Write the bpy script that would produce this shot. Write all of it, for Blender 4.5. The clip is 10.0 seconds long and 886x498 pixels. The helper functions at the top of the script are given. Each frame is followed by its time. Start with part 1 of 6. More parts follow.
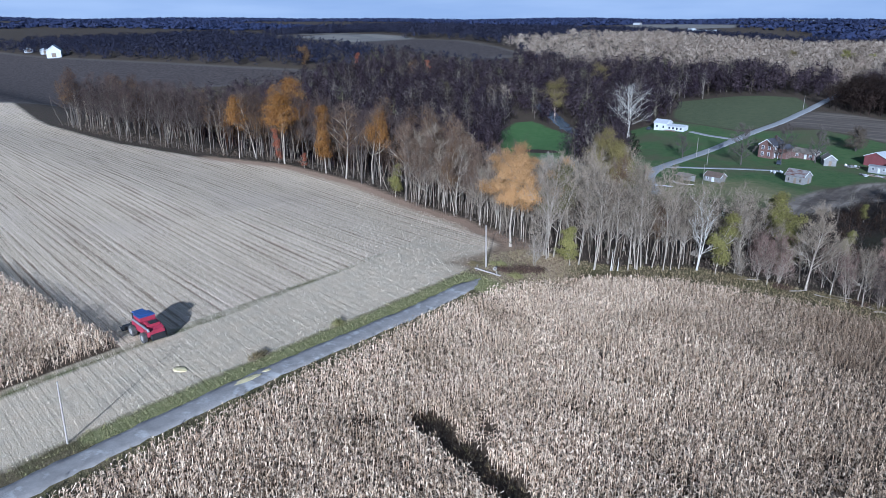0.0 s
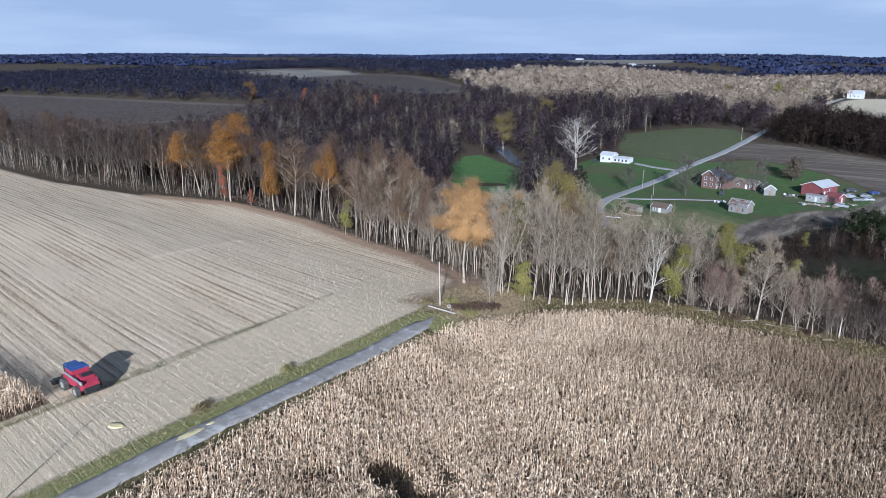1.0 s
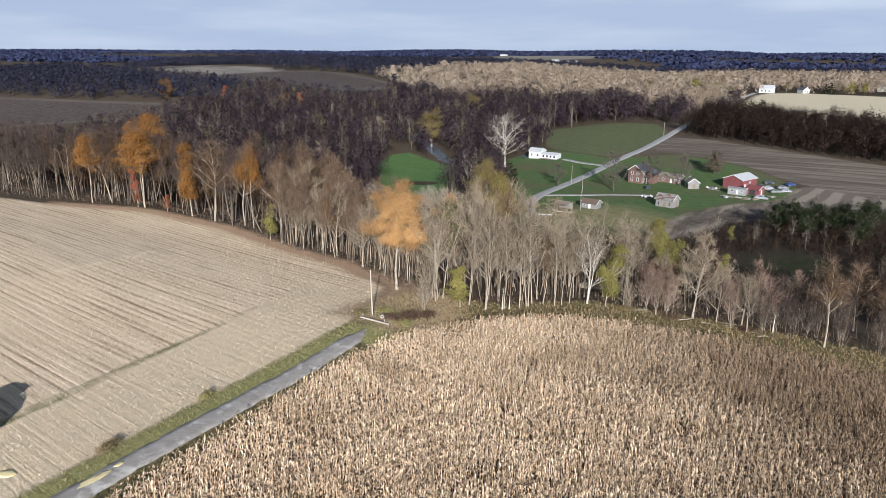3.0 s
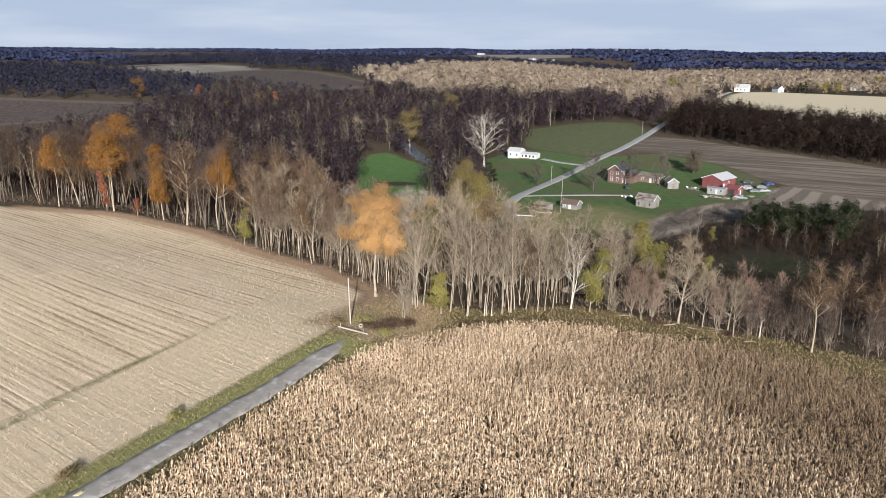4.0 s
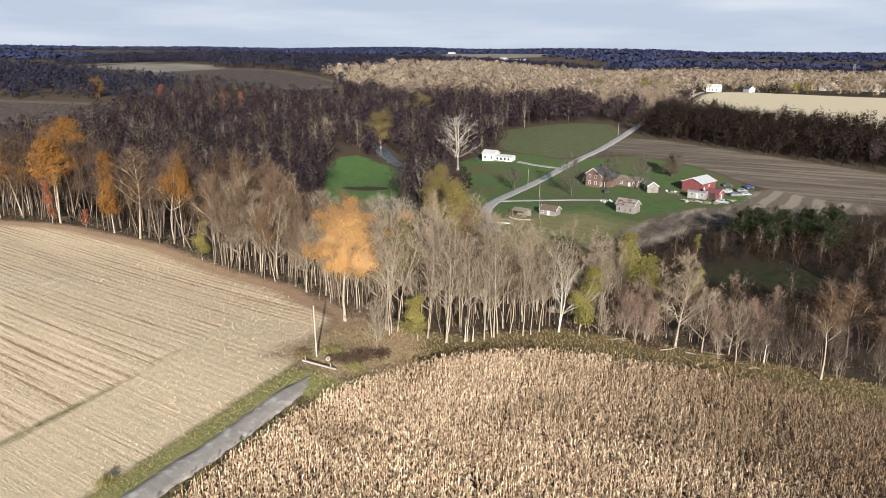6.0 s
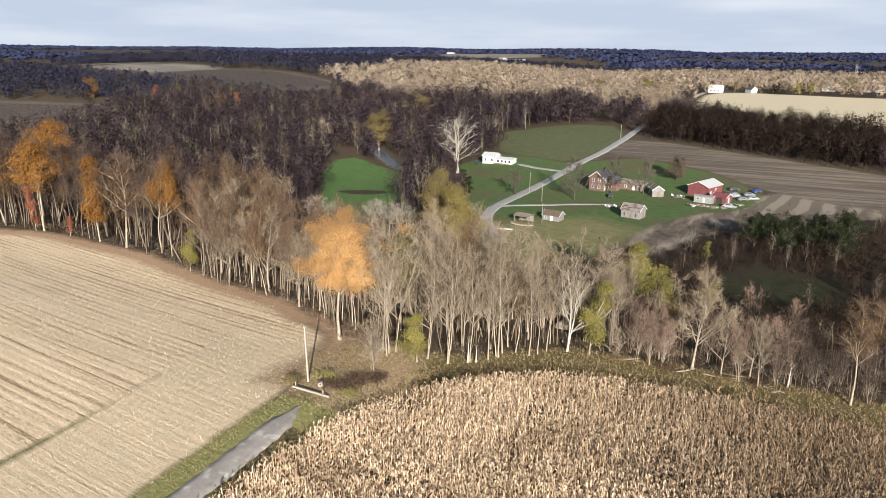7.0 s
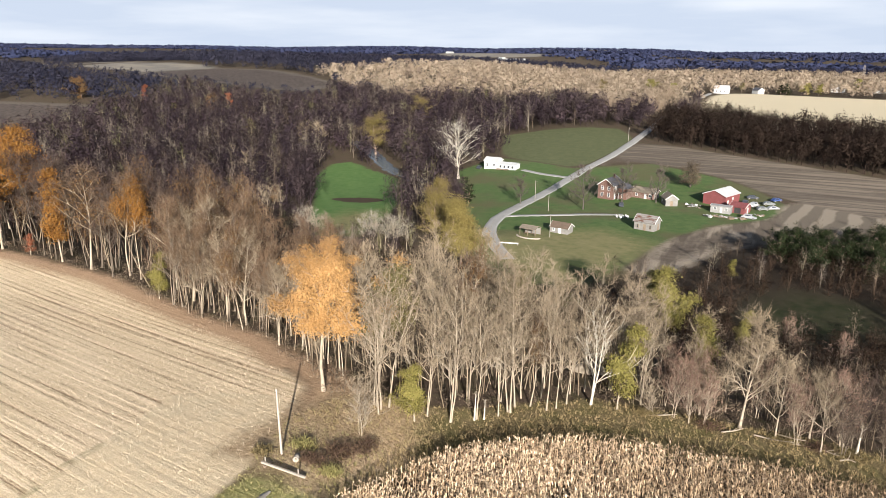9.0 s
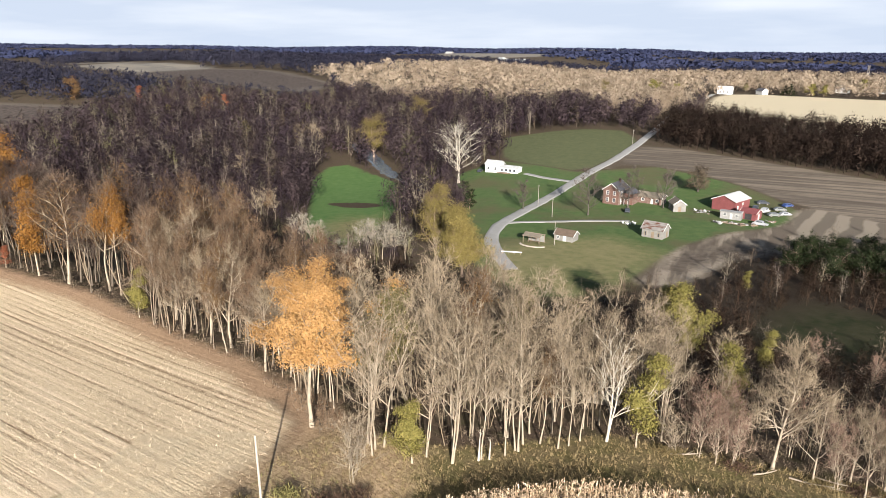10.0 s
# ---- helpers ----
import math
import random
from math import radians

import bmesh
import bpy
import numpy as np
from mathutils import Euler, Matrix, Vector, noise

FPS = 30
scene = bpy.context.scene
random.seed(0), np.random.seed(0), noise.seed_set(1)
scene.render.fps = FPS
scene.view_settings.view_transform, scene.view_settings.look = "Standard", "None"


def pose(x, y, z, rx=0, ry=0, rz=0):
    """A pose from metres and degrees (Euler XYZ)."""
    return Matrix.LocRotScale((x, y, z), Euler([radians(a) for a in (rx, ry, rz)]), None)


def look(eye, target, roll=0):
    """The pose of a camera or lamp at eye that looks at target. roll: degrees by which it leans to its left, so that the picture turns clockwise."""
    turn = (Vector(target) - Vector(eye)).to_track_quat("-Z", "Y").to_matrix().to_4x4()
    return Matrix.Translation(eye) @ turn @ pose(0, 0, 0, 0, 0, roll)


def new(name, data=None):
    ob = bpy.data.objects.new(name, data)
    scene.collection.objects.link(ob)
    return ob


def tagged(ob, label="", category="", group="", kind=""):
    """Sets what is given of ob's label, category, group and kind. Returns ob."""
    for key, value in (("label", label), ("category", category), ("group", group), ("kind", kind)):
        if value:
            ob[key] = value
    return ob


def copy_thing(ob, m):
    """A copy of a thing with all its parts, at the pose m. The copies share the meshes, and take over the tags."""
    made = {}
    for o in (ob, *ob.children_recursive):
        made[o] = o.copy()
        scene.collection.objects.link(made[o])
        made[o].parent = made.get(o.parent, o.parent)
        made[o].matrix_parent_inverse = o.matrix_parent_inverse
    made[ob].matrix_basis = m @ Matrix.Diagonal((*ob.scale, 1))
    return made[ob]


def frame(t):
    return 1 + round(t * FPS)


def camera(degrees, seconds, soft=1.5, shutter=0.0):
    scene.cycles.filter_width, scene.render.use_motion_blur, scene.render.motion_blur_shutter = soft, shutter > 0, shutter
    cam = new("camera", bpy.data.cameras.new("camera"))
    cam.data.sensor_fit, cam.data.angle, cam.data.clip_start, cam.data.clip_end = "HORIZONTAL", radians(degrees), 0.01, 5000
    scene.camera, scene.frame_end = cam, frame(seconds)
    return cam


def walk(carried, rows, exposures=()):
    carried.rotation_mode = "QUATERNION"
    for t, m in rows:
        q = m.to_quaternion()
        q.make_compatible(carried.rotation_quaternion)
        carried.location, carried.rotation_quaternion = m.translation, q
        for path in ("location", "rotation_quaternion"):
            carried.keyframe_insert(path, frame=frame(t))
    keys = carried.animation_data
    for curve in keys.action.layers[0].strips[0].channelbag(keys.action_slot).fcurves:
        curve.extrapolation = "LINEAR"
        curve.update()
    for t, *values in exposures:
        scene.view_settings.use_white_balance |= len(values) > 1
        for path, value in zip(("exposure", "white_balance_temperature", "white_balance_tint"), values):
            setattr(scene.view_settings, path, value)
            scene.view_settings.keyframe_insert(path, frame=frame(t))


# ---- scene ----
cam = camera(64.3, 10.0, 0.85)
PATH = [
    (0, (0.029, 0.094, 43.169), (-1.128, 1.602, 42.546), 0.1),
    (0.5, (-0.966, 1.217, 43.174), (-2.073, 2.783, 42.608), 0.1),
    (1, (-1.915, 2.292, 43.158), (-2.975, 3.902, 42.624), 0.1),
    (1.5, (-2.831, 3.427, 43.172), (-3.841, 5.068, 42.635), 0.1),
    (2, (-3.682, 4.681, 43.171), (-4.642, 6.351, 42.631), 0.1),
    (2.5, (-4.541, 6.011, 43.187), (-5.462, 7.702, 42.645), 0.1),
    (4, (-7.649, 11.024, 43.342), (-8.482, 12.758, 42.795), 0.2),
    (4.5, (-8.981, 13.187, 43.440), (-9.790, 14.931, 42.891), 0.3),
    (5, (-10.424, 15.767, 43.480), (-11.212, 17.522, 42.931), 0.3),
    (5.5, (-12.001, 18.752, 43.474), (-12.769, 20.514, 42.925), 0.3),
    (7, (-17.258, 29.321, 43.526), (-18.015, 31.089, 42.977), 0.4),
    (7.5, (-19.132, 33.265, 43.583), (-19.889, 35.033, 43.033), 0.4),
    (8, (-21.020, 37.330, 43.600), (-21.776, 39.098, 43.050), 0.4),
    (8.5, (-22.979, 41.549, 43.595), (-23.734, 43.318, 43.044), 0.4),
    (9, (-24.930, 45.858, 43.595), (-25.683, 47.627, 43.044), 0.5),
    (9.5, (-26.898, 50.243, 43.606), (-27.651, 52.012, 43.054), 0.5),
    (10, (-28.868, 54.658, 43.632), (-29.620, 56.428, 43.081), 0.5),
]
LOOKS = [(0, 0.70, 4500, 10), (1.0, 0.80, 4900, 10), (2.5, 0.90, 5500, 10), (5.0, 1.05, 6100, 10), (7.5, 1.25, 6300, 10), (10.0, 1.45, 6350, 10)]
walk(cam, [(t, look(eye, target, roll)) for t, eye, target, roll in PATH], LOOKS)

# ---------------------------------------------------------------- light
SUN_AZ = Vector((0.50, -0.866))          # towards the sun, on the ground
SUN_EL = radians(17)
sun = new("sun", bpy.data.lights.new("sun", "SUN"))
sun.data.energy, sun.data.angle, sun.data.color = 5.0, radians(0.6), (1.0, 0.93, 0.83)
sun.matrix_world = look((SUN_AZ.x * math.cos(SUN_EL) * 300, SUN_AZ.y * math.cos(SUN_EL) * 300, math.sin(SUN_EL) * 300), (0, 0, 0))

world = bpy.data.worlds.new("sky")
scene.world = world
world.use_nodes = True
wn, wl = world.node_tree.nodes, world.node_tree.links
wn.clear()
sky = wn.new("ShaderNodeTexSky")
sky.sky_type, sky.sun_disc = "NISHITA", False
sky.sun_elevation, sky.sun_rotation = SUN_EL, math.atan2(SUN_AZ.x, SUN_AZ.y)
sky.air_density, sky.dust_density, sky.ozone_density = 1.0, 0.6, 1.5
# broken streaks of high cloud
wtc = wn.new("ShaderNodeTexCoord")
wmap = wn.new("ShaderNodeMapping")
wmap.inputs["Scale"].default_value = (2.2, 2.2, 17.0)
wnoise = wn.new("ShaderNodeTexNoise")
wnoise.inputs["Scale"].default_value, wnoise.inputs["Detail"].default_value, wnoise.inputs["Roughness"].default_value = 1.5, 5, 0.5
wramp = wn.new("ShaderNodeValToRGB")
wramp.color_ramp.elements[0].position, wramp.color_ramp.elements[1].position = 0.44, 0.74
wramp.color_ramp.elements[0].color, wramp.color_ramp.elements[1].color = (0, 0, 0, 1), (1, 1, 1, 1)
wcloud = wn.new("ShaderNodeMix")
wcloud.data_type = "RGBA"
wcloud.inputs["A"].default_value, wcloud.inputs["B"].default_value = (7.4, 8.3, 9.8, 1), (9.9, 10.4, 11.2, 1)
wmix = wn.new("ShaderNodeMix")
wmix.data_type = "RGBA"
wbg = wn.new("ShaderNodeBackground")
wbg.inputs["Strength"].default_value = 0.034
wout = wn.new("ShaderNodeOutputWorld")
wl.new(wtc.outputs["Generated"], wmap.inputs["Vector"])
wl.new(wmap.outputs["Vector"], wnoise.inputs["Vector"])
wl.new(wnoise.outputs["Fac"], wramp.inputs["Fac"])
wsep = wn.new("ShaderNodeSeparateXYZ")
wfade = wn.new("ShaderNodeMapRange")
wfade.inputs["From Min"].default_value, wfade.inputs["From Max"].default_value = 0.08, 0.55
wfade.inputs["To Min"].default_value, wfade.inputs["To Max"].default_value = 1.0, 0.12
wl.new(wtc.outputs["Generated"], wsep.inputs["Vector"])
wl.new(wsep.outputs["Z"], wfade.inputs["Value"])
wl.new(wramp.outputs["Color"], wcloud.inputs["Factor"])
wl.new(wcloud.outputs["Result"], wmix.inputs["B"])
wl.new(wfade.outputs["Result"], wmix.inputs["Factor"])
wl.new(sky.outputs["Color"], wmix.inputs["A"])
wl.new(wmix.outputs["Result"], wbg.inputs["Color"])
wl.new(wbg.outputs["Background"], wout.inputs["Surface"])


# ---------------------------------------------------------------- materials
class Graph:
    """A small helper to wire node materials."""

    def __init__(self, name):
        self.mat = bpy.data.materials.new(name)
        self.mat.use_nodes = True
        self.n, self.l = self.mat.node_tree.nodes, self.mat.node_tree.links
        self.bsdf = self.n["Principled BSDF"]

    def put(self, socket, value):
        if hasattr(value, "is_output"):
            self.l.new(value, socket)
        else:
            socket.default_value = value

    def coords(self, scale=(1, 1, 1), turn=0.0, kind="Object"):
        c, m = self.n.new("ShaderNodeTexCoord"), self.n.new("ShaderNodeMapping")
        m.inputs["Scale"].default_value = scale
        m.inputs["Rotation"].default_value = (0, 0, turn)
        self.l.new(c.outputs[kind], m.inputs["Vector"])
        return m.outputs["Vector"]

    def rows(self, scale, turn):
        """Ground coordinates turned by some degrees, then stretched."""
        r = self.n.new("ShaderNodeVectorRotate")
        r.rotation_type = "Z_AXIS"
        r.inputs["Angle"].default_value = radians(turn)
        m = self.n.new("ShaderNodeMapping")
        m.inputs["Scale"].default_value = scale
        self.l.new(self.n.new("ShaderNodeTexCoord").outputs["Object"], r.inputs["Vector"])
        self.l.new(r.outputs["Vector"], m.inputs["Vector"])
        return m.outputs["Vector"]

    def noise(self, scale, vector=None, detail=4, rough=0.6):
        t = self.n.new("ShaderNodeTexNoise")
        t.inputs["Scale"].default_value, t.inputs["Detail"].default_value, t.inputs["Roughness"].default_value = scale, detail, rough
        self.l.new(vector if vector is not None else self.coords(), t.inputs["Vector"])
        return t.outputs["Fac"]

    def wave(self, scale, vector, distort=1.0, axis="Y"):
        t = self.n.new("ShaderNodeTexWave")
        t.bands_direction = axis
        t.inputs["Scale"].default_value, t.inputs["Distortion"].default_value = scale, distort
        t.inputs["Detail"].default_value, t.inputs["Detail Scale"].default_value = 3, 1.5
        self.l.new(vector, t.inputs["Vector"])
        return t.outputs["Fac"]

    def span(self, value, a, b, c=0.0, d=1.0):
        m = self.n.new("ShaderNodeMapRange")
        m.clamp = True
        for k, v in zip(("Value", "From Min", "From Max", "To Min", "To Max"), (value, a, b, c, d)):
            self.put(m.inputs[k], v)
        return m.outputs["Result"]

    def math(self, op, a, b):
        m = self.n.new("ShaderNodeMath")
        m.operation = op
        self.put(m.inputs[0], a)
        self.put(m.inputs[1], b)
        return m.outputs[0]

    def mix(self, fac, a, b):
        m = self.n.new("ShaderNodeMix")
        m.data_type = "RGBA"
        for k, v in (("Factor", fac), ("A", a), ("B", b)):
            self.put(m.inputs[k], (*v, 1) if isinstance(v, tuple) and len(v) == 3 else v)
        return m.outputs["Result"]

    def attr(self, name):
        a = self.n.new("ShaderNodeAttribute")
        a.attribute_name = name
        return a.outputs["Fac"]

    def island(self):
        return self.n.new("ShaderNodeNewGeometry").outputs["Random Per Island"]

    def object_random(self):
        return self.n.new("ShaderNodeObjectInfo").outputs["Random"]

    def bump(self, height, strength, distance=0.05):
        b = self.n.new("ShaderNodeBump")
        b.inputs["Strength"].default_value, b.inputs["Distance"].default_value = strength, distance
        self.l.new(height, b.inputs["Height"])
        self.l.new(b.outputs["Normal"], self.bsdf.inputs["Normal"])

    def done(self, color, rough=0.8, metal=0.0, spec=0.3):
        self.put(self.bsdf.inputs["Base Color"], (*color, 1) if isinstance(color, tuple) and len(color) == 3 else color)
        self.put(self.bsdf.inputs["Roughness"], rough)
        self.bsdf.inputs["Metallic"].default_value = metal
        self.bsdf.inputs["Specular IOR Level"].default_value = spec
        return self.mat


def varied(name, a, b, scale=1.0, rough=0.8, metal=0.0, bump=0.0, fine=12.0, stain=None, spec=0.3):
    """Two tones broken up at two scales, with a fine relief."""
    g = Graph(name)
    c = g.mix(g.span(g.noise(scale), 0.3, 0.7), a, b)
    f = g.noise(scale * fine, detail=3)
    c = g.mix(g.span(f, 0.35, 0.75, 0.0, 0.35), c, tuple(v * 0.55 for v in a))
    if stain:
        c = g.mix(g.span(g.noise(scale * 0.7, detail=6), 0.55, 0.66), c, stain)
    if bump:
        g.bump(f, bump)
    return g.done(c, rough, metal, spec)


def leafy(name, tones, rough=0.75, by_object=True, light=0.0):
    """Leaf, straw or twig matter: each piece takes its own tone."""
    g = Graph(name)
    r = g.n.new("ShaderNodeValToRGB")
    e = r.color_ramp.elements
    while len(e) < len(tones):
        e.new(0.5)
    for i, t in enumerate(tones):
        e[i].position, e[i].color = i / max(1, len(tones) - 1), (*t, 1)
    g.l.new(g.island(), r.inputs["Fac"])
    c = r.outputs["Color"]
    if by_object:
        c = g.mix(g.span(g.object_random(), 0, 1, 0.0, 0.45), c, tuple(v * 0.55 for v in tones[0]))
    return g.done(c, rough, 0.0, 0.15)


def crop(name, tones):
    """Standing crop: each leaf its own tone, with drifts of browner plants and painted cloud shade across the field."""
    g = Graph(name)
    r = g.n.new("ShaderNodeValToRGB")
    e = r.color_ramp.elements
    while len(e) < len(tones):
        e.new(0.5)
    for i, t in enumerate(tones):
        e[i].position, e[i].color = i / (len(tones) - 1), (*t, 1)
    g.l.new(g.island(), r.inputs["Fac"])
    drift = g.noise(0.07, g.coords((1, 1.8, 1), radians(-25)), 4, 0.6)
    c = g.mix(g.span(drift, 0.46, 0.66, 0.0, 0.5), r.outputs["Color"], (0.24, 0.155, 0.08))
    # the tone attribute browns single plants and carries the painted cloud shade
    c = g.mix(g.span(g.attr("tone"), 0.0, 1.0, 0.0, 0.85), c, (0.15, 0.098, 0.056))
    return g.done(c, 0.75, 0.0, 0.15)


def woods(name, tones, near=0.011):
    """Far woodland: tone follows the stand as well as the single tree."""
    g = Graph(name)
    r = g.n.new("ShaderNodeValToRGB")
    e = r.color_ramp.elements
    while len(e) < len(tones):
        e.new(0.5)
    for i, t in enumerate(tones):
        e[i].position, e[i].color = i / max(1, len(tones) - 1), (*t, 1)
    stand = g.noise(near, detail=2)
    f = g.math("ADD", g.math("MULTIPLY", g.attr("tone"), 0.42), g.math("ADD", g.math("MULTIPLY", g.island(), 0.04), g.span(stand, 0.3, 0.7, 0.0, 0.22)))
    g.l.new(f, r.inputs["Fac"])
    return g.done(r.outputs["Color"], 0.9, 0.0, 0.05)


M_CORN = crop("dry corn", [(0.350, 0.227, 0.133), (0.618, 0.450, 0.290), (0.742, 0.565, 0.389), (0.804, 0.642, 0.452), (0.515, 0.363, 0.222)])
M_STUB = leafy("corn stubble", [(0.32, 0.235, 0.15), (0.60, 0.49, 0.365), (0.74, 0.625, 0.49), (0.46, 0.35, 0.23)], by_object=False)
M_WEED = woods("dry grass", [(0.102, 0.082, 0.038), (0.192, 0.144, 0.072), (0.312, 0.234, 0.132), (0.144, 0.130, 0.050), (0.384, 0.288, 0.174), (0.156, 0.120, 0.058)], 0.16)
M_LANE_GRASS = woods("lane grass", [(0.15, 0.135, 0.05), (0.23, 0.20, 0.082), (0.31, 0.26, 0.13), (0.17, 0.165, 0.055), (0.37, 0.30, 0.17), (0.20, 0.17, 0.075)], 0.16)
M_BARK_PALE = varied("pale bark", (0.411, 0.345, 0.260), (0.205, 0.163, 0.121), 0.9, 0.85, bump=0.3)
M_BARK_TAN = varied("tan bark", (0.225, 0.180, 0.135), (0.108, 0.085, 0.063), 0.9, 0.85, bump=0.3)
# bark darkened to carry the shade of the western wood edge
M_BARK_SHADE = varied("shade-tinted bark", (0.136, 0.109, 0.083), (0.072, 0.058, 0.044), 0.9, 0.85, bump=0.3)
M_BARK_WHITE = varied("sycamore bark", (0.56, 0.51, 0.43), (0.32, 0.28, 0.22), 0.6, 0.8, bump=0.2)
M_BARK_BROWN = varied("brown bark", (0.26, 0.19, 0.145), (0.15, 0.11, 0.085), 0.9, 0.9, bump=0.3)
M_BARK_DARK = varied("dark bark", (0.085, 0.072, 0.062), (0.055, 0.046, 0.040), 0.9, 0.9, bump=0.3)
M_TWIG = leafy("grey twigs", [(0.153, 0.117, 0.079), (0.244, 0.189, 0.128), (0.337, 0.266, 0.189)])
M_TWIG_BROWN = leafy("brown twigs", [(0.078, 0.052, 0.037), (0.135, 0.091, 0.062), (0.177, 0.130, 0.091)])
M_TWIG_PINK = leafy("pinkish twigs", [(0.133, 0.084, 0.063), (0.218, 0.140, 0.105), (0.291, 0.194, 0.145)])
M_TWIG_RUST = leafy("rust brown twigs", [(0.083, 0.053, 0.033), (0.132, 0.084, 0.052), (0.183, 0.120, 0.075)])
# twigs darkened to carry the shade at both ends of the edge
M_TWIG_SHADE = leafy("shade-tinted red twigs", [(0.040, 0.027, 0.022), (0.068, 0.046, 0.037), (0.096, 0.067, 0.053)])
M_TWIG_PALE = leafy("pale grey twigs", [(0.20, 0.18, 0.145), (0.29, 0.26, 0.21), (0.36, 0.325, 0.265)])
M_TWIG_DARK = leafy("dark twigs", [(0.06, 0.048, 0.04), (0.10, 0.08, 0.066), (0.14, 0.115, 0.095)])
M_TWIG_WHITE = leafy("white twigs", [(0.32, 0.295, 0.25), (0.44, 0.405, 0.345), (0.52, 0.48, 0.42)])
M_LEAF_ORANGE = leafy("orange leaves", [(0.267, 0.137, 0.050), (0.345, 0.189, 0.068), (0.412, 0.242, 0.099), (0.334, 0.204, 0.087)])
M_LEAF_GOLD = leafy("golden leaves", [(0.169, 0.072, 0.016), (0.233, 0.107, 0.023), (0.299, 0.156, 0.037)])
M_LEAF_BROWN = leafy("brown leaves", [(0.07, 0.052, 0.034), (0.10, 0.076, 0.05), (0.13, 0.10, 0.066)])
M_LEAF_RED = leafy("red leaves", [(0.200, 0.060, 0.035), (0.275, 0.088, 0.045), (0.263, 0.125, 0.060)])
M_LEAF_LIME = leafy("yellow green leaves", [(0.132, 0.116, 0.031), (0.176, 0.154, 0.044), (0.220, 0.187, 0.057)])
M_LEAF_MUSTARD = leafy("mustard leaves", [(0.115, 0.088, 0.026), (0.16, 0.125, 0.04), (0.205, 0.165, 0.058)])
M_LEAF_OLIVE = leafy("olive leaves", [(0.08, 0.075, 0.024), (0.12, 0.11, 0.036), (0.17, 0.14, 0.05)])
M_LEAF_RUST = leafy("rusty leaves", [(0.105, 0.054, 0.021), (0.150, 0.083, 0.032), (0.135, 0.090, 0.046)])
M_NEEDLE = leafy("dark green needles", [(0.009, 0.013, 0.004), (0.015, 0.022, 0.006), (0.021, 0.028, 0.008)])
M_WOOD_MID = woods("bare woodland", [(0.021, 0.015, 0.017), (0.037, 0.024, 0.029), (0.025, 0.018, 0.021), (0.054, 0.039, 0.041), (0.030, 0.021, 0.028), (0.068, 0.049, 0.050), (0.038, 0.027, 0.034), (0.068, 0.044, 0.037), (0.029, 0.021, 0.024), (0.063, 0.050, 0.032), (0.105, 0.049, 0.032)])
M_STAND = woods("bare stand", [(0.063, 0.047, 0.033), (0.109, 0.084, 0.060), (0.149, 0.115, 0.083), (0.092, 0.069, 0.049), (0.138, 0.086, 0.048), (0.092, 0.081, 0.034), (0.161, 0.127, 0.086)])
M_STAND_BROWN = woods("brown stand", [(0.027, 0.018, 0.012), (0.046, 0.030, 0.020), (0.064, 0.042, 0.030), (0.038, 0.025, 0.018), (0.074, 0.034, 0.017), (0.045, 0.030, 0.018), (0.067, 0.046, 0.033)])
M_WOOD_BROWN = woods("dark brown woodland", [(0.014, 0.010, 0.008), (0.023, 0.016, 0.012), (0.033, 0.022, 0.017), (0.018, 0.012, 0.010), (0.038, 0.026, 0.019), (0.025, 0.017, 0.013), (0.034, 0.026, 0.013)])
# the blue of the air is mixed into these far tree colours
M_WOOD_HAZE = woods("far woodland with painted haze", [(0.016, 0.015, 0.028), (0.024, 0.024, 0.038), (0.018, 0.018, 0.031), (0.031, 0.030, 0.043), (0.021, 0.020, 0.034), (0.033, 0.030, 0.039), (0.021, 0.021, 0.034), (0.032, 0.026, 0.032)])
M_BARK_STEM = woods("sapling bark", [(0.10, 0.078, 0.055), (0.20, 0.158, 0.112), (0.34, 0.28, 0.205), (0.14, 0.11, 0.078)])
M_LONE = woods("pale bare trees", [(0.084, 0.069, 0.060), (0.131, 0.106, 0.088), (0.102, 0.076, 0.054), (0.177, 0.149, 0.121), (0.121, 0.111, 0.051), (0.111, 0.088, 0.069), (0.158, 0.106, 0.046), (0.186, 0.084, 0.038)])
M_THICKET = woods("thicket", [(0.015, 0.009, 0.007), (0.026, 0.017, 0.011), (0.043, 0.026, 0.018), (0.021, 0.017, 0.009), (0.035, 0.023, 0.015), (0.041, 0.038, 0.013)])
# sunlight on the back woods is put into this pale autumn colour
M_WOOD_SUNLIT = woods("autumn woodland with painted sunlight", [(0.147, 0.115, 0.088), (0.294, 0.233, 0.174), (0.192, 0.144, 0.104), (0.340, 0.273, 0.202), (0.162, 0.123, 0.094), (0.281, 0.221, 0.163), (0.236, 0.155, 0.085), (0.192, 0.169, 0.079)])
# horizon woods, with still more haze blue painted into the colour
M_WOOD_FAR_HAZE = woods("distant woodland", [(0.020, 0.025, 0.054), (0.028, 0.033, 0.068), (0.035, 0.037, 0.066), (0.025, 0.030, 0.062)])
M_GRAVEL = varied("gravel lane", (0.37, 0.335, 0.30), (0.25, 0.225, 0.20), 0.7, 0.95, bump=0.4, fine=9, stain=(0.46, 0.43, 0.39))
M_ROAD = varied("pale road", (0.323, 0.315, 0.302), (0.264, 0.255, 0.246), 0.25, 0.9, fine=6)
M_WATER = varied("creek water", (0.10, 0.12, 0.14), (0.14, 0.16, 0.18), 0.5, 0.12, spec=0.6)


# ---------------------------------------------------------------- lie of the land
def step(a, b, v):
    v = np.clip((v - a) / (b - a), 0.0, 1.0)
    return v * v * (3 - 2 * v)


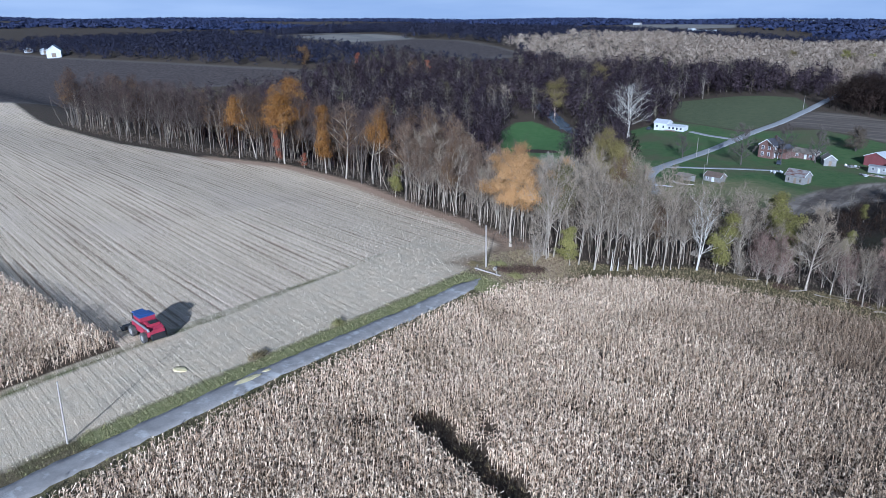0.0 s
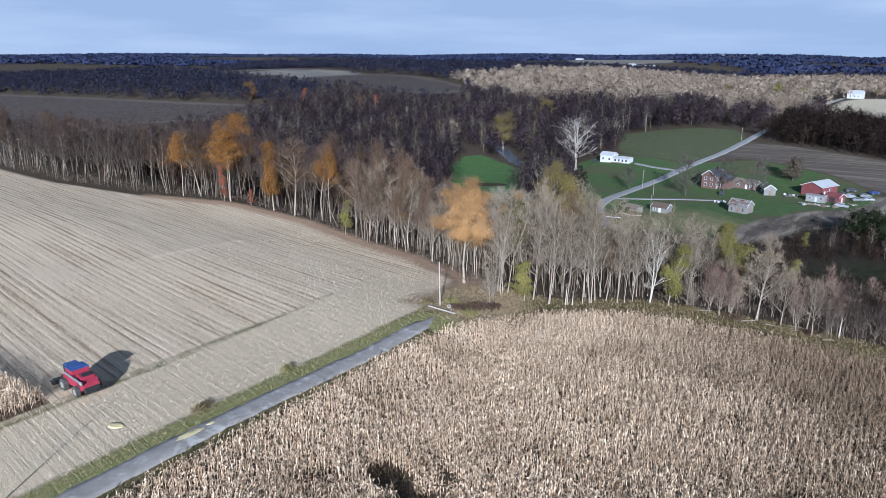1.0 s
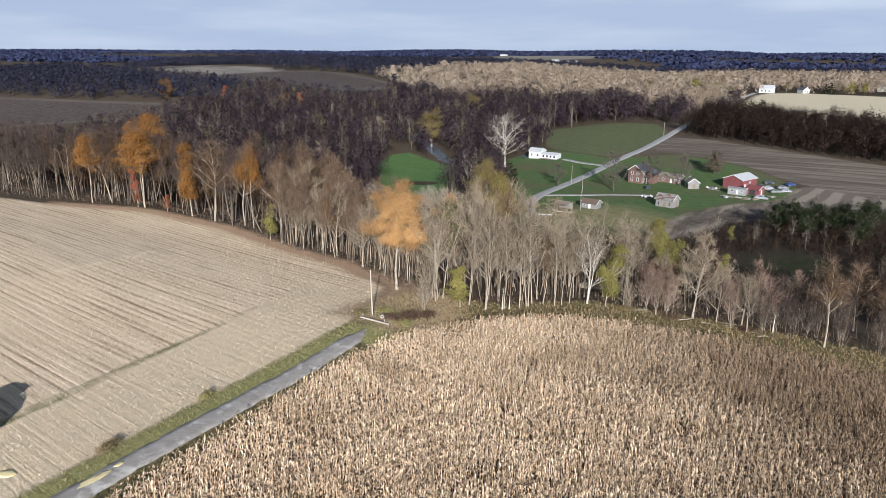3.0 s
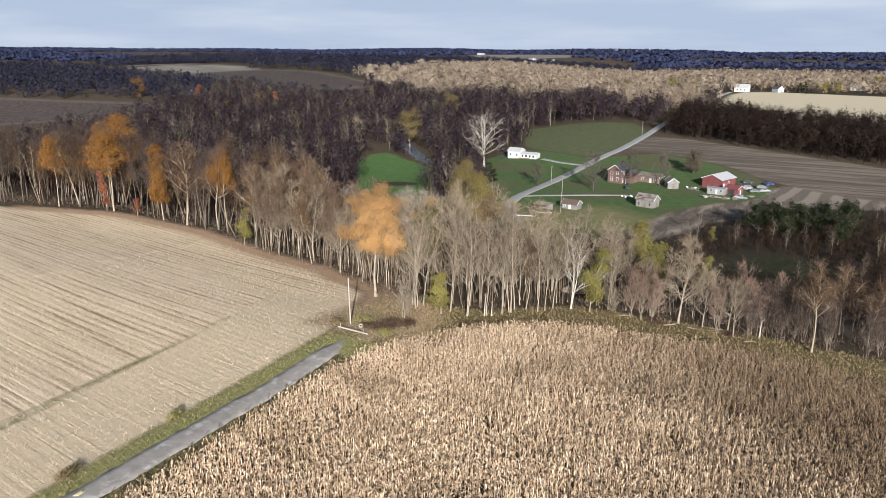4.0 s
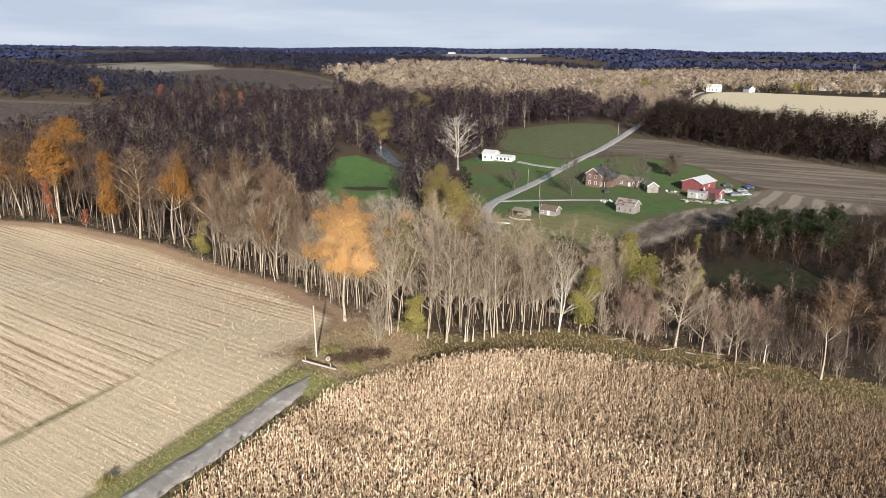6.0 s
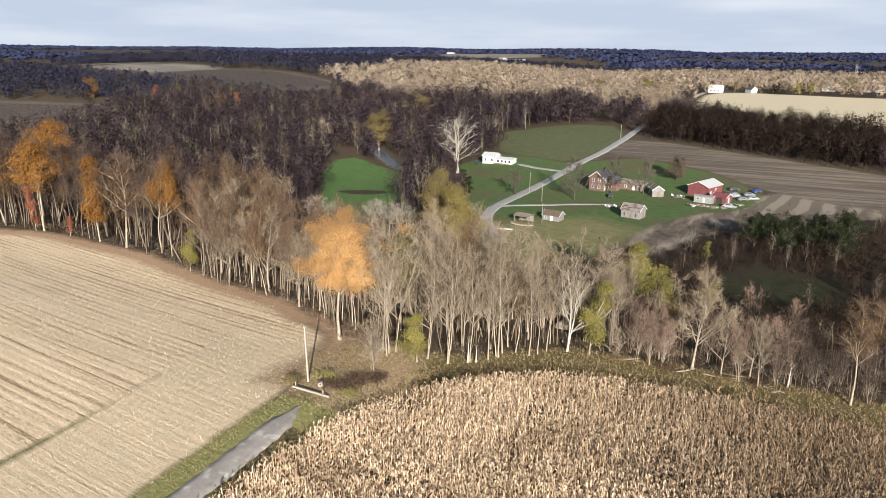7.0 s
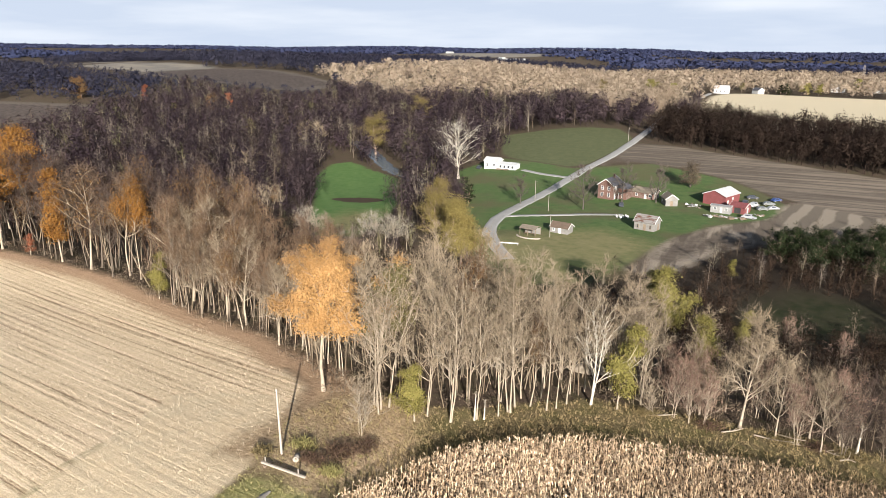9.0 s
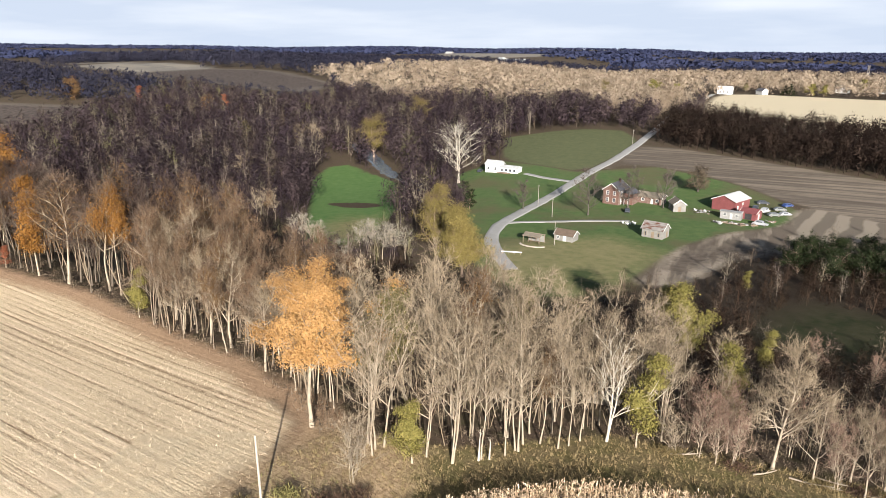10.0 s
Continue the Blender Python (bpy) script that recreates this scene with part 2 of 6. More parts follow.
def ground_z(x, y):
    """A farmed shelf, a creek valley beyond the wood, and a rising plateau behind."""
    k = step(-66, -53, x)
    near = 0.7 - 1.1 * step(36, 90, y) - 4.1 * step(86, 146, y) * (1 - k) - (2.2 + 2.4 * step(86, 126, y)) * k
    near = near - 1.9 * step(-48, 36, x) + 1.4 * step(-102, -192, x)
    floor = -15.2 - 3.6 * step(-114, -192, x)
    z = near + (floor - near) * step(138, 206, y + 0.10 * np.minimum(0, x + 72))
    z = z + 14.0 * step(300, 545, y) + 6.0 * step(564, 1080, y) + 12.0 * step(180, 504, -x) * step(216, 504, y)
    far = np.hypot(x, y)
    z = z + 16.0 * step(1500, 4600, far) + step(700, 1600, far) * (4.0 * np.sin(x / 310 + 1) * np.sin(y / 420) + 3.0 * np.sin((x + y) / 230))
    z = z + 15.0 * np.exp(-((x + 720) / 330) ** 2 - ((y - 790) / 190) ** 2) + 14.0 * np.exp(-((x + 640) / 420) ** 2 - ((y - 1800) / 380) ** 2)
    return z - 1.1 * gully(x, y)


def gully_place(x, y):
    """Metres along and across the ditch."""
    return (x + 45) * 0.951 - (y - 55.5) * 0.31, (x + 45) * 0.31 + (y - 55.5) * 0.951


def gully(x, y):
    """The grassed ditch in the standing corn."""
    a, c = gully_place(x, y)
    return np.exp(-(c / 1.9) ** 2) * step(-1, 5, a) * step(60, 50, a)


def signed(poly, x, y):
    """Metres to a polygon's edge, positive inside."""
    p = np.array(poly, float)
    best, inside = np.full(x.shape, 1e9), np.zeros(x.shape, bool)
    for (ax, ay), (bx, by) in zip(p, np.roll(p, -1, 0)):
        dx, dy = bx - ax, by - ay
        k = np.clip(((x - ax) * dx + (y - ay) * dy) / (dx * dx + dy * dy), 0, 1)
        best = np.minimum(best, np.hypot(x - ax - k * dx, y - ay - k * dy))
        if dy:
            inside ^= ((ay > y) != (by > y)) & (x < ax + dx * (y - ay) / dy)
    return np.where(inside, best, -best)


CORN_RIGHT = [(-61.7, -40), (-61.7, 80), (-60.7, 91.6), (-59, 100.3), (-57.1, 106.1), (-54.3, 114.6), (-49.8, 119.3), (-41.1, 125.3), (-35, 126.8), (-28, 128), (-18, 129.5), (-8, 130), (8, 128.5), (45, 123), (60, 60), (40, -40)]
CORN_LEFT = [(-87, -30), (-87.5, 42.2), (-125, 42.8), (-190, 47), (-190, -30)]
STUBBLE = [(-69.5, -30), (-69.5, 85), (-72, 103), (-78, 122), (-97, 133), (-115, 137), (-145, 146), (-180, 149), (-216, 141), (-268, 138), (-345, 146), (-480, 185), (-480, -60)]
HEADLAND = [(-69, -30), (-69, 85), (-71, 104), (-79, 118), (-92, 112), (-88, 90), (-87.5, 40), (-86.5, -30)]
VERGE = [(-70.6, -30), (-70.3, 80), (-70.5, 98), (-74, 112), (-72, 122), (-62, 124), (-50, 133), (-40, 139), (-10, 141), (40, 139), (70, 134), (70, 115), (8, 127), (-40, 120), (-52, 106), (-58, 92), (-60.5, -30)]
EDGE_SOIL = [(-86, 124), (-97, 131), (-115, 135), (-145, 144), (-180, 147), (-216, 139), (-216, 144), (-180, 152), (-145, 149.5), (-115, 140.5), (-97, 137), (-84, 130)]
GREEN_POND = [(-176, 272), (-222, 346), (-219, 357), (-244, 388), (-236, 388), (-206, 364), (-168, 339), (-153, 306), (-145, 276), (-136, 240), (-153, 236)]
GREEN_HILL = [(-160.5, 453.6), (-130, 481), (-97.5, 489), (-81, 478), (-84, 449), (-88, 415), (-97, 380), (-140, 394)]
YARD = [(-86, 224), (-74, 214), (-63, 217), (-54, 231), (-44, 274.5), (-32, 299), (-12.5, 319.5), (-6, 340), (-8, 350), (-31, 380), (-66, 400), (-90, 385), (-97, 378), (-143, 394), (-153, 360), (-138, 330), (-122, 296), (-106, 246)]
TAN_FIELD = [(-80, 452), (-50, 438), (28, 402), (90, 372), (90, 325), (20, 335), (-9, 352), (-31, 382), (-66, 401), (-89, 388)]
DIRT = [(-53, 233), (-44, 274.5), (-32, 299), (-12.5, 319.5), (-6, 340), (-9, 358), (30, 348), (75, 335), (70, 318), (26, 318), (-4, 293), (-27, 270), (-40, 236)]
BRIGHT_FIELD = [(-62, 740), (-56, 540), (0, 505), (120, 475), (330, 420), (400, 780), (76, 790), (-49, 828)]
FAR_FIELDS = [
    [(-1200, 120), (-1200, 430), (-950, 417), (-570, 427), (-440, 436), (-440, 405), (-560, 330), (-430, 185), (-480, 150)],
    [(-1300, 990), (-860, 775), (-654, 748), (-600, 708), (-628, 640), (-700, 655), (-900, 735), (-1200, 870)],
    [(-640, 636), (-619, 672), (-560, 718), (-463, 692), (-402, 655), (-366, 590), (-416, 573), (-492, 588)],
    [(-649, 1485), (-480, 1694), (-580, 2179), (-854, 1957)],
    [(36, 1330), (200, 1575), (900, 1500), (900, 1150)],
    [(-1700, 1500), (-1250, 1650), (-1400, 2000), (-2100, 1800)],
]
BRUSH = [(-125, 215), (-108, 178), (-60, 168), (45, 160), (80, 350), (-4, 303), (-24, 274), (-40, 236), (-54, 231), (-63, 215), (-74, 212), (-88, 222)]
GLADE = [(-22, 203), (-6, 200), (10, 212), (8, 232), (-8, 236), (-20, 222)]
CLEARINGS = [GLADE, STUBBLE, CORN_RIGHT, VERGE, GREEN_POND, GREEN_HILL, YARD, TAN_FIELD, DIRT, BRIGHT_FIELD, *FAR_FIELDS]
LANE = [(-65.9, -30), (-65.9, 57), (-65.6, 68), (-65.2, 78), (-65.3, 88), (-66.0, 97)]
ROAD = [(-50, 186), (-60, 198), (-69, 210), (-77, 221), (-84, 232), (-92.4, 245.4), (-99.9, 259.4), (-103.6, 278), (-103.1, 292), (-101.2, 311), (-98.6, 335), (-96.1, 359), (-92.6, 384), (-86.8, 410), (-81.7, 449), (-77.6, 499), (-77.5, 578), (-73, 680), (-66, 760), (-62, 800)]
DRIVE = [(-102.5, 283), (-98.2, 286.8), (-87.4, 292), (-77, 298.7), (-63, 304.2)]
CREEK = [(-240, 416), (-213, 389), (-188, 361), (-173, 350), (-158.4, 335), (-145, 322), (-132, 300)]
DRIVE_WEST = [(-96, 360), (-111, 363), (-121, 368.3)]


def grid_axis(lo, a, b, hi, fine, grow=1.12):
    v = list(np.arange(a, b + fine, fine))
    for edge, sign in ((hi, 1), (lo, -1)):
        s, c = fine, v[-1] if sign > 0 else v[0]
        run = []
        while (edge - c) * sign > 0:
            s = min(s * grow, 160)
            c += sign * s
            run.append(c)
        v = v + run if sign > 0 else run[::-1] + v
    return np.array(v)


def sheet(name, gx, gy):
    X, Y = np.meshgrid(gx, gy)
    nx, ny = len(gx), len(gy)
    co = np.stack([X, Y, ground_z(X, Y)], -1).reshape(-1, 3)
    i = (np.arange(ny - 1)[:, None] * nx + np.arange(nx - 1)[None]).ravel()
    faces = np.stack([i, i + 1, i + nx + 1, i + nx], 1)
    me = raw_mesh(name, co, faces)
    return me, X.ravel(), Y.ravel()


def raw_mesh(name, co, faces, smooth=True):
    """A mesh from arrays of corners and of equal-sized faces."""
    me = bpy.data.meshes.new(name)
    n, k = faces.shape
    me.vertices.add(len(co))
    me.vertices.foreach_set("co", np.asarray(co, np.float32).ravel())
    me.loops.add(n * k)
    me.loops.foreach_set("vertex_index", faces.astype(np.int32).ravel())
    me.polygons.add(n)
    me.polygons.foreach_set("loop_start", np.arange(0, n * k, k, dtype=np.int32))
    me.polygons.foreach_set("loop_total", np.full(n, k, np.int32))
    me.polygons.foreach_set("use_smooth", np.full(n, smooth))
    me.update(calc_edges=True)
    return me


gm, GX, GY = sheet("ground", grid_axis(-4600, -150, 40, 3200, 1.6), grid_axis(-400, 10, 150, 4700, 1.6))


def mark(name, polys):
    sd = np.full(GX.shape, -40.0)
    for p in polys:
        sd = np.maximum(sd, signed(p, GX, GY))
    a = gm.attributes.new(name, "FLOAT", "POINT")
    a.data.foreach_set("value", np.clip(sd, -40, 40).astype(np.float32))


for zone, polys in (("stubble", [STUBBLE]), ("headland", [HEADLAND]), ("cornland", [CORN_RIGHT, CORN_LEFT]), ("verge", [VERGE]), ("lanegrass", [[(-70.3, 28), (-69.9, 99), (-61, 99), (-61, 92), (-66.4, 92), (-67.2, 28)]]), ("edgesoil", [EDGE_SOIL, [(-86, 128), (-78, 122), (-73.5, 113), (-69, 107), (-64, 112), (-69, 124), (-77, 130), (-88, 134)]]), ("lawn", [GREEN_POND, YARD]), ("brush_shade", [BRUSH]), ("pondgreen", [GREEN_POND]), ("glade", [GLADE]), ("dryyard", [[(-86, 224), (-74, 214), (-63, 217), (-54, 231), (-46, 266), (-66, 280), (-84, 266), (-97, 254)], [(-150, 238), (-134, 240), (-140, 262), (-152, 278), (-166, 276), (-160, 252)]]), ("brownland", [FAR_FIELDS[2], FAR_FIELDS[0]]), ("patch", [[(-184, 296), (-172, 292), (-158, 293), (-159, 301), (-172, 303), (-183, 302)]]), ("darkarc", [[(-48, 258), (-34, 279), (-20, 291), (-4, 297), (10, 303), (8, 292), (-6, 284), (-20, 277), (-32, 266), (-42, 248)]]), ("plough", [[(-12, 303), (-9, 352), (26, 342), (34, 322), (0, 300)]]), ("lawn_shade", [[(-72, 244), (-64, 243), (-54, 224), (-58, 219), (-66, 228)]]), ("corner", [[(-77, 101), (-62, 99), (-57, 110), (-61, 124), (-75, 123)]]), ("strip", [[(-87, -10), (-87.4, 58), (-89.3, 97), (-88.5, 97), (-85.9, 58), (-84.9, -10)]]),
                    ("pasture", [GREEN_HILL]), ("tan", [TAN_FIELD]), ("dirt", [DIRT]), ("bright", [BRIGHT_FIELD]), ("farland", FAR_FIELDS)):
    mark(zone, polys)


def ground_material():
    g = Graph("farmland")
    v = g.coords()
    fine, mid, big = g.noise(2.2, v, 6, 0.7), g.noise(0.35, v, 5), g.noise(0.03, v, 3)
    rag = g.math("MULTIPLY", g.math("SUBTRACT", g.noise(0.5, v, 5), 0.5), 5.0)
    litter = g.mix(g.span(fine, 0.3, 0.7), (0.050, 0.037, 0.029), (0.105, 0.075, 0.052))
    litter = g.mix(g.span(mid, 0.45, 0.65, 0, 0.7), litter, (0.06, 0.054, 0.027))
    color = litter

    def lay(zone, tone, wide=0.5, ragged=1.0):
        nonlocal color
        sd = g.math("ADD", g.attr(zone), g.math("MULTIPLY", rag, ragged))
        color = g.mix(g.span(sd, -wide, wide), color, tone)

    rows = g.rows((1, 1, 1), 10)
    grit = g.noise(5.5, v, 4, 0.75)
    straw = g.mix(g.span(grit, 0.32, 0.68), (0.49, 0.365, 0.225), (0.80, 0.645, 0.445))
    streak = g.noise(1.0, g.rows((0.035, 2.3, 1), 10), 3, 0.55)
    clod = g.noise(1.0, g.rows((1.1, 3.6, 1), 10), 5, 0.75)
    band = g.wave(0.21, rows, 0.8)
    furrow = g.math("ADD", g.math("MULTIPLY", streak, 0.6), g.math("ADD", g.math("MULTIPLY", clod, 0.40), g.math("MULTIPLY", band, 0.10)))
    straw_rows = g.mix(g.span(furrow, 0.57, 0.68, 0.0, 0.85), straw, (0.25, 0.165, 0.10))
    straw_rows = g.mix(g.span(furrow, 0.42, 0.52, 0.7, 0.0), straw_rows, (0.84, 0.675, 0.495))
    straw_rows = g.mix(g.span(big, 0.5, 0.62, 0.0, 0.25), straw_rows, (0.66, 0.52, 0.385))
    lay("stubble", straw_rows, 1.2, 0.5)
    lay("headland", g.mix(g.span(mid, 0.35, 0.7, 0, 0.4), straw, (0.50, 0.43, 0.31)), 0.4, 0.25)
    weeds = g.mix(g.span(fine, 0.3, 0.7), (0.095, 0.075, 0.038), (0.20, 0.155, 0.085))
    weeds = g.mix(g.span(mid, 0.45, 0.62, 0.0, 0.7), weeds, (0.105, 0.095, 0.037))
    lay("verge", weeds, 0.7, 0.35)
    lay("lanegrass", g.mix(g.span(fine, 0.3, 0.7), (0.17, 0.165, 0.055), (0.33, 0.30, 0.135)), 0.5, 0.35)
    lay("edgesoil", g.mix(g.span(fine, 0.3, 0.7), (0.33, 0.21, 0.13), (0.48, 0.335, 0.215)), 1.6, 0.8)
    lay("strip", g.mix(g.span(mid, 0.4, 0.6), (0.11, 0.12, 0.038), (0.24, 0.195, 0.105)), 0.5, 0.22)
    lay("corner", g.mix(g.span(fine, 0.35, 0.62), (0.22, 0.15, 0.085), (0.46, 0.34, 0.215)), 2.0, 1.2)
    # thicket floor, with the shade among the brush put into its dark colour
    lay("brush_shade", g.mix(g.span(fine, 0.3, 0.7), (0.026, 0.020, 0.015), (0.050, 0.037, 0.026)), 3.0, 2.0)
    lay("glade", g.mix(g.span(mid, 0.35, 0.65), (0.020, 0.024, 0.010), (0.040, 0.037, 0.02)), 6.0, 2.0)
    lay("cornland", g.mix(fine, (0.055, 0.040, 0.027), (0.13, 0.095, 0.06)), 0.3, 0.1)
    lawn = g.mix(g.span(mid, 0.3, 0.7), (0.058, 0.104, 0.034), (0.096, 0.136, 0.050))
    lawn = g.mix(g.span(g.noise(0.045, v, 4), 0.46, 0.62, 0, 0.85), lawn, (0.105, 0.097, 0.052))
    lawn = g.mix(g.span(fine, 0.4, 0.7, 0, 0.3), lawn, (0.08, 0.084, 0.036))
    lay("lawn", lawn, 1.2, 0.7)
    lay("pondgreen", g.mix(g.span(mid, 0.3, 0.7), (0.066, 0.128, 0.038), (0.100, 0.158, 0.054)), 1.2, 0.7)
    lay("dryyard", g.mix(g.span(mid, 0.3, 0.7), (0.140, 0.140, 0.062), (0.215, 0.190, 0.095)), 6.0, 2.0)
    lay("patch", (0.055, 0.040, 0.028), 0.6, 0.4)
    lay("pasture", g.mix(g.span(mid, 0.3, 0.7), (0.078, 0.088, 0.043), (0.110, 0.116, 0.058)), 1.0, 0.4)
    soil = g.mix(g.span(fine, 0.3, 0.7), (0.245, 0.203, 0.157), (0.33, 0.275, 0.215))
    soil = g.mix(g.span(g.noise(0.06, g.coords((1, 0.25, 1), radians(35)), 4), 0.48, 0.62, 0.0, 0.8), soil, (0.078, 0.060, 0.047))
    soil = g.mix(g.span(g.noise(1.0, g.coords((0.22, 0.03, 1), radians(-28)), 3, 0.5), 0.47, 0.56, 0.0, 0.75), soil, (0.085, 0.066, 0.050))
    lay("dirt", soil, 1.5, 0.8)
    lay("darkarc", g.mix(g.span(mid, 0.35, 0.65), (0.070, 0.056, 0.045), (0.135, 0.108, 0.085)), 2.5, 1.5)
    swath = g.wave(0.036, g.rows((1, 1, 1), 14), 2.2, "X")
    lay("plough", g.mix(g.span(swath, 0.35, 0.65), (0.145, 0.120, 0.094), (0.255, 0.215, 0.168)), 2.0, 0.8)
    # tree shade on the lawn, painted as a darker patch
    lay("lawn_shade", (0.045, 0.060, 0.024), 2.0, 1.2)
    tan = g.mix(g.span(g.noise(1.0, g.coords((0.012, 0.19, 1), radians(22)), 4, 0.6), 0.40, 0.60), (0.105, 0.086, 0.069), (0.205, 0.168, 0.132))
    tan = g.mix(g.span(g.noise(1.0, g.coords((0.03, 0.6, 1), radians(22)), 3, 0.6), 0.52, 0.62, 0.0, 0.55), tan, (0.075, 0.058, 0.045))
    lay("tan", tan, 1.2, 0.4)
    lay("bright", (0.55, 0.47, 0.33), 3.0, 1.0)
    lay("farland", g.mix(g.span(big, 0.4, 0.6), (0.17, 0.155, 0.135), (0.24, 0.21, 0.17)), 6.0, 1.0)
    lay("brownland", g.mix(g.span(mid, 0.4, 0.6), (0.055, 0.044, 0.040), (0.10, 0.080, 0.068)), 6.0, 1.0)
    g.bump(g.math("SUBTRACT", grit, g.math("MULTIPLY", furrow, 1.6)), 0.8, 0.16)
    return g.done(color, 0.95, 0.0, 0.1)


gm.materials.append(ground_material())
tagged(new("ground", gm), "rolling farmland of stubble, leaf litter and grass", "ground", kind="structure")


def ribbon(name, line, width, mat, label, lift=0.05, fine=2.0, wobble=0.15, taper=0.0):
    """A road laid along a line on the land, slightly crowned, with uneven edges."""
    p = np.array(line, float)
    seg = np.hypot(*np.diff(p, axis=0).T)
    s = np.concatenate([[0], np.cumsum(seg)])
    k = np.linspace(0, s[-1], max(2, int(s[-1] / fine)))
    x, y = np.interp(k, s, p[:, 0]), np.interp(k, s, p[:, 1])
    for _ in range(6):
        x[1:-1], y[1:-1] = (x[:-2] + 2 * x[1:-1] + x[2:]) / 4, (y[:-2] + 2 * y[1:-1] + y[2:]) / 4
    tx, ty = np.gradient(x), np.gradient(y)
    n = np.hypot(tx, ty)
    rng = np.random.default_rng(len(line))
    offs = np.array([-0.5, -0.47, -0.25, 0, 0.25, 0.47, 0.5]) * width
    rise = np.array([-0.12, 0.0, 0.015, 0.04, 0.015, 0.0, -0.12])
    wob = rng.normal(0, wobble, (len(k), 2))
    slim = np.clip((k[-1] - k) / taper, 0.12, 1.0) if taper else np.ones(len(k))
    co = []
    for j, o in enumerate(offs):
        oo = o * slim + (wob[:, 0] if j < 2 else wob[:, 1] if j > 4 else 0)
        px, py = x + ty / n * oo, y - tx / n * oo
        co.append(np.stack([px, py, ground_z(px, py) + lift + rise[j]], -1))
    co = np.stack(co, 1).reshape(-1, 3)
    m = len(offs)
    i = (np.arange(len(k) - 1)[:, None] * m + np.arange(m - 1)[None]).ravel()
    me = raw_mesh(name, co, np.stack([i, i + m, i + m + 1, i + 1], 1)[:, ::-1])
    me.materials.append(mat)
    return tagged(new(name, me), label, "road", kind="structure")


ribbon("lane", LANE, 3.4, M_GRAVEL, "worn gravel farm lane between corn and stubble", 0.06, 1.0, 0.10, 5.0)
ribbon("road", ROAD[4:], 4.6, M_ROAD, "pale country road winding up through the valley", 0.16, 3.0, 0.1)
ribbon("driveway", DRIVE, 2.4, M_ROAD, "pale gravel driveway across the lawn", 0.12, 2.0, 0.12)
ribbon("driveway", DRIVE_WEST, 3.0, M_ROAD, "pale gravel driveway to the white house", 0.12, 2.0, 0.12)
ribbon("creek", CREEK, 7.5, M_WATER, "shallow creek with a bright water surface", 0.12, 3.0, 0.5)


# ---------------------------------------------------------------- mesh helpers
def part(name, bm, mat, parent=None, label="", smooth=False):
    """Link a bmesh as one mesh object, under a thing or under a part."""
    me = bpy.data.meshes.new(name)
    bm.to_mesh(me)
    bm.free()
    return part_mesh(name, me, mat, parent, label, smooth)


def part_mesh(name, me, mat, parent=None, label="", smooth=None):
    if mat is not None:
        me.materials.append(mat)
    if smooth is not None:
        me.polygons.foreach_set("use_smooth", np.full(len(me.polygons), smooth))
    ob = new(name, me)
    if parent is not None:
        ob.parent = parent
    if label:
        ob["label"] = label
    return ob


def box(bm, size, m=Matrix(), bevel=0.0):
    made = bmesh.ops.create_cube(bm, size=1.0, matrix=m @ Matrix.Diagonal((*size, 1)))
    if bevel:
        edges = list({e for v in made["verts"] for e in v.link_edges})
        bmesh.ops.bevel(bm, geom=edges, offset=bevel, segments=2, affect="EDGES")
    return bm


def cyl(bm, r1, r2, depth, m=Matrix(), seg=12):
    bmesh.ops.create_cone(bm, cap_ends=True, segments=seg, radius1=r1, radius2=r2, depth=depth, matrix=m)
    return bm


def boxes(*items, bevel=0.0):
    bm = bmesh.new()
    for size, at, *turn in items:
        box(bm, size, pose(*at, *(turn[0] if turn else ())), bevel)
    return bm


def prism(outline, length, at=(0, 0, 0)):
    """An outline in the x-z plane, drawn out along y, centred."""
    bm = bmesh.new()
    ends = []
    for y in (-length / 2, length / 2):
        ends.append([bm.verts.new((at[0] + x, at[1] + y, at[2] + z)) for x, z in outline])
    a, b = ends
    bm.faces.new(a)
    bm.faces.new(b[::-1])
    for i in range(len(a)):
        j = (i + 1) % len(a)
        bm.faces.new((a[j], a[i], b[i], b[j]))
    bmesh.ops.recalc_face_normals(bm, faces=bm.faces)
    return bm


def thing(name, x, y, turn, label, category, group="", lift=0.0):
    ob = new(name)
    ob.empty_display_size = 0.3
    ob.matrix_basis = pose(x, y, float(ground_z(np.float64(x), np.float64(y))) + lift, 0, 0, turn)
    return tagged(ob, label, category, group)


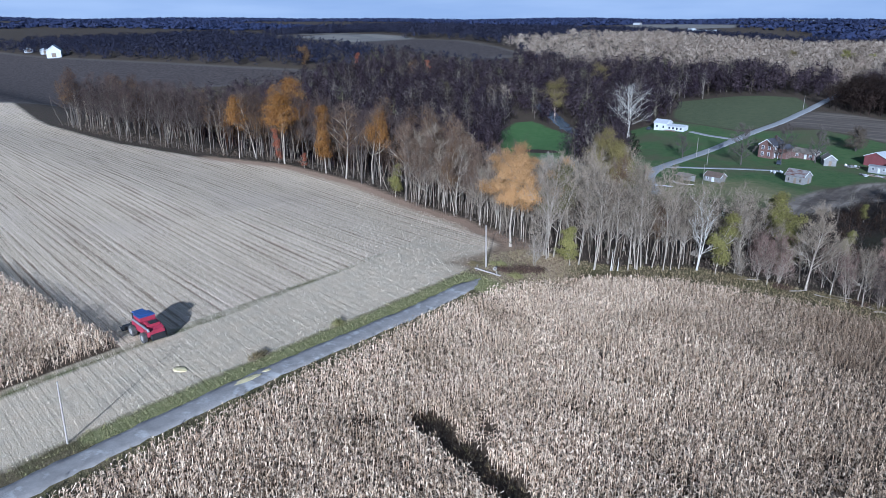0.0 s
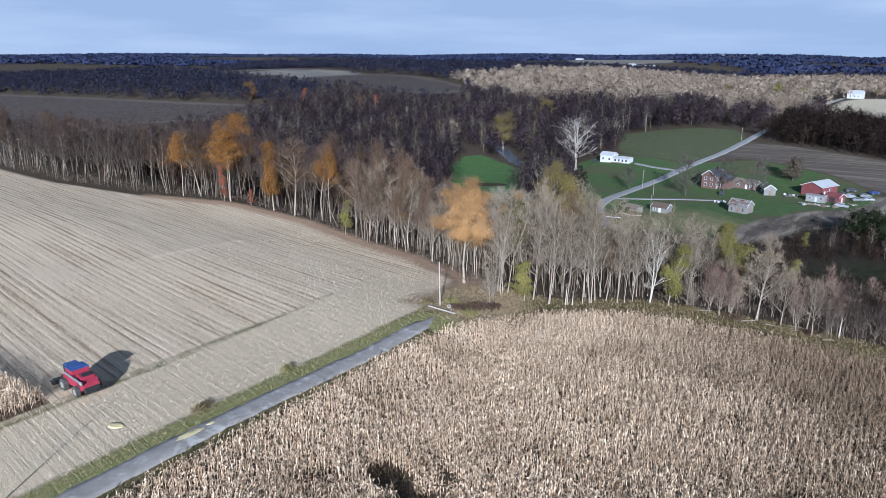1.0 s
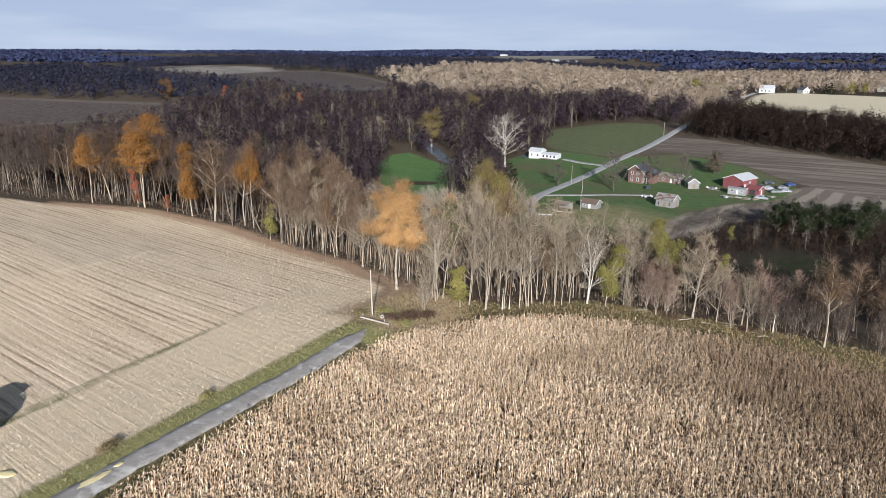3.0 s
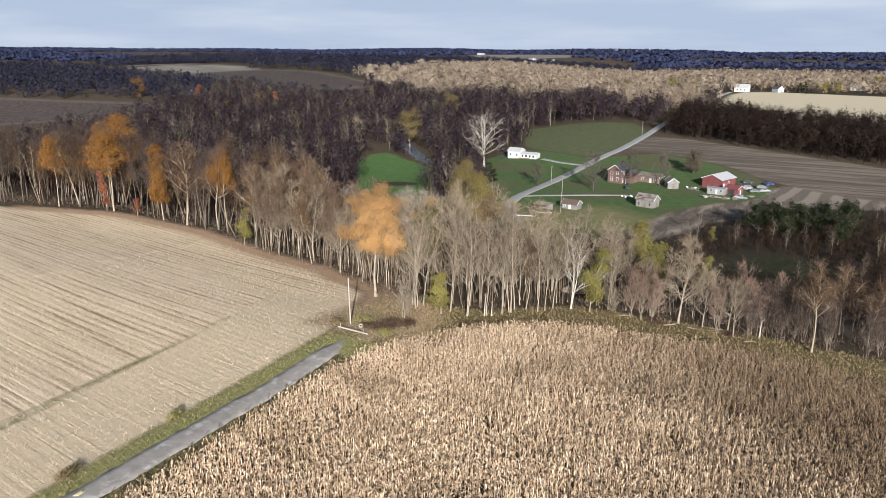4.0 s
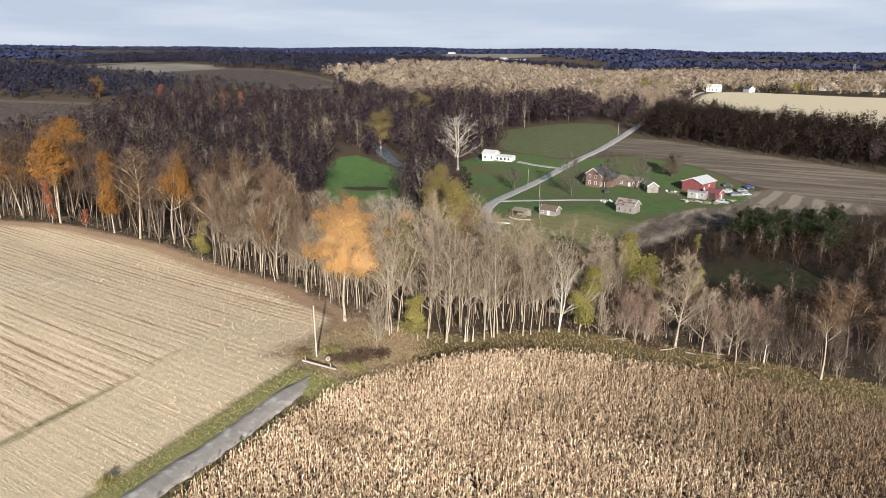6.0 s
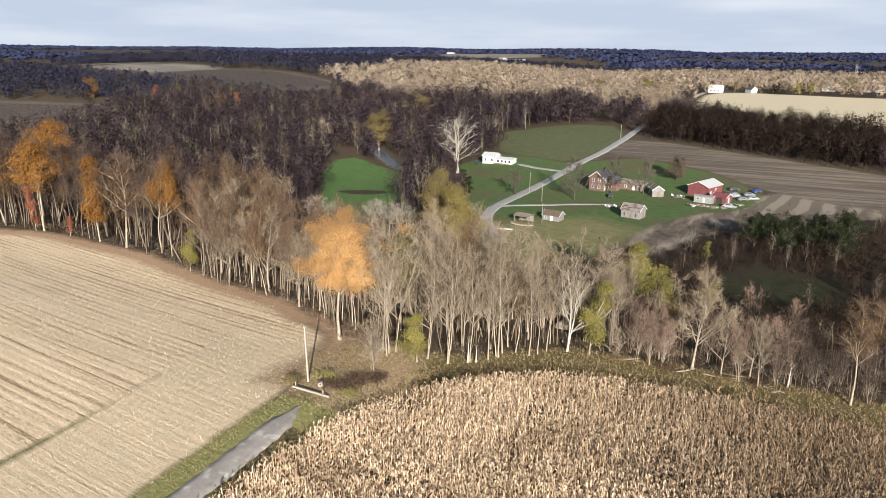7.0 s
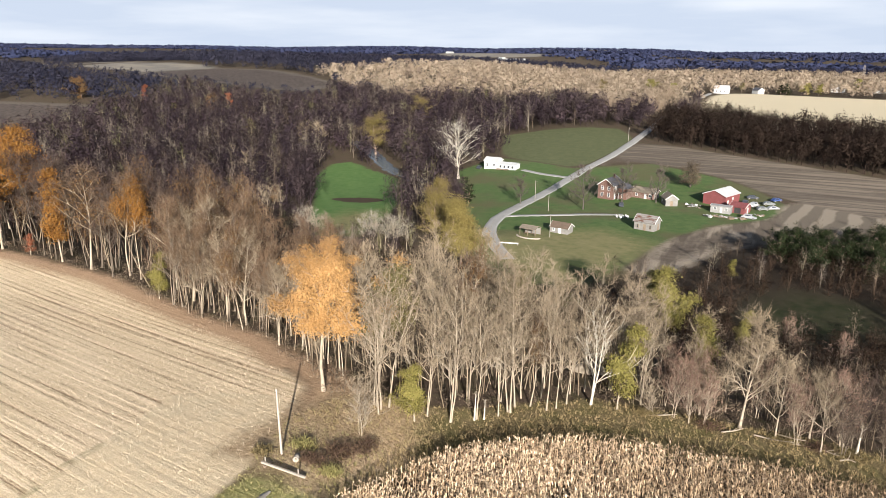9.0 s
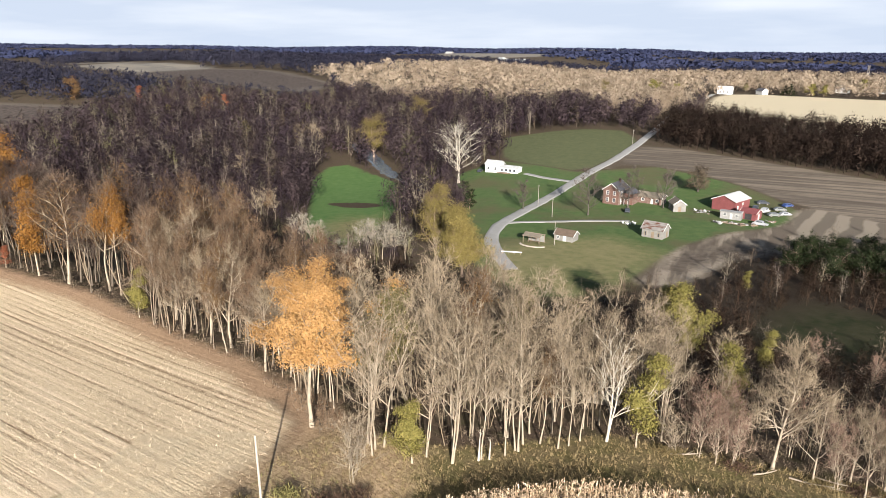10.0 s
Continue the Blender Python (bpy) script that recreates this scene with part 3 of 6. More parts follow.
class Soup:
    """Triangles gathered from many small pieces."""

    def __init__(self):
        self.co, self.tri, self.n = [], [], 0

    def add(self, co, tri):
        self.co.append(np.asarray(co, float))
        self.tri.append(np.asarray(tri, int) + self.n)
        self.n += len(co)

    def tube(self, pts, radii, sides):
        pts, k = np.asarray(pts, float), len(pts)
        d = np.gradient(pts, axis=0)
        d /= np.linalg.norm(d, axis=1)[:, None] + 1e-9
        ref = np.where(np.abs(d[:, 2:3]) > 0.9, [[1.0, 0, 0]], [[0, 0, 1.0]])
        u = np.cross(d, ref)
        u /= np.linalg.norm(u, axis=1)[:, None]
        v = np.cross(d, u)
        a = np.arange(sides) * 2 * np.pi / sides
        ring = pts[:, None] + np.asarray(radii)[:, None, None] * (np.cos(a)[None, :, None] * u[:, None] + np.sin(a)[None, :, None] * v[:, None])
        i = (np.arange(k - 1)[:, None] * sides + np.arange(sides)[None]).ravel()
        j = (np.arange(k - 1)[:, None] * sides + (np.arange(sides)[None] + 1) % sides).ravel()
        self.add(ring.reshape(-1, 3), np.concatenate([np.stack([i, j, j + sides], 1), np.stack([i, j + sides, i + sides], 1)]))

    def slivers(self, a, b, width, rng):
        """Thin three-sided spikes from the points a to the points b."""
        n = len(a)
        d = b - a
        u = np.cross(d, rng.normal(size=(n, 3)))
        u *= (np.broadcast_to(width, n) / (np.linalg.norm(u, axis=1) + 1e-9))[:, None]
        co = np.stack([a - u / 2, a + u / 2, b], 1).reshape(-1, 3)
        self.add(co, np.arange(3 * n).reshape(-1, 3))

    def leaves(self, at, size, rng, heart):
        """Small bent leaves, each two triangles folded along the rib, that face mostly outwards from the crown's heart."""
        n = len(at)
        out = at - heart
        out = out / (np.linalg.norm(out, axis=1)[:, None] + 1e-9) + rng.normal(0, 0.38, (n, 3))
        d = np.cross(out, rng.normal(size=(n, 3)))
        d /= np.linalg.norm(d, axis=1)[:, None] + 1e-9
        u = np.cross(out, d)
        u /= np.linalg.norm(u, axis=1)[:, None] + 1e-9
        w = np.cross(d, u)
        s = (size * rng.uniform(0.6, 1.3, n))[:, None]
        co = np.stack([at - d * s / 2, at + u * s * 0.4 + w * s * 0.12, at + d * s / 2, at - u * s * 0.4 + w * s * 0.12], 1).reshape(-1, 3)
        q = np.arange(n)[:, None] * 4
        self.add(co, np.concatenate([q + [0, 1, 2], q + [0, 2, 3]]))

    def arrays(self):
        return np.concatenate(self.co), np.concatenate(self.tri)

    def mesh(self, name, mat, smooth=False):
        me = raw_mesh(name, *self.arrays(), smooth)
        me.materials.append(mat)
        return me


def stamp(name, templates, x, y, scale, turn, mat, label, category, tall=None, sink=0.1, tones=None):
    """Many copies of a few pieces joined into one mesh that stands on the land."""
    rng = np.random.default_rng(len(x))
    pick = rng.integers(0, len(templates), len(x))
    z = ground_z(x, y) - sink
    co, tri, tone, soft, n = [], [], [], [], 0
    hue = rng.random(len(x)) if tones is None else tones
    for k, (tc, tt, *nc) in enumerate(templates):
        i = np.nonzero(pick == k)[0]
        c, s, sc = np.cos(turn[i]), np.sin(turn[i]), scale[i]
        th = sc if tall is None else tall[i]
        p = np.stack([(tc[None, :, 0] * c[:, None] - tc[None, :, 1] * s[:, None]) * sc[:, None] + x[i, None],
                      (tc[None, :, 0] * s[:, None] + tc[None, :, 1] * c[:, None]) * sc[:, None] + y[i, None],
                      tc[None, :, 2] * th[:, None] + z[i, None]], -1).reshape(-1, 3)
        t = (tt[None] + (np.arange(len(i)) * len(tc))[:, None, None]).reshape(-1, 3) + n
        co.append(p), tri.append(t), tone.append(np.repeat(hue[i], len(tc)))
        n += len(p)
        if nc:
            w = nc[0]
            soft.append(np.stack([w[None, :, 0] * c[:, None] - w[None, :, 1] * s[:, None], w[None, :, 0] * s[:, None] + w[None, :, 1] * c[:, None], np.broadcast_to(w[None, :, 2], (len(i), len(w)))], -1).reshape(-1, 3))
    me = raw_mesh(name, np.concatenate(co), np.concatenate(tri), bool(soft))
    if soft:
        me.normals_split_custom_set_from_vertices(np.concatenate(soft))
    me.attributes.new("tone", "FLOAT", "POINT").data.foreach_set("value", np.concatenate(tone).astype(np.float32))
    me.materials.append(mat)
    return tagged(new(name, me), label, category, kind="stuff")


# ---------------------------------------------------------------- trees
def bend(a, d, length, k, rng, rise=0.0, wild=0.12):
    pts, p, d = [a], np.array(a, float), np.array(d, float)
    for _ in range(k):
        d = d + rng.normal(0, wild, 3) + [0, 0, rise]
        d /= np.linalg.norm(d)
        p = p + d * length / k
        pts.append(p)
    return np.array(pts)


def along(line, f):
    """The point at a share f of a bent line."""
    k = len(line) - 1
    return np.array([np.interp(f * k, range(k + 1), line[:, c]) for c in range(3)])


def tree_meshes(seed, h, bark, twig, clear=0.45, limbs=11, reach=0.28, steep=0.9, stems=1, girth=0.016, twigs=420, leaf=None, leaves=0, leaf_size=0.3, fill=1.0, lean=0.035, clumps=0):
    """Wood and crown of one tree h metres tall: stems, limbs, boughs, sprays of twigs and, where it still has them, leaves."""
    rng = np.random.default_rng(seed)
    wood, fine, tips, ways = Soup(), Soup(), [], []
    for s in range(stems):
        tilt = rng.normal(0, lean if stems == 1 else lean * 1.8, 2)
        top = h * rng.uniform(0.88, 1.0)
        start = np.array([*(rng.normal(0, 0.25, 2) if stems > 1 else (0, 0)), -0.3])
        trunk = bend(start, (tilt[0], tilt[1], 1), top, 9, rng, 0.08, 0.05)
        r0 = h * girth * rng.uniform(0.8, 1.15) / stems ** 0.35
        rad = r0 * (1 - np.linspace(0, 1, 10) ** 1.1 * 0.94)
        rad[0] *= 1.5
        wood.tube(trunk, rad, 6)
        for i in range(limbs):
            f = min(clear + (1 - clear) * ((i + rng.uniform(0, 0.8)) / limbs) ** 1.15, 0.97)
            at = along(trunk, f)
            ang = i * 2.4 + rng.uniform(-0.7, 0.7)
            out = np.array([math.cos(ang), math.sin(ang), steep * rng.uniform(0.6, 1.6)])
            out /= np.linalg.norm(out)
            ln = h * reach * (1.15 - 0.8 * (f - clear) / (1 - clear)) * rng.uniform(0.6, 1.3)
            limb = bend(at, out, ln, 4, rng, 0.08, 0.18)
            lr = max(0.028, r0 * (1 - f) * 0.7 + 0.02)
            wood.tube(limb, lr * (1 - np.linspace(0, 0.85, 5)), 3)
            for b in range(6):
                g = rng.uniform(0.2, 1.0)
                d = (limb[-1] - limb[0]) / ln + rng.normal(0, 0.6, 3) + [0, 0, 0.15]
                bough = bend(along(limb, g), d / np.linalg.norm(d), ln * rng.uniform(0.3, 0.6), 2, rng, 0.12)
                wood.tube(bough, lr * 0.48 * np.array([1, 0.6, 0.15]), 3)
                tips += [bough[0] * 0.5 + bough[1] * 0.5, bough[1], bough[2]]
                ways += [bough[2] - bough[0]] * 3
    tips, ways = np.array(tips), np.array(ways)
    ways /= np.linalg.norm(ways, axis=1)[:, None] + 1e-9
    k = rng.integers(0, len(tips), twigs)
    a = tips[k]
    d = ways[k] + rng.normal(0, 0.6, (twigs, 3)) + [0, 0, 0.12]
    b = a + d / np.linalg.norm(d, axis=1)[:, None] * (h * rng.uniform(0.035, 0.085, twigs))[:, None]
    fine.slivers(a, b, 0.048, rng)
    for _ in range(2):
        a2 = a + (b - a) * rng.uniform(0.2, 0.85, (twigs, 1))
        d = (b - a) + rng.normal(0, 0.45, (twigs, 3))
        fine.slivers(a2, a2 + d * rng.uniform(0.5, 0.9, (twigs, 1)), 0.036, rng)
    out = [("trunk", wood.mesh("trunk", bark, True), ""), ("crown", fine.mesh("crown", twig), "")]
    if leaf is not None:
        foliage = Soup()
        hub = tips[rng.integers(0, len(tips), clumps or max(8, leaves // 24))]
        k = rng.integers(0, len(hub), leaves)
        # leaves gather in domed sprays at the ends of the boughs
        off = rng.normal(0, h * 0.038 * fill, (leaves, 3)) * [1, 1, 0.62]
        off[:, 2] -= 0.35 * np.hypot(off[:, 0], off[:, 1])
        at = hub[k] + off
        heart = at.mean(0) * [1, 1, 0.92]
        foliage.leaves(at, leaf_size, rng, heart * 0.35 + (hub[k] - [0, 0, h * 0.05 * fill]) * 0.65)
        out.append(("foliage", foliage.mesh("foliage", leaf), ""))
    return out


def plant_tree(kinds, name, x, y, turn, scale, label, group="", category="tree"):
    root = thing(name, x, y, 0, label, category, group)
    for n, me, _ in kinds:
        ob = new(n, me)
        ob.parent = root
    root.matrix_basis = root.matrix_basis @ pose(0, 0, 0, 0, 0, turn) @ Matrix.Diagonal((*scale, 1))
    return root


rnd = random.Random(7)
SLIM = [tree_meshes(100 + i, 15, M_BARK_PALE, M_TWIG, 0.34, 14, 0.22, 1.1, girth=0.0072, twigs=360) for i in range(6)]
FORK = [tree_meshes(120 + i, 15, M_BARK_PALE, M_TWIG, 0.30, 11, 0.26, 1.0, stems=2, girth=0.0088, twigs=470) for i in range(4)]
BROAD = [tree_meshes(140 + i, 14, M_BARK_PALE, M_TWIG, 0.26, 14, 0.34, 0.9, girth=0.0120, twigs=900) for i in range(3)]
BUSHY = [tree_meshes(160 + i, 9, M_BARK_PALE, M_TWIG_PINK, 0.14, 11, 0.34, 1.2, stems=3, girth=0.009, twigs=800, lean=0.06) for i in range(4)]
BUSHY_PALE = [tree_meshes(166 + i, 8.5, M_BARK_PALE, M_TWIG, 0.10, 12, 0.34, 1.0, stems=3, girth=0.008, twigs=420, lean=0.07) for i in range(2)]
RUSTY = [tree_meshes(170 + i, 15, M_BARK_PALE, M_TWIG_BROWN, 0.42, 13, 0.23, 1.2, girth=0.0095, twigs=620, leaf=M_LEAF_RUST, leaves=1500, leaf_size=0.2, fill=1.3) for i in range(3)]
OLIVE_FULL = tree_meshes(185, 18.5, M_BARK_PALE, M_TWIG_BROWN, 0.42, 20, 0.22, 0.8, girth=0.010, twigs=300, leaf=M_LEAF_OLIVE, leaves=12000, leaf_size=0.25, fill=1.0, clumps=130)
OLIVE = [tree_meshes(180 + i, 15, M_BARK_PALE, M_TWIG_BROWN, 0.34, 13, 0.25, 1.1, girth=0.011, twigs=400, leaf=M_LEAF_OLIVE, leaves=3400, leaf_size=0.22, fill=1.1) for i in range(2)]
SYCAMORE = tree_meshes(201, 15.5, M_BARK_WHITE, M_TWIG, 0.24, 14, 0.36, 1.2, stems=2, girth=0.0145, twigs=700)
VALLEY_SYCAMORE = tree_meshes(204, 27, M_BARK_WHITE, M_TWIG_WHITE, 0.2, 16, 0.36, 1.0, stems=2, girth=0.014, twigs=900)
GREY = tree_meshes(202, 15, M_BARK_PALE, M_TWIG, 0.26, 20, 0.30, 1.1, girth=0.0125, twigs=2000)
MAPLE = tree_meshes(207, 19.5, M_BARK_PALE, M_TWIG_BROWN, 0.42, 26, 0.36, 0.6, girth=0.0150, twigs=500, leaf=M_LEAF_ORANGE, leaves=58000, leaf_size=0.22, fill=1.0, clumps=150)
GOLD = [tree_meshes(210, 24, M_BARK_PALE, M_TWIG_BROWN, 0.50, 18, 0.20, 0.8, girth=0.0090, twigs=300, leaf=M_LEAF_GOLD, leaves=9000, leaf_size=0.32, fill=1.0, clumps=150),
        tree_meshes(211, 23, M_BARK_PALE, M_TWIG_BROWN, 0.22, 22, 0.095, 1.0, girth=0.0090, twigs=300, leaf=M_LEAF_GOLD, leaves=9000, leaf_size=0.32, fill=0.85, clumps=150)]
RED = tree_meshes(215, 11, M_BARK_PALE, M_TWIG_BROWN, 0.1, 14, 0.16, 1.2, girth=0.010, twigs=150, leaf=M_LEAF_RED, leaves=3600, leaf_size=0.24, fill=0.9)
LIME = [tree_meshes(220 + i, 11, M_BARK_PALE, M_TWIG_BROWN, 0.15, 14, 0.24, 1.1, girth=0.012, twigs=150, leaf=M_LEAF_LIME, leaves=9500, leaf_size=0.24, fill=1.15, clumps=120) for i in range(2)]
VALLEY_LIME = tree_meshes(225, 18, M_BARK_BROWN, M_TWIG_BROWN, 0.12, 26, 0.34, 0.7, girth=0.016, twigs=300, leaf=M_LEAF_MUSTARD, leaves=24000, leaf_size=0.34, fill=1.4, clumps=260)
FAR_LIME = tree_meshes(228, 18, M_BARK_BROWN, M_TWIG_BROWN, 0.08, 14, 0.44, 0.7, girth=0.016, twigs=100, leaf=M_LEAF_LIME, leaves=1300, leaf_size=1.1, fill=1.5)
FAR_RUST = tree_meshes(229, 18, M_BARK_BROWN, M_TWIG_BROWN, 0.12, 16, 0.52, 0.45, girth=0.014, twigs=200, leaf=M_LEAF_RUST, leaves=3600, leaf_size=0.65, fill=1.6)
VALLEY_OLIVE = tree_meshes(226, 19, M_BARK_BROWN, M_TWIG_BROWN, 0.14, 22, 0.34, 0.85, girth=0.014, twigs=1500, leaf=M_LEAF_MUSTARD, leaves=8000, leaf_size=0.32, fill=1.3, clumps=220)
YARD_TREE = tree_meshes(230, 13, M_BARK_DARK, M_TWIG_DARK, 0.2, 16, 0.42, 0.8, girth=0.02, twigs=1500)
BROWN_BUSH = tree_meshes(231, 11, M_BARK_DARK, M_TWIG_DARK, 0.06, 18, 0.42, 0.8, stems=2, girth=0.016, twigs=600, leaf=M_LEAF_BROWN, leaves=3000, leaf_size=0.36, fill=1.5)
DARK = tree_meshes(233, 8, M_BARK_BROWN, M_TWIG_DARK, 0.05, 18, 0.5, 0.8, stems=2, girth=0.014, twigs=300, leaf=M_NEEDLE, leaves=5200, leaf_size=0.34, fill=1.6)
CEDAR = tree_meshes(235, 11, M_BARK_BROWN, M_TWIG_BROWN, 0.08, 22, 0.26, 0.3, girth=0.012, twigs=50, leaf=M_NEEDLE, leaves=2600, leaf_size=0.35)
DEAD = tree_meshes(240, 5, M_BARK_WHITE, M_TWIG, 0.75, 3, 0.12, 1.0, girth=0.036, twigs=6)

# the trees that stand out, each at its own place
plant_tree(MAPLE, "maple_tree", -75.4, 122, 20, (1, 1, 1), "maple with dense orange leaves at the field corner")
plant_tree(OLIVE_FULL, "tree", -69.6, 127.5, 70, (1, 1, 1), "tree with olive green leaves behind the orange maple")
plant_tree(SYCAMORE, "sycamore_tree", -40.6, 136.8, 0, (1, 1, 1), "bare white-barked sycamore with spreading forked limbs")
plant_tree(GREY, "tree", -21.2, 139.8, 40, (1, 1, 1.05), "bare grey tree with a fine spreading crown")
plant_tree(LIME[0], "tree", -37.1, 137.3, 0, (1.15, 1.15, 1.12), "small tree with yellow green leaves beside the sycamore")
plant_tree(LIME[1], "tree", -60.6, 120.6, 120, (0.85, 0.85, 0.72), "low tree with yellow green leaves at the wood edge")
plant_tree(LIME[0], "tree", -126.6, 143.5, 60, (0.9, 0.9, 0.82), "small tree with yellow green leaves among bare trunks")
plant_tree(LIME[1], "tree", -27, 148, 200, (1.05, 1.05, 1.15), "tree with thin yellow green leaves in the wood")
plant_tree(GOLD[0], "tree", -183.5, 152.4, 0, (1.25, 1.25, 1.04), "tall tree with a dense golden orange crown at the field edge")
plant_tree(GOLD[1], "tree", -163, 151.8, 90, (1.1, 1.1, 1.02), "tall slim column of golden orange leaves")
plant_tree(GOLD[0], "tree", -139, 151, 200, (0.62, 0.62, 0.98), "tall tree with a small golden crown")
plant_tree(GOLD[0], "tree", -203, 149, 30, (0.85, 0.85, 0.94), "golden leaved tree in the wood edge")
plant_tree(GOLD[0], "tree", -208, 176, 130, (1.35, 1.35, 1.32), "broad golden leaved tree deeper in the wood")
plant_tree(GOLD[0], "tree", -220, 180, 230, (1.2, 1.2, 1.18), "broad golden leaved tree deeper in the wood")
plant_tree(RED, "tree", -185.5, 151.6, 0, (0.9, 0.9, 1.15), "tree with bright red leaves under a golden crown")
plant_tree(RED, "tree", -173.5, 152, 90, (0.7, 0.7, 0.5), "low orange red sapling at the field edge")
plant_tree(RUSTY[0], "tree", -48.5, 133, 0, (0.8, 0.8, 0.85), "slim tree holding rusty orange leaves")
plant_tree(RUSTY[1], "tree", 1, 138, 0, (1.05, 1.05, 1.05), "tree with brown yellow leaves at the wood edge")
plant_tree(DEAD, "dead_tree", -54.3, 126.2, 40, (0.9, 0.9, 1.05), "broken pale dead trunk standing among the edge trees", category="dead tree")
plant_tree(DEAD, "dead_tree", -53.2, 127.0, 120, (0.8, 0.8, 0.7), "short broken pale trunk standing among the edge trees", category="dead tree")
plant_tree(BUSHY_PALE[0], "tree", -64.2, 112.6, 0, (1.0, 1.0, 0.95), "bare many-stemmed shrub by the ditch", category="shrub")
plant_tree(BUSHY_PALE[1], "tree", -65.6, 116.5, 80, (0.9, 0.9, 0.8), "bare many-stemmed shrub by the ditch", category="shrub")
plant_tree(BUSHY_PALE[1], "tree", -32.5, 138.2, 200, (0.8, 0.8, 0.75), "bare pale shrub beside the yellow green tree", category="shrub")
plant_tree(DEAD, "dead_tree", -7.3, 139.5, 0, (1, 1, 1), "broken pale dead trunk standing at the wood edge", category="dead tree")
plant_tree(VALLEY_LIME, "tree", -94, 221, 0, (1.15, 1.15, 1), "broad domed tree with mustard yellow leaves in the valley")
plant_tree(VALLEY_OLIVE, "tree", -107, 234, 50, (1.1, 1.1, 1.0), "broad tree with thinning mustard leaves in the valley")
plant_tree(VALLEY_LIME, "tree", -115, 252, 160, (0.75, 0.75, 0.95), "slender tree with mustard yellow leaves in the valley")
plant_tree(VALLEY_SYCAMORE, "sycamore_tree", -145, 345, 130, (1.35, 1.35, 0.95), "large bare white sycamore near the creek")
plant_tree(VALLEY_OLIVE, "tree", -213, 391, 50, (1.7, 1.7, 1.1), "broad tree with thin golden brown leaves by the creek")
plant_tree(YARD_TREE, "tree", -78.6, 307, 0, (1.2, 1.2, 1.2), "bare dark yard tree beside the road")
plant_tree(YARD_TREE, "tree", -103, 306, 100, (0.85, 0.85, 0.8), "bare yard tree beside the road")
plant_tree(YARD_TREE, "tree", -67, 325, 190, (1.1, 1.1, 1.1), "bare dark tree in front of the brick house")
plant_tree(YARD_TREE, "tree", -54.5, 329, 240, (1.0, 1.0, 1.1), "bare dark tree beside the low house")
plant_tree(BROWN_BUSH, "tree", -44.5, 360, 10, (1.3, 1.3, 1.05), "round brown bush at the edge of the tan field", category="bush")
plant_tree(CEDAR, "cedar_tree", -127, 305, 0, (1, 1, 1), "dark green cedar on the lawn edge")
plant_tree(CEDAR, "cedar_tree", -122, 299, 80, (0.9, 0.9, 0.8), "dark green cedar on the lawn edge")

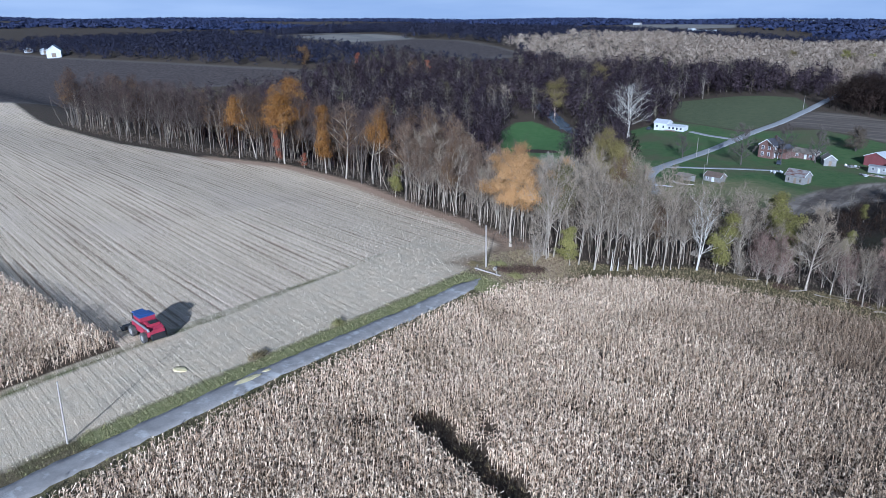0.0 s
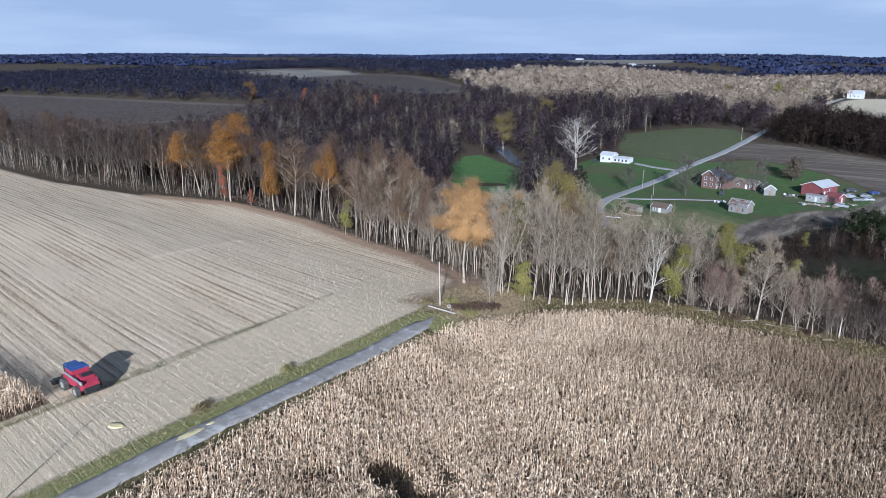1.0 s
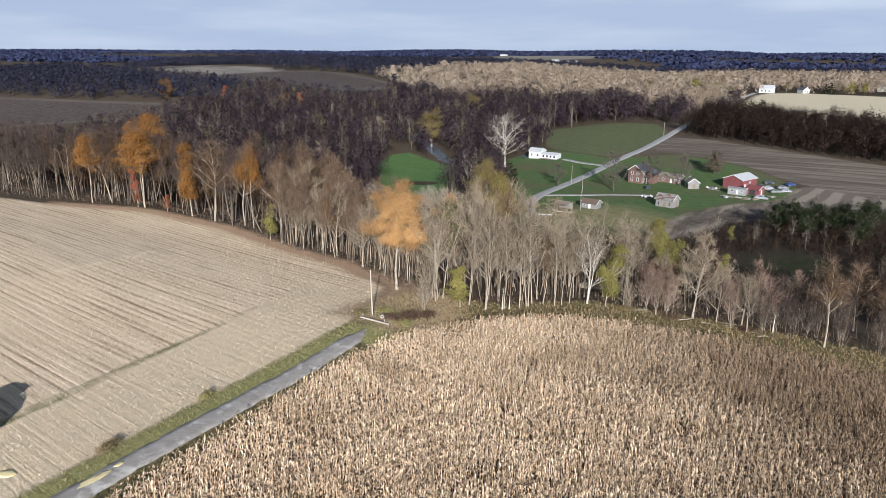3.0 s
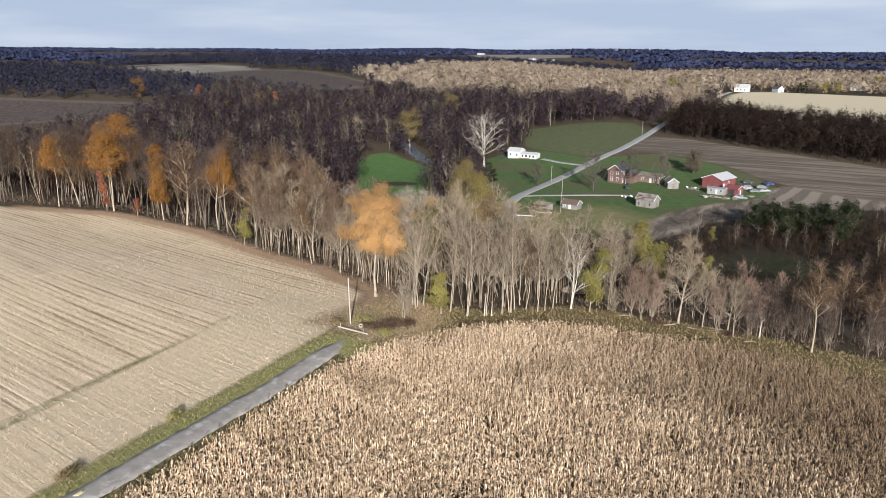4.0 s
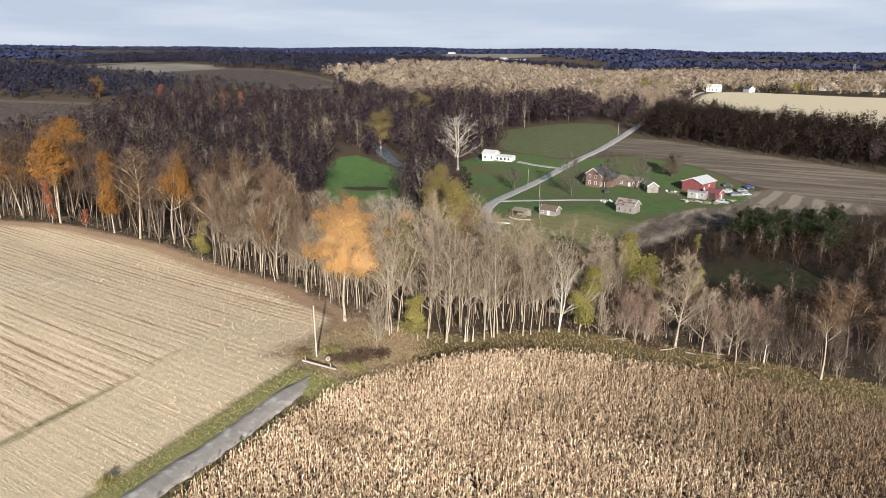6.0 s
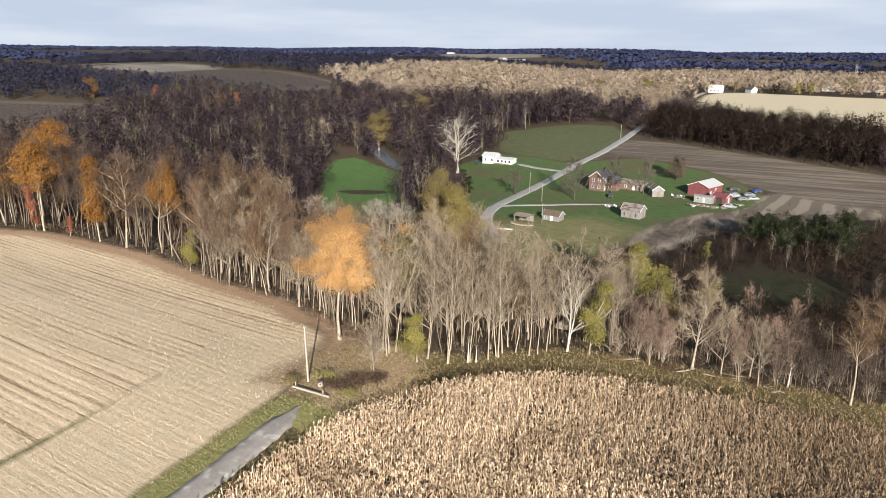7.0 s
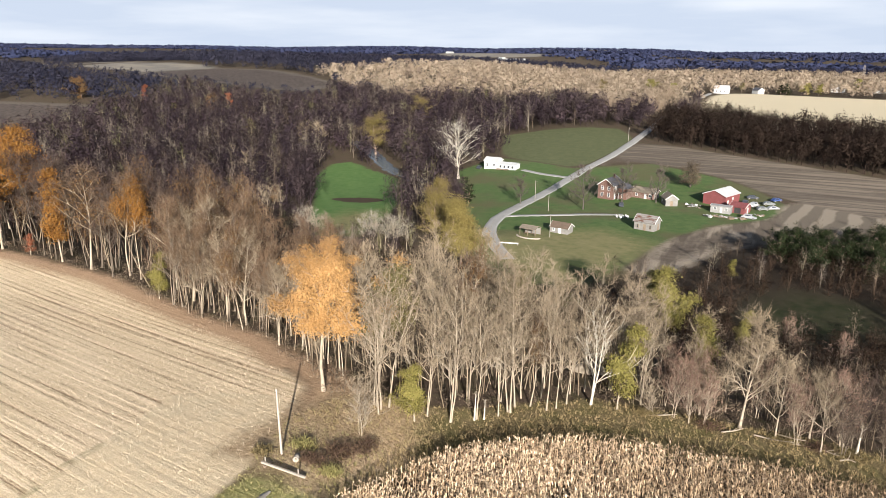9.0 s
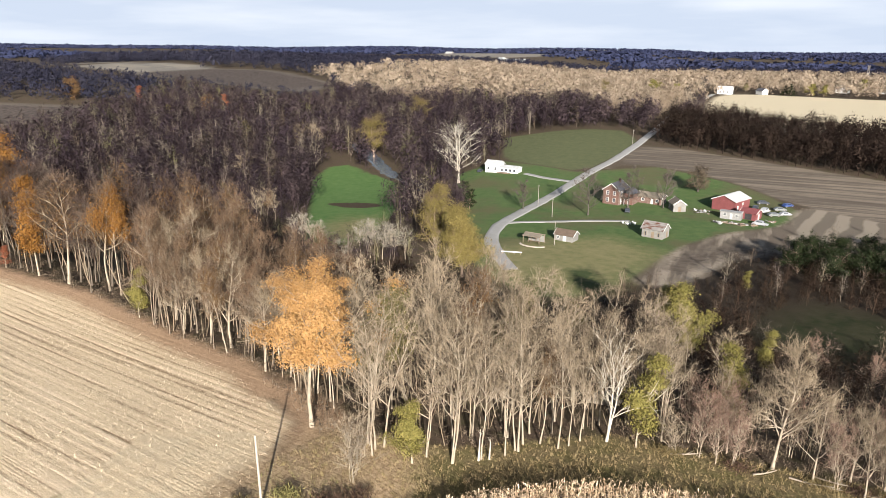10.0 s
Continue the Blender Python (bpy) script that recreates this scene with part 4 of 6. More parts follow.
# single trees that stand out in the valley
for kinds, x, y, k, what in (
        (FAR_RUST, -506, 452, 0.95, "broad tree with rusty red leaves above the bare woods"), (FAR_RUST, -367, 441, 0.8, "broad tree with orange red leaves among bare woods"),
        (OLIVE[0], -366, 404, 1.1, "tree with olive yellow leaves among bare woods"), (OLIVE[1], -299, 389, 1.15, "tree with pale olive leaves among bare woods"),
        (OLIVE[0], -290, 384, 1.1, "tree with pale olive leaves among bare woods"), (RED, -430, 440, 1.6, "tree with red leaves among bare woods"),
        (RED, -357, 446, 1.5, "tree with red leaves among bare woods"), (VALLEY_OLIVE, -219, 466, 1.05, "broad tree with golden olive leaves beyond the creek"),
        (SLIM[0], -256, 381.5, 1.15, "bare pale tree by the green field"), (SLIM[1], -252.5, 382.5, 1.2, "bare pale tree by the green field"), (SLIM[2], -249.5, 384, 1.1, "bare pale tree by the green field"),
        (SLIM[3], -246, 383, 1.2, "bare pale tree by the green field"), (SLIM[4], -243, 385, 1.1, "bare pale tree by the green field"),
        (SLIM[0], -255, 323, 1.05, "bare pale tree on the valley side"), (FORK[1], -235, 304, 1.1, "bare pale tree on the valley side"), (OLIVE[1], -210.7, 268, 0.8, "small tree with thin olive leaves on the valley side"),
        (FORK[2], -189, 260, 0.9, "bare pale tree on the valley side"), (RUSTY[0], -188, 262, 0.7, "small rusty leaved tree on the valley side"), (SLIM[3], -184, 262, 0.85, "bare pale tree on the valley side"),
        (LIME[0], -33, 182, 1.4, "tree with yellow green leaves below the yard"), (LIME[1], -39, 190, 1.25, "tree with yellow green leaves below the yard"), (LIME[0], -21, 184, 0.75, "small tree with yellow green leaves in the thicket"),
        (OLIVE[1], -62, 172, 0.85, "tree with thin green leaves behind the wood edge"), (OLIVE[0], -52, 168, 0.8, "tree with thin green leaves behind the wood edge"), (LIME[1], -24, 240, 0.5, "low yellow green bush by the dirt field"),
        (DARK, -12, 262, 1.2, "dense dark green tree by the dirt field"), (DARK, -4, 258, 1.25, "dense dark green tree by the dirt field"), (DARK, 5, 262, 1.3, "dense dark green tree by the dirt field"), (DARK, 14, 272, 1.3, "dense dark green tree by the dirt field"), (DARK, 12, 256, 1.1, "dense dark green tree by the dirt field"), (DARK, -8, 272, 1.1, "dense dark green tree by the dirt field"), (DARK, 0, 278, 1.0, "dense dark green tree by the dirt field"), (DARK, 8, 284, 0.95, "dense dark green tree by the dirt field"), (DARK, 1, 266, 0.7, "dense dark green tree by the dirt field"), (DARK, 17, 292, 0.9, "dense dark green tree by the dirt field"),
        (BUSHY[0], -12, 188, 0.9, "bare pinkish young tree in the thicket"), (BUSHY[1], -4, 184, 0.8, "bare pinkish young tree in the thicket"), (BROAD[0], -28, 172, 0.7, "bare pale tree in the thicket"),
        (RUSTY[2], 6, 152, 0.9, "tree with brown yellow leaves at the wood edge"), (RUSTY[0], 10, 146, 0.85, "tree with brown yellow leaves at the wood edge"), (RUSTY[0], -199, 153, 1.4, "tall tree with thin rusty leaves"),
        (RUSTY[1], -188, 156, 1.4, "tall tree with thin rusty leaves"), (RUSTY[2], -153.4, 151, 1.55, "tall tree with thinning orange leaves"), (RUSTY[0], -143, 152, 1.45, "tall tree with brown orange leaves"),
        (RUSTY[2], -128, 150, 1.3, "tall tree with brown orange leaves"), (VALLEY_OLIVE, -150, 712, 0.85, "broad golden olive tree beside a far house"), (FAR_LIME, -108, 726, 0.9, "broad yellow tree beside a far house"),
        (FAR_LIME, -92, 740, 0.7, "round yellow tree beside a far house"), (CEDAR, 6, 806, 1.2, "dark green cedar before a far house"), (CEDAR, 1, 812, 1.0, "dark green cedar before a far house"),
        (FAR_LIME, 22, 808, 0.65, "round yellow tree beside a far house"), (FAR_LIME, 34, 812, 0.6, "round yellow tree beside a far house"), (FAR_LIME, 74, 868, 0.75, "round yellow tree beside a far house"),
        (OLIVE[0], -34, 800, 0.8, "olive tree beside a far farmhouse"), (YARD_TREE, -70, 798, 1.2, "bare tree beside a far farmhouse")):
    plant_tree(kinds, "tree", x, y, rnd.uniform(0, 360), (k * 1.1, k * 1.1, k), what)



def tinted(kinds, bark, mat):
    """The same tree with bark and twigs of another tone."""
    out = []
    for (name, me, label), m in zip(kinds, (bark, mat)):
        me = me.copy()
        me.materials.clear()
        me.materials.append(m)
        out.append((name, me, label))
    return out + list(kinds[2:])


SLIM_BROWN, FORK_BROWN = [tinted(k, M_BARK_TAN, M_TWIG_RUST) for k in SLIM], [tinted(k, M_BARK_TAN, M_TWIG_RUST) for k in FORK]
# shaded copies: the shade is put into bark and twig colour
SLIM_SHADE, FORK_SHADE = [tinted(k, M_BARK_SHADE, M_TWIG_SHADE) for k in SLIM], [tinted(k, M_BARK_SHADE, M_TWIG_SHADE) for k in FORK]
RUSTY_SHADE = [tinted(k, M_BARK_SHADE, M_TWIG_SHADE) for k in RUSTY]
BUSHY_SHADE = [tinted(k, M_BARK_TAN, M_TWIG_SHADE) for k in BUSHY]

# pale bare poplars below the green field
POPLAR = [tinted(k, M_BARK_PALE, M_TWIG_PALE) for k in SLIM[:3] + FORK[:2]]
for x, y, k in ((-158, 237, 0.8), (-153, 234, 0.85), (-148, 232, 0.9), (-144, 233, 0.7), (-129, 228, 0.75), (-127, 229, 0.85), (-125, 227, 0.9), (-123, 228, 0.95), (-121, 227, 0.9), (-119, 228, 0.85), (-117, 227, 0.9), (-115, 229, 0.8), (-131, 217, 0.6), (-126, 214, 0.55)):
    plant_tree(rnd.choice(POPLAR), "poplar_tree", x, y, rnd.uniform(0, 360), (k * 1.1, k * 1.1, k * 0.85), "bare pale-stemmed poplar below the green field", "poplars below the green field")

# the wood edge: slim pale trunks
EDGE = [(-345, 150), (-268, 142), (-216, 146), (-180, 153.5), (-162, 152), (-145, 149.5), (-116, 140), (-105, 138), (-96.5, 136.8), (-84, 130), (-75.5, 123), (-68, 120), (-63, 115), (-59, 121), (-54, 126.6), (-51.7, 128.6), (-46, 133), (-40.6, 136.8), (-28, 138.3), (-14, 138.3), (8, 137.5), (45, 135)]


def edge_y(x):
    return float(np.interp(x, [p[0] for p in EDGE], [p[1] for p in EDGE]))


placed = [(-75.4, 122), (-40, 137.5), (-21, 139.5), (-36, 139), (-59.5, 120.5), (-69, 103.5)]


FEATURED = [(-75.4, 122, 5.5), (-69.6, 127.5, 2.8), (-40.6, 136.8, 3.2), (-21.2, 139.8, 4), (-37.1, 137.3, 2.6), (-60.6, 120.6, 2.2), (-183.5, 152.4, 3), (-163, 151.8, 3.5), (-139, 151, 2.5), (-203, 148.5, 3), (-185.5, 151.6, 3), (-126.6, 143.5, 2.5)]


def free(x, y, gap):
    if any(abs(x - a) < r and y < b + r for a, b, r in FEATURED):
        return False
    if any((x - a) ** 2 + (y - b) ** 2 < gap * gap for a, b in placed):
        return False
    placed.append((x, y))
    return True


def edge_tree(x, y):
    """A tree of the kind and height that grows at this stretch of the edge."""
    r = rnd.random()
    tall = rnd.uniform(0.8, 1.1)
    if x > -33:
        pool, what = (BUSHY, "bare bushy young tree with pinkish brown twigs") if r < 0.7 else (BROAD, "bare spreading tree with a pale trunk")
        tall *= 1.05 if pool is BUSHY else 0.78
        # cloud shade at this end is painted into the twigs
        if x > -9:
            pool, what = BUSHY_SHADE, "bare bushy young tree with shade-tinted brown twigs"
    elif x > -72:
        pool, what = (SLIM, "bare slim tree with a pale trunk") if r < 0.52 else (FORK, "bare forked tree with pale stems") if r < 0.82 else (RUSTY, "slim tree with some rusty leaves") if r < 0.9 else (OLIVE, "tree with thin olive leaves")
        tall *= 1.32 - 0.28 * float(step(-50, -40, x))
    else:
        pool, what = (SLIM, "bare slim tree with a pale trunk") if r < 0.42 else (FORK, "bare forked tree with pale stems") if r < 0.76 else (RUSTY, "slim tree with some rusty leaves") if r < 0.95 else (BROAD, "bare spreading tree with a pale trunk")
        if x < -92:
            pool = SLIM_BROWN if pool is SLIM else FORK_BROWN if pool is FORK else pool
        # the western edge's shade is painted into bark and twigs
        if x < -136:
            pool, what = (SLIM_SHADE, "bare slim tree with shade-tinted brown twigs") if r < 0.55 else (FORK_SHADE, "bare forked tree with shade-tinted brown twigs") if r < 0.8 else (RUSTY_SHADE, "slim tree with shade-tinted bark and some rusty leaves")
        tall *= 1.08 + 0.42 * float(step(-92, -145, x))
    wide = tall * rnd.uniform(0.8, 1.05)
    plant_tree(rnd.choice(pool), "tree", x, y, rnd.uniform(0, 360), (wide, wide, tall), what, "wood edge trees")


# trunks that stand at the very edge, then the ranks behind them
for x, y in ((-161.7, 152), (-156.4, 152.3), (-145, 149.2), (-116, 139.9), (-112.5, 139.4), (-105, 138.2), (-102, 137.8), (-96.3, 136.8), (-92, 134.5), (-62.5, 116.8), (-61.2, 118.5), (-59, 121.1), (-56.6, 124), (-54.1, 126.6),
             (-51.7, 128.6), (-50.4, 129.8), (-46.1, 132.9), (-45, 134), (-27.8, 138.1), (-29.4, 138.6), (-25.8, 138.4), (-23.7, 138.9), (-14.2, 138.3), (-11.5, 138.1), (-16.8, 138.8), (-8.9, 138.2)):
    if free(x, y, 0.6):
        edge_tree(x, y)
for depth, gap, many in ((6, 2.0, 135), (24, 3.1, 135)):
    tries = 0
    made = 0
    while made < many and tries < 5000:
        tries += 1
        x = rnd.uniform(-330, 22) if rnd.random() < 0.45 else rnd.uniform(-125, 4)
        y = edge_y(x) + rnd.uniform(0.1, 1) * depth + (0 if depth == 6 else depth * 0.2)
        if (x > 0 and rnd.random() < 0.6) or (x > -72 and depth == 24 and rnd.random() < 0.5) or (x > -33 and depth == 24 and y > 146) or not free(x, y, gap):
            continue
        edge_tree(x, y)
        made += 1


# ---------------------------------------------------------------- woods in the distance
def far_tree(seed, clumps, wide, size, low=0.28, shell=0.5, jitter=0.35):
    """A light tree one unit tall: a stem, a few limbs and a ragged domed crown of twig and leaf clumps."""
    rng = np.random.default_rng(seed)
    s = Soup()
    s.tube([(0, 0, -0.02), (0.01, 0, 0.35), (0.0, 0.01, 0.8)], [0.015, 0.010, 0.004], 3)
    which = rng.integers(0, 7, clumps)
    lobes = rng.normal(size=(7, 3)) * [wide * 0.5, wide * 0.5, 0.13] + [0, 0, (1 + low) / 2]
    a = rng.normal(size=(clumps, 3))
    a /= np.linalg.norm(a, axis=1)[:, None]
    a[:, 2] = np.where(a[:, 2] < -0.3, -a[:, 2], a[:, 2])
    c = lobes[which] + a * rng.uniform(shell, 1.0, (clumps, 1)) * [wide * 0.62, wide * 0.62, (1 - low) * 0.30]
    # each clump lies along the swelling form of the crown, with some disorder
    out = (c - [0, 0, (1 + low) / 2 - 0.10]) / [wide, wide, 0.36]
    out = out / np.linalg.norm(out, axis=1)[:, None] + a * 0.8 + rng.normal(0, jitter, (clumps, 3))
    d = np.cross(out, rng.normal(size=(clumps, 3)))
    d /= np.linalg.norm(d, axis=1)[:, None]
    u = np.cross(out, d)
    u /= np.linalg.norm(u, axis=1)[:, None]
    ln, w = size * rng.uniform(0.7, 1.6, (clumps, 1)), size * rng.uniform(0.3, 0.65, (clumps, 1))
    stem = s.n
    s.add(np.stack([c - d * ln - u * w, c + d * ln, c - d * ln * 0.6 + u * w], 1).reshape(-1, 3), np.arange(3 * clumps).reshape(-1, 3))
    # twig clumps are soft masses: they are shaded as the rounded crown that they belong to
    soft = a * 0.75 + (c - [0, 0, (1 + low) / 2 - 0.12]) / [wide, wide, 0.4] * 0.7 + [0, 0, 0.15] + rng.normal(0, 0.12, (clumps, 3))
    soft /= np.linalg.norm(soft, axis=1)[:, None]
    return (*s.arrays(), np.concatenate([np.zeros((stem, 3)), np.repeat(soft, 3, 0)]))


def brush_tree(seed, twigs, wide, width, low=0.2, limbs=9, stem=0.012, long=1.0, shell=0.0):
    """A bare tree one unit tall: a stem, rising limbs, and sprays of fine twigs that fan out to an uneven crown."""
    rng = np.random.default_rng(seed)
    s = Soup()
    if stem:
        lean = rng.normal(0, 0.02, 2)
        s.tube([(0, 0, -0.02), (*lean, 0.4), (*(lean * 2), 0.82)], [stem, stem * 0.7, stem * 0.25], 3)
    solid = s.n
    mid, radii = np.array([0, 0, low + (1 - low) * 0.45]), np.array([wide, wide, (1 - low) * 0.55])
    a = rng.normal(size=(limbs, 3)) + [0, 0, 0.3]
    a /= np.linalg.norm(a, axis=1)[:, None]
    end = mid + a * radii * rng.uniform(0.5, 0.95, (limbs, 1))
    foot = end * [0.1, 0.1, 0] + np.stack([np.zeros(limbs), np.zeros(limbs), np.maximum(low * 0.7, end[:, 2] - rng.uniform(0.25, 0.5, limbs))], 1)
    s.slivers(foot, end, stem * 0.9 + 0.002, rng)
    bare = s.n
    # each limb carries its own rounded spray
    j = rng.integers(0, limbs, twigs)
    ball = rng.normal(size=(twigs, 3))
    ball /= np.linalg.norm(ball, axis=1)[:, None]
    skin = rng.random((twigs, 1)) < shell
    p = mid + (end[j] - mid) * 0.78 + ball * radii * 0.40 * np.where(skin, rng.uniform(0.88, 1.0, (twigs, 1)), rng.uniform(0.45, 1.0, (twigs, 1)))
    d = ball * 0.7 + (p - mid) / radii * 0.35 + rng.normal(0, 0.55, (twigs, 3)) + [0, 0, 0.1]
    d *= rng.uniform(0.05, 0.12, (twigs, 1)) * long / (np.linalg.norm(d, axis=1)[:, None] + 1e-9)
    # towards the outside the twigs close up to a skin that follows the swelling of the spray
    way = np.cross(ball + rng.normal(0, 0.1, (twigs, 3)), rng.normal(size=(twigs, 3)))
    size = np.linalg.norm(d, axis=1)[:, None]
    d = np.where(skin, way / np.linalg.norm(way, axis=1)[:, None] * size, d)
    p = p - np.where(skin, d * 0.5, 0)
    tip = p + d
    u = np.cross(d, np.where(skin, ball, rng.normal(size=(twigs, 3))))
    u *= np.where(skin, 2.6, 1.0) * width * rng.uniform(0.6, 1.4, (twigs, 1)) / (np.linalg.norm(u, axis=1)[:, None] + 1e-9)
    soft = (tip - mid) / radii * 0.7 + ball * 0.6 + [0, 0, 0.3] + rng.normal(0, 0.15, (twigs, 3))
    soft /= np.linalg.norm(soft, axis=1)[:, None]
    u[(np.cross(2 * u, d + u) * soft).sum(1) < 0] *= -1
    s.add(np.stack([p - u / 2, p + u / 2, tip], 1).reshape(-1, 3), np.arange(3 * twigs).reshape(-1, 3))
    return (*s.arrays(), np.concatenate([np.zeros((bare, 3)), np.repeat(soft, 3, 0)]))


def in_wood(x, y, margin=1.5):
    ok = np.ones(x.shape, bool)
    for p in CLEARINGS:
        ok &= signed(p, x, y) < -margin
    for line, w in ((ROAD[3:14], 13), (ROAD[13:], 5), (ROAD[:4], 6), (DRIVE, 3), (CREEK, 7)):
        for (ax, ay), (bx, by) in zip(line, line[1:]):
            k = np.clip(((x - ax) * (bx - ax) + (y - ay) * (by - ay)) / ((bx - ax) ** 2 + (by - ay) ** 2), 0, 1)
            ok &= np.hypot(x - ax - k * (bx - ax), y - ay - k * (by - ay)) > w
    return ok


def before_field(x, y):
    """Trees on the near side of the far fields, lowered so the camera sees the fields."""
    low = np.zeros(x.shape, bool)
    for p in FAR_FIELDS[1:3]:
        for k in (1.05, 1.1, 1.16, 1.22):
            low |= signed(p, x * k, y * k) > 0
    return low


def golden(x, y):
    """Where the woods are pale, with sunlight painted into their autumn colour."""
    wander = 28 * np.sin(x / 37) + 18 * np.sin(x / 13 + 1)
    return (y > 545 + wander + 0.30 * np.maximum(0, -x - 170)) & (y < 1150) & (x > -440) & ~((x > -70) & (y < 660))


def scatter(x0, x1, y0, y1, gap, seed):
    rng = np.random.default_rng(seed)
    gx, gy = np.meshgrid(np.arange(x0, x1, gap), np.arange(y0, y1, gap))
    x = gx.ravel() + rng.uniform(-0.5, 0.5, gx.size) * gap
    y = gy.ravel() + rng.uniform(-0.5, 0.5, gx.size) * gap
    return x, y, rng


# the stand close behind the edge, too thick to tell its trees apart
STAND = [brush_tree(280 + i, 240, 0.19 + 0.03 * (i % 3), 0.0056, 0.34, 12, 0.008) for i in range(8)]
x, y, rng = scatter(-340, 40, 125, 215, 3.4, 40)
edge = np.interp(x, [p[0] for p in EDGE], [p[1] for p in EDGE])
keep = (y > edge + 8) & (y < edge + np.where((x > -140) & (x < -62), 66, 42)) & in_wood(x, y) & (rng.random(len(x)) < np.where(x > -125, 0.62, 0.5))
deep = (y - edge)[keep]
x, y = x[keep], y[keep]
sc = rng.uniform(11, 16, len(x)) * np.where(x > -35, 0.62, 1.0) * np.where(x < -78, 0.85, 1.0) * (1 + 0.45 * step(-95, -145, x)) * (1 - 0.5 * step(20, 34, deep) * (x > -150))
# western stand: browner trees, with the edge's shade also in their colour
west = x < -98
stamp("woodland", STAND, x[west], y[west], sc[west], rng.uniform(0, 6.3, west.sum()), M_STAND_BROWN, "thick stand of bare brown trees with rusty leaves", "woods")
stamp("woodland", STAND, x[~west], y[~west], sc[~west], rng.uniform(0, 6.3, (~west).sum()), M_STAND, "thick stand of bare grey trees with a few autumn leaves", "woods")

# slender stems between the larger trees of the edge
def sapling(seed):
    rng = np.random.default_rng(seed)
    s = Soup()
    stem = bend(np.array([0, 0, -0.02]), (rng.normal(0, 0.11), rng.normal(0, 0.11), 1), 1.0, 4, rng, 0.03, 0.09)
    s.tube(stem, [0.0075, 0.0065, 0.005, 0.0035, 0.001], 4)
    n = 34
    k = rng.uniform(0.3, 1.0, n)
    a = np.stack([np.interp(k * 4, range(5), stem[:, c]) for c in range(3)], 1)
    d = rng.normal(0, 1, (n, 3)) * [1, 1, 0.3] + [0, 0, 1.0]
    s.slivers(a, a + d / np.linalg.norm(d, axis=1)[:, None] * rng.uniform(0.06, 0.17, (n, 1)), 0.005, rng)
    return s.arrays()


SAPLING = [sapling(700 + i) for i in range(8)]
rng = np.random.default_rng(46)
x = np.concatenate([rng.uniform(-330, 30, 300), rng.uniform(-125, 5, 420)])
y = np.interp(x, [p[0] for p in EDGE], [p[1] for p in EDGE]) + 24 * rng.random(len(x)) ** 1.1
keep = in_wood(x, y, 0.2) & ((x > -100) | (rng.random(len(x)) < 0.5))
x, y = x[keep], y[keep]
sc = rng.uniform(6, 14, len(x)) * np.where(x > -35, 0.6, 1.0) * (1 + 0.35 * step(-110, -190, x))
stamp("sapling_stand", SAPLING, x, y, sc, rng.uniform(0, 6.3, len(x)), M_BARK_STEM, "slender pale saplings crowding the wood edge", "saplings")
LOW = [far_tree(740 + i, 40, 0.5, 0.06, 0.1) for i in range(5)]
x = rng.uniform(-330, 40, 1500)
y = np.interp(x, [p[0] for p in EDGE], [p[1] for p in EDGE]) + rng.uniform(-1.5, 9, len(x))
keep = in_wood(x, y, -1.0)
x, y = x[keep], y[keep]
stamp("undergrowth", LOW, x, y, rng.uniform(0.8, 2.6, len(x)), rng.uniform(0, 6.3, len(x)), M_STAND, "brown undergrowth at the foot of the trees", "undergrowth")

MID = [brush_tree(300 + i, 300, 0.31 + 0.05 * (i % 3), 0.011, 0.12, 7, 0.006, 0.9, 0.55) for i in range(9)]
MID_FINE = [brush_tree(360 + i, 460, 0.29 + 0.05 * (i % 3), 0.0075, 0.12, 10, 0.008, 1.0, 0.25) for i in range(8)]
x, y, rng = scatter(-420, 90, 150, 640, 6.9, 41)
edge = np.interp(x, [p[0] for p in EDGE], [p[1] for p in EDGE])
keep = in_wood(x, y) & (signed(BRUSH, x, y) < 0) & ~((x > -80) & (y > 400) & (y < 535)) & ~((x > -118) & (x < -60) & (y > 380) & (y < 440)) & (y > edge + np.where(x > -140, 62, 38)) & ~((x > -115) & (x < -40) & (y < 262)) & (x < 35 + 0.22 * (y - 150)) & (np.hypot(x, y) < 640) & (x > -1.9 * y + 40)
x, y = x[keep], y[keep]
sc = (9 + 12 * rng.random(len(x)) ** 0.8) * np.where((x > -70) & (y > 380), 0.82, 1.0) * np.where((x > -205) & (x < -95) & (y < 264), 0.42, 1.0)
hx, hy, _ = scatter(-78, 130, 405, 530, 4.7, 47)
band = in_wood(hx, hy) & (hx < 45 + 0.25 * (hy - 150))
hx, hy = hx[band], hy[band]
BAND = [brush_tree(390 + i, 230, 0.27 + 0.05 * (i % 3), 0.012, 0.12, 9, 0.012, 1.2, 0.35) for i in range(7)]
stamp("woodland", BAND, hx, hy, rng.uniform(9, 16, len(hx)), rng.uniform(0, 6.3, len(hx)), M_WOOD_BROWN, "dark brown strip of bare woodland behind the tan field", "woods")
sc = sc * np.where(before_field(x, y), 0.45, 1.0)
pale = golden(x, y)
close = ~pale & (y < 350) & (x > -300)
wide = ~pale & ~close
stamp("woodland", MID_FINE, x[close], y[close], sc[close], rng.uniform(0, 6.3, close.sum()), M_WOOD_MID, "bare brown autumn woodland on the valley side", "woods")
stamp("woodland", MID, x[wide], y[wide], sc[wide], rng.uniform(0, 6.3, wide.sum()), M_WOOD_MID, "bare autumn woodland filling the valley", "woods")
stamp("woodland", MID, x[pale], y[pale], sc[pale], rng.uniform(0, 6.3, pale.sum()), M_WOOD_SUNLIT, "woodland above the pasture, coloured pale as if sunlit", "woods")

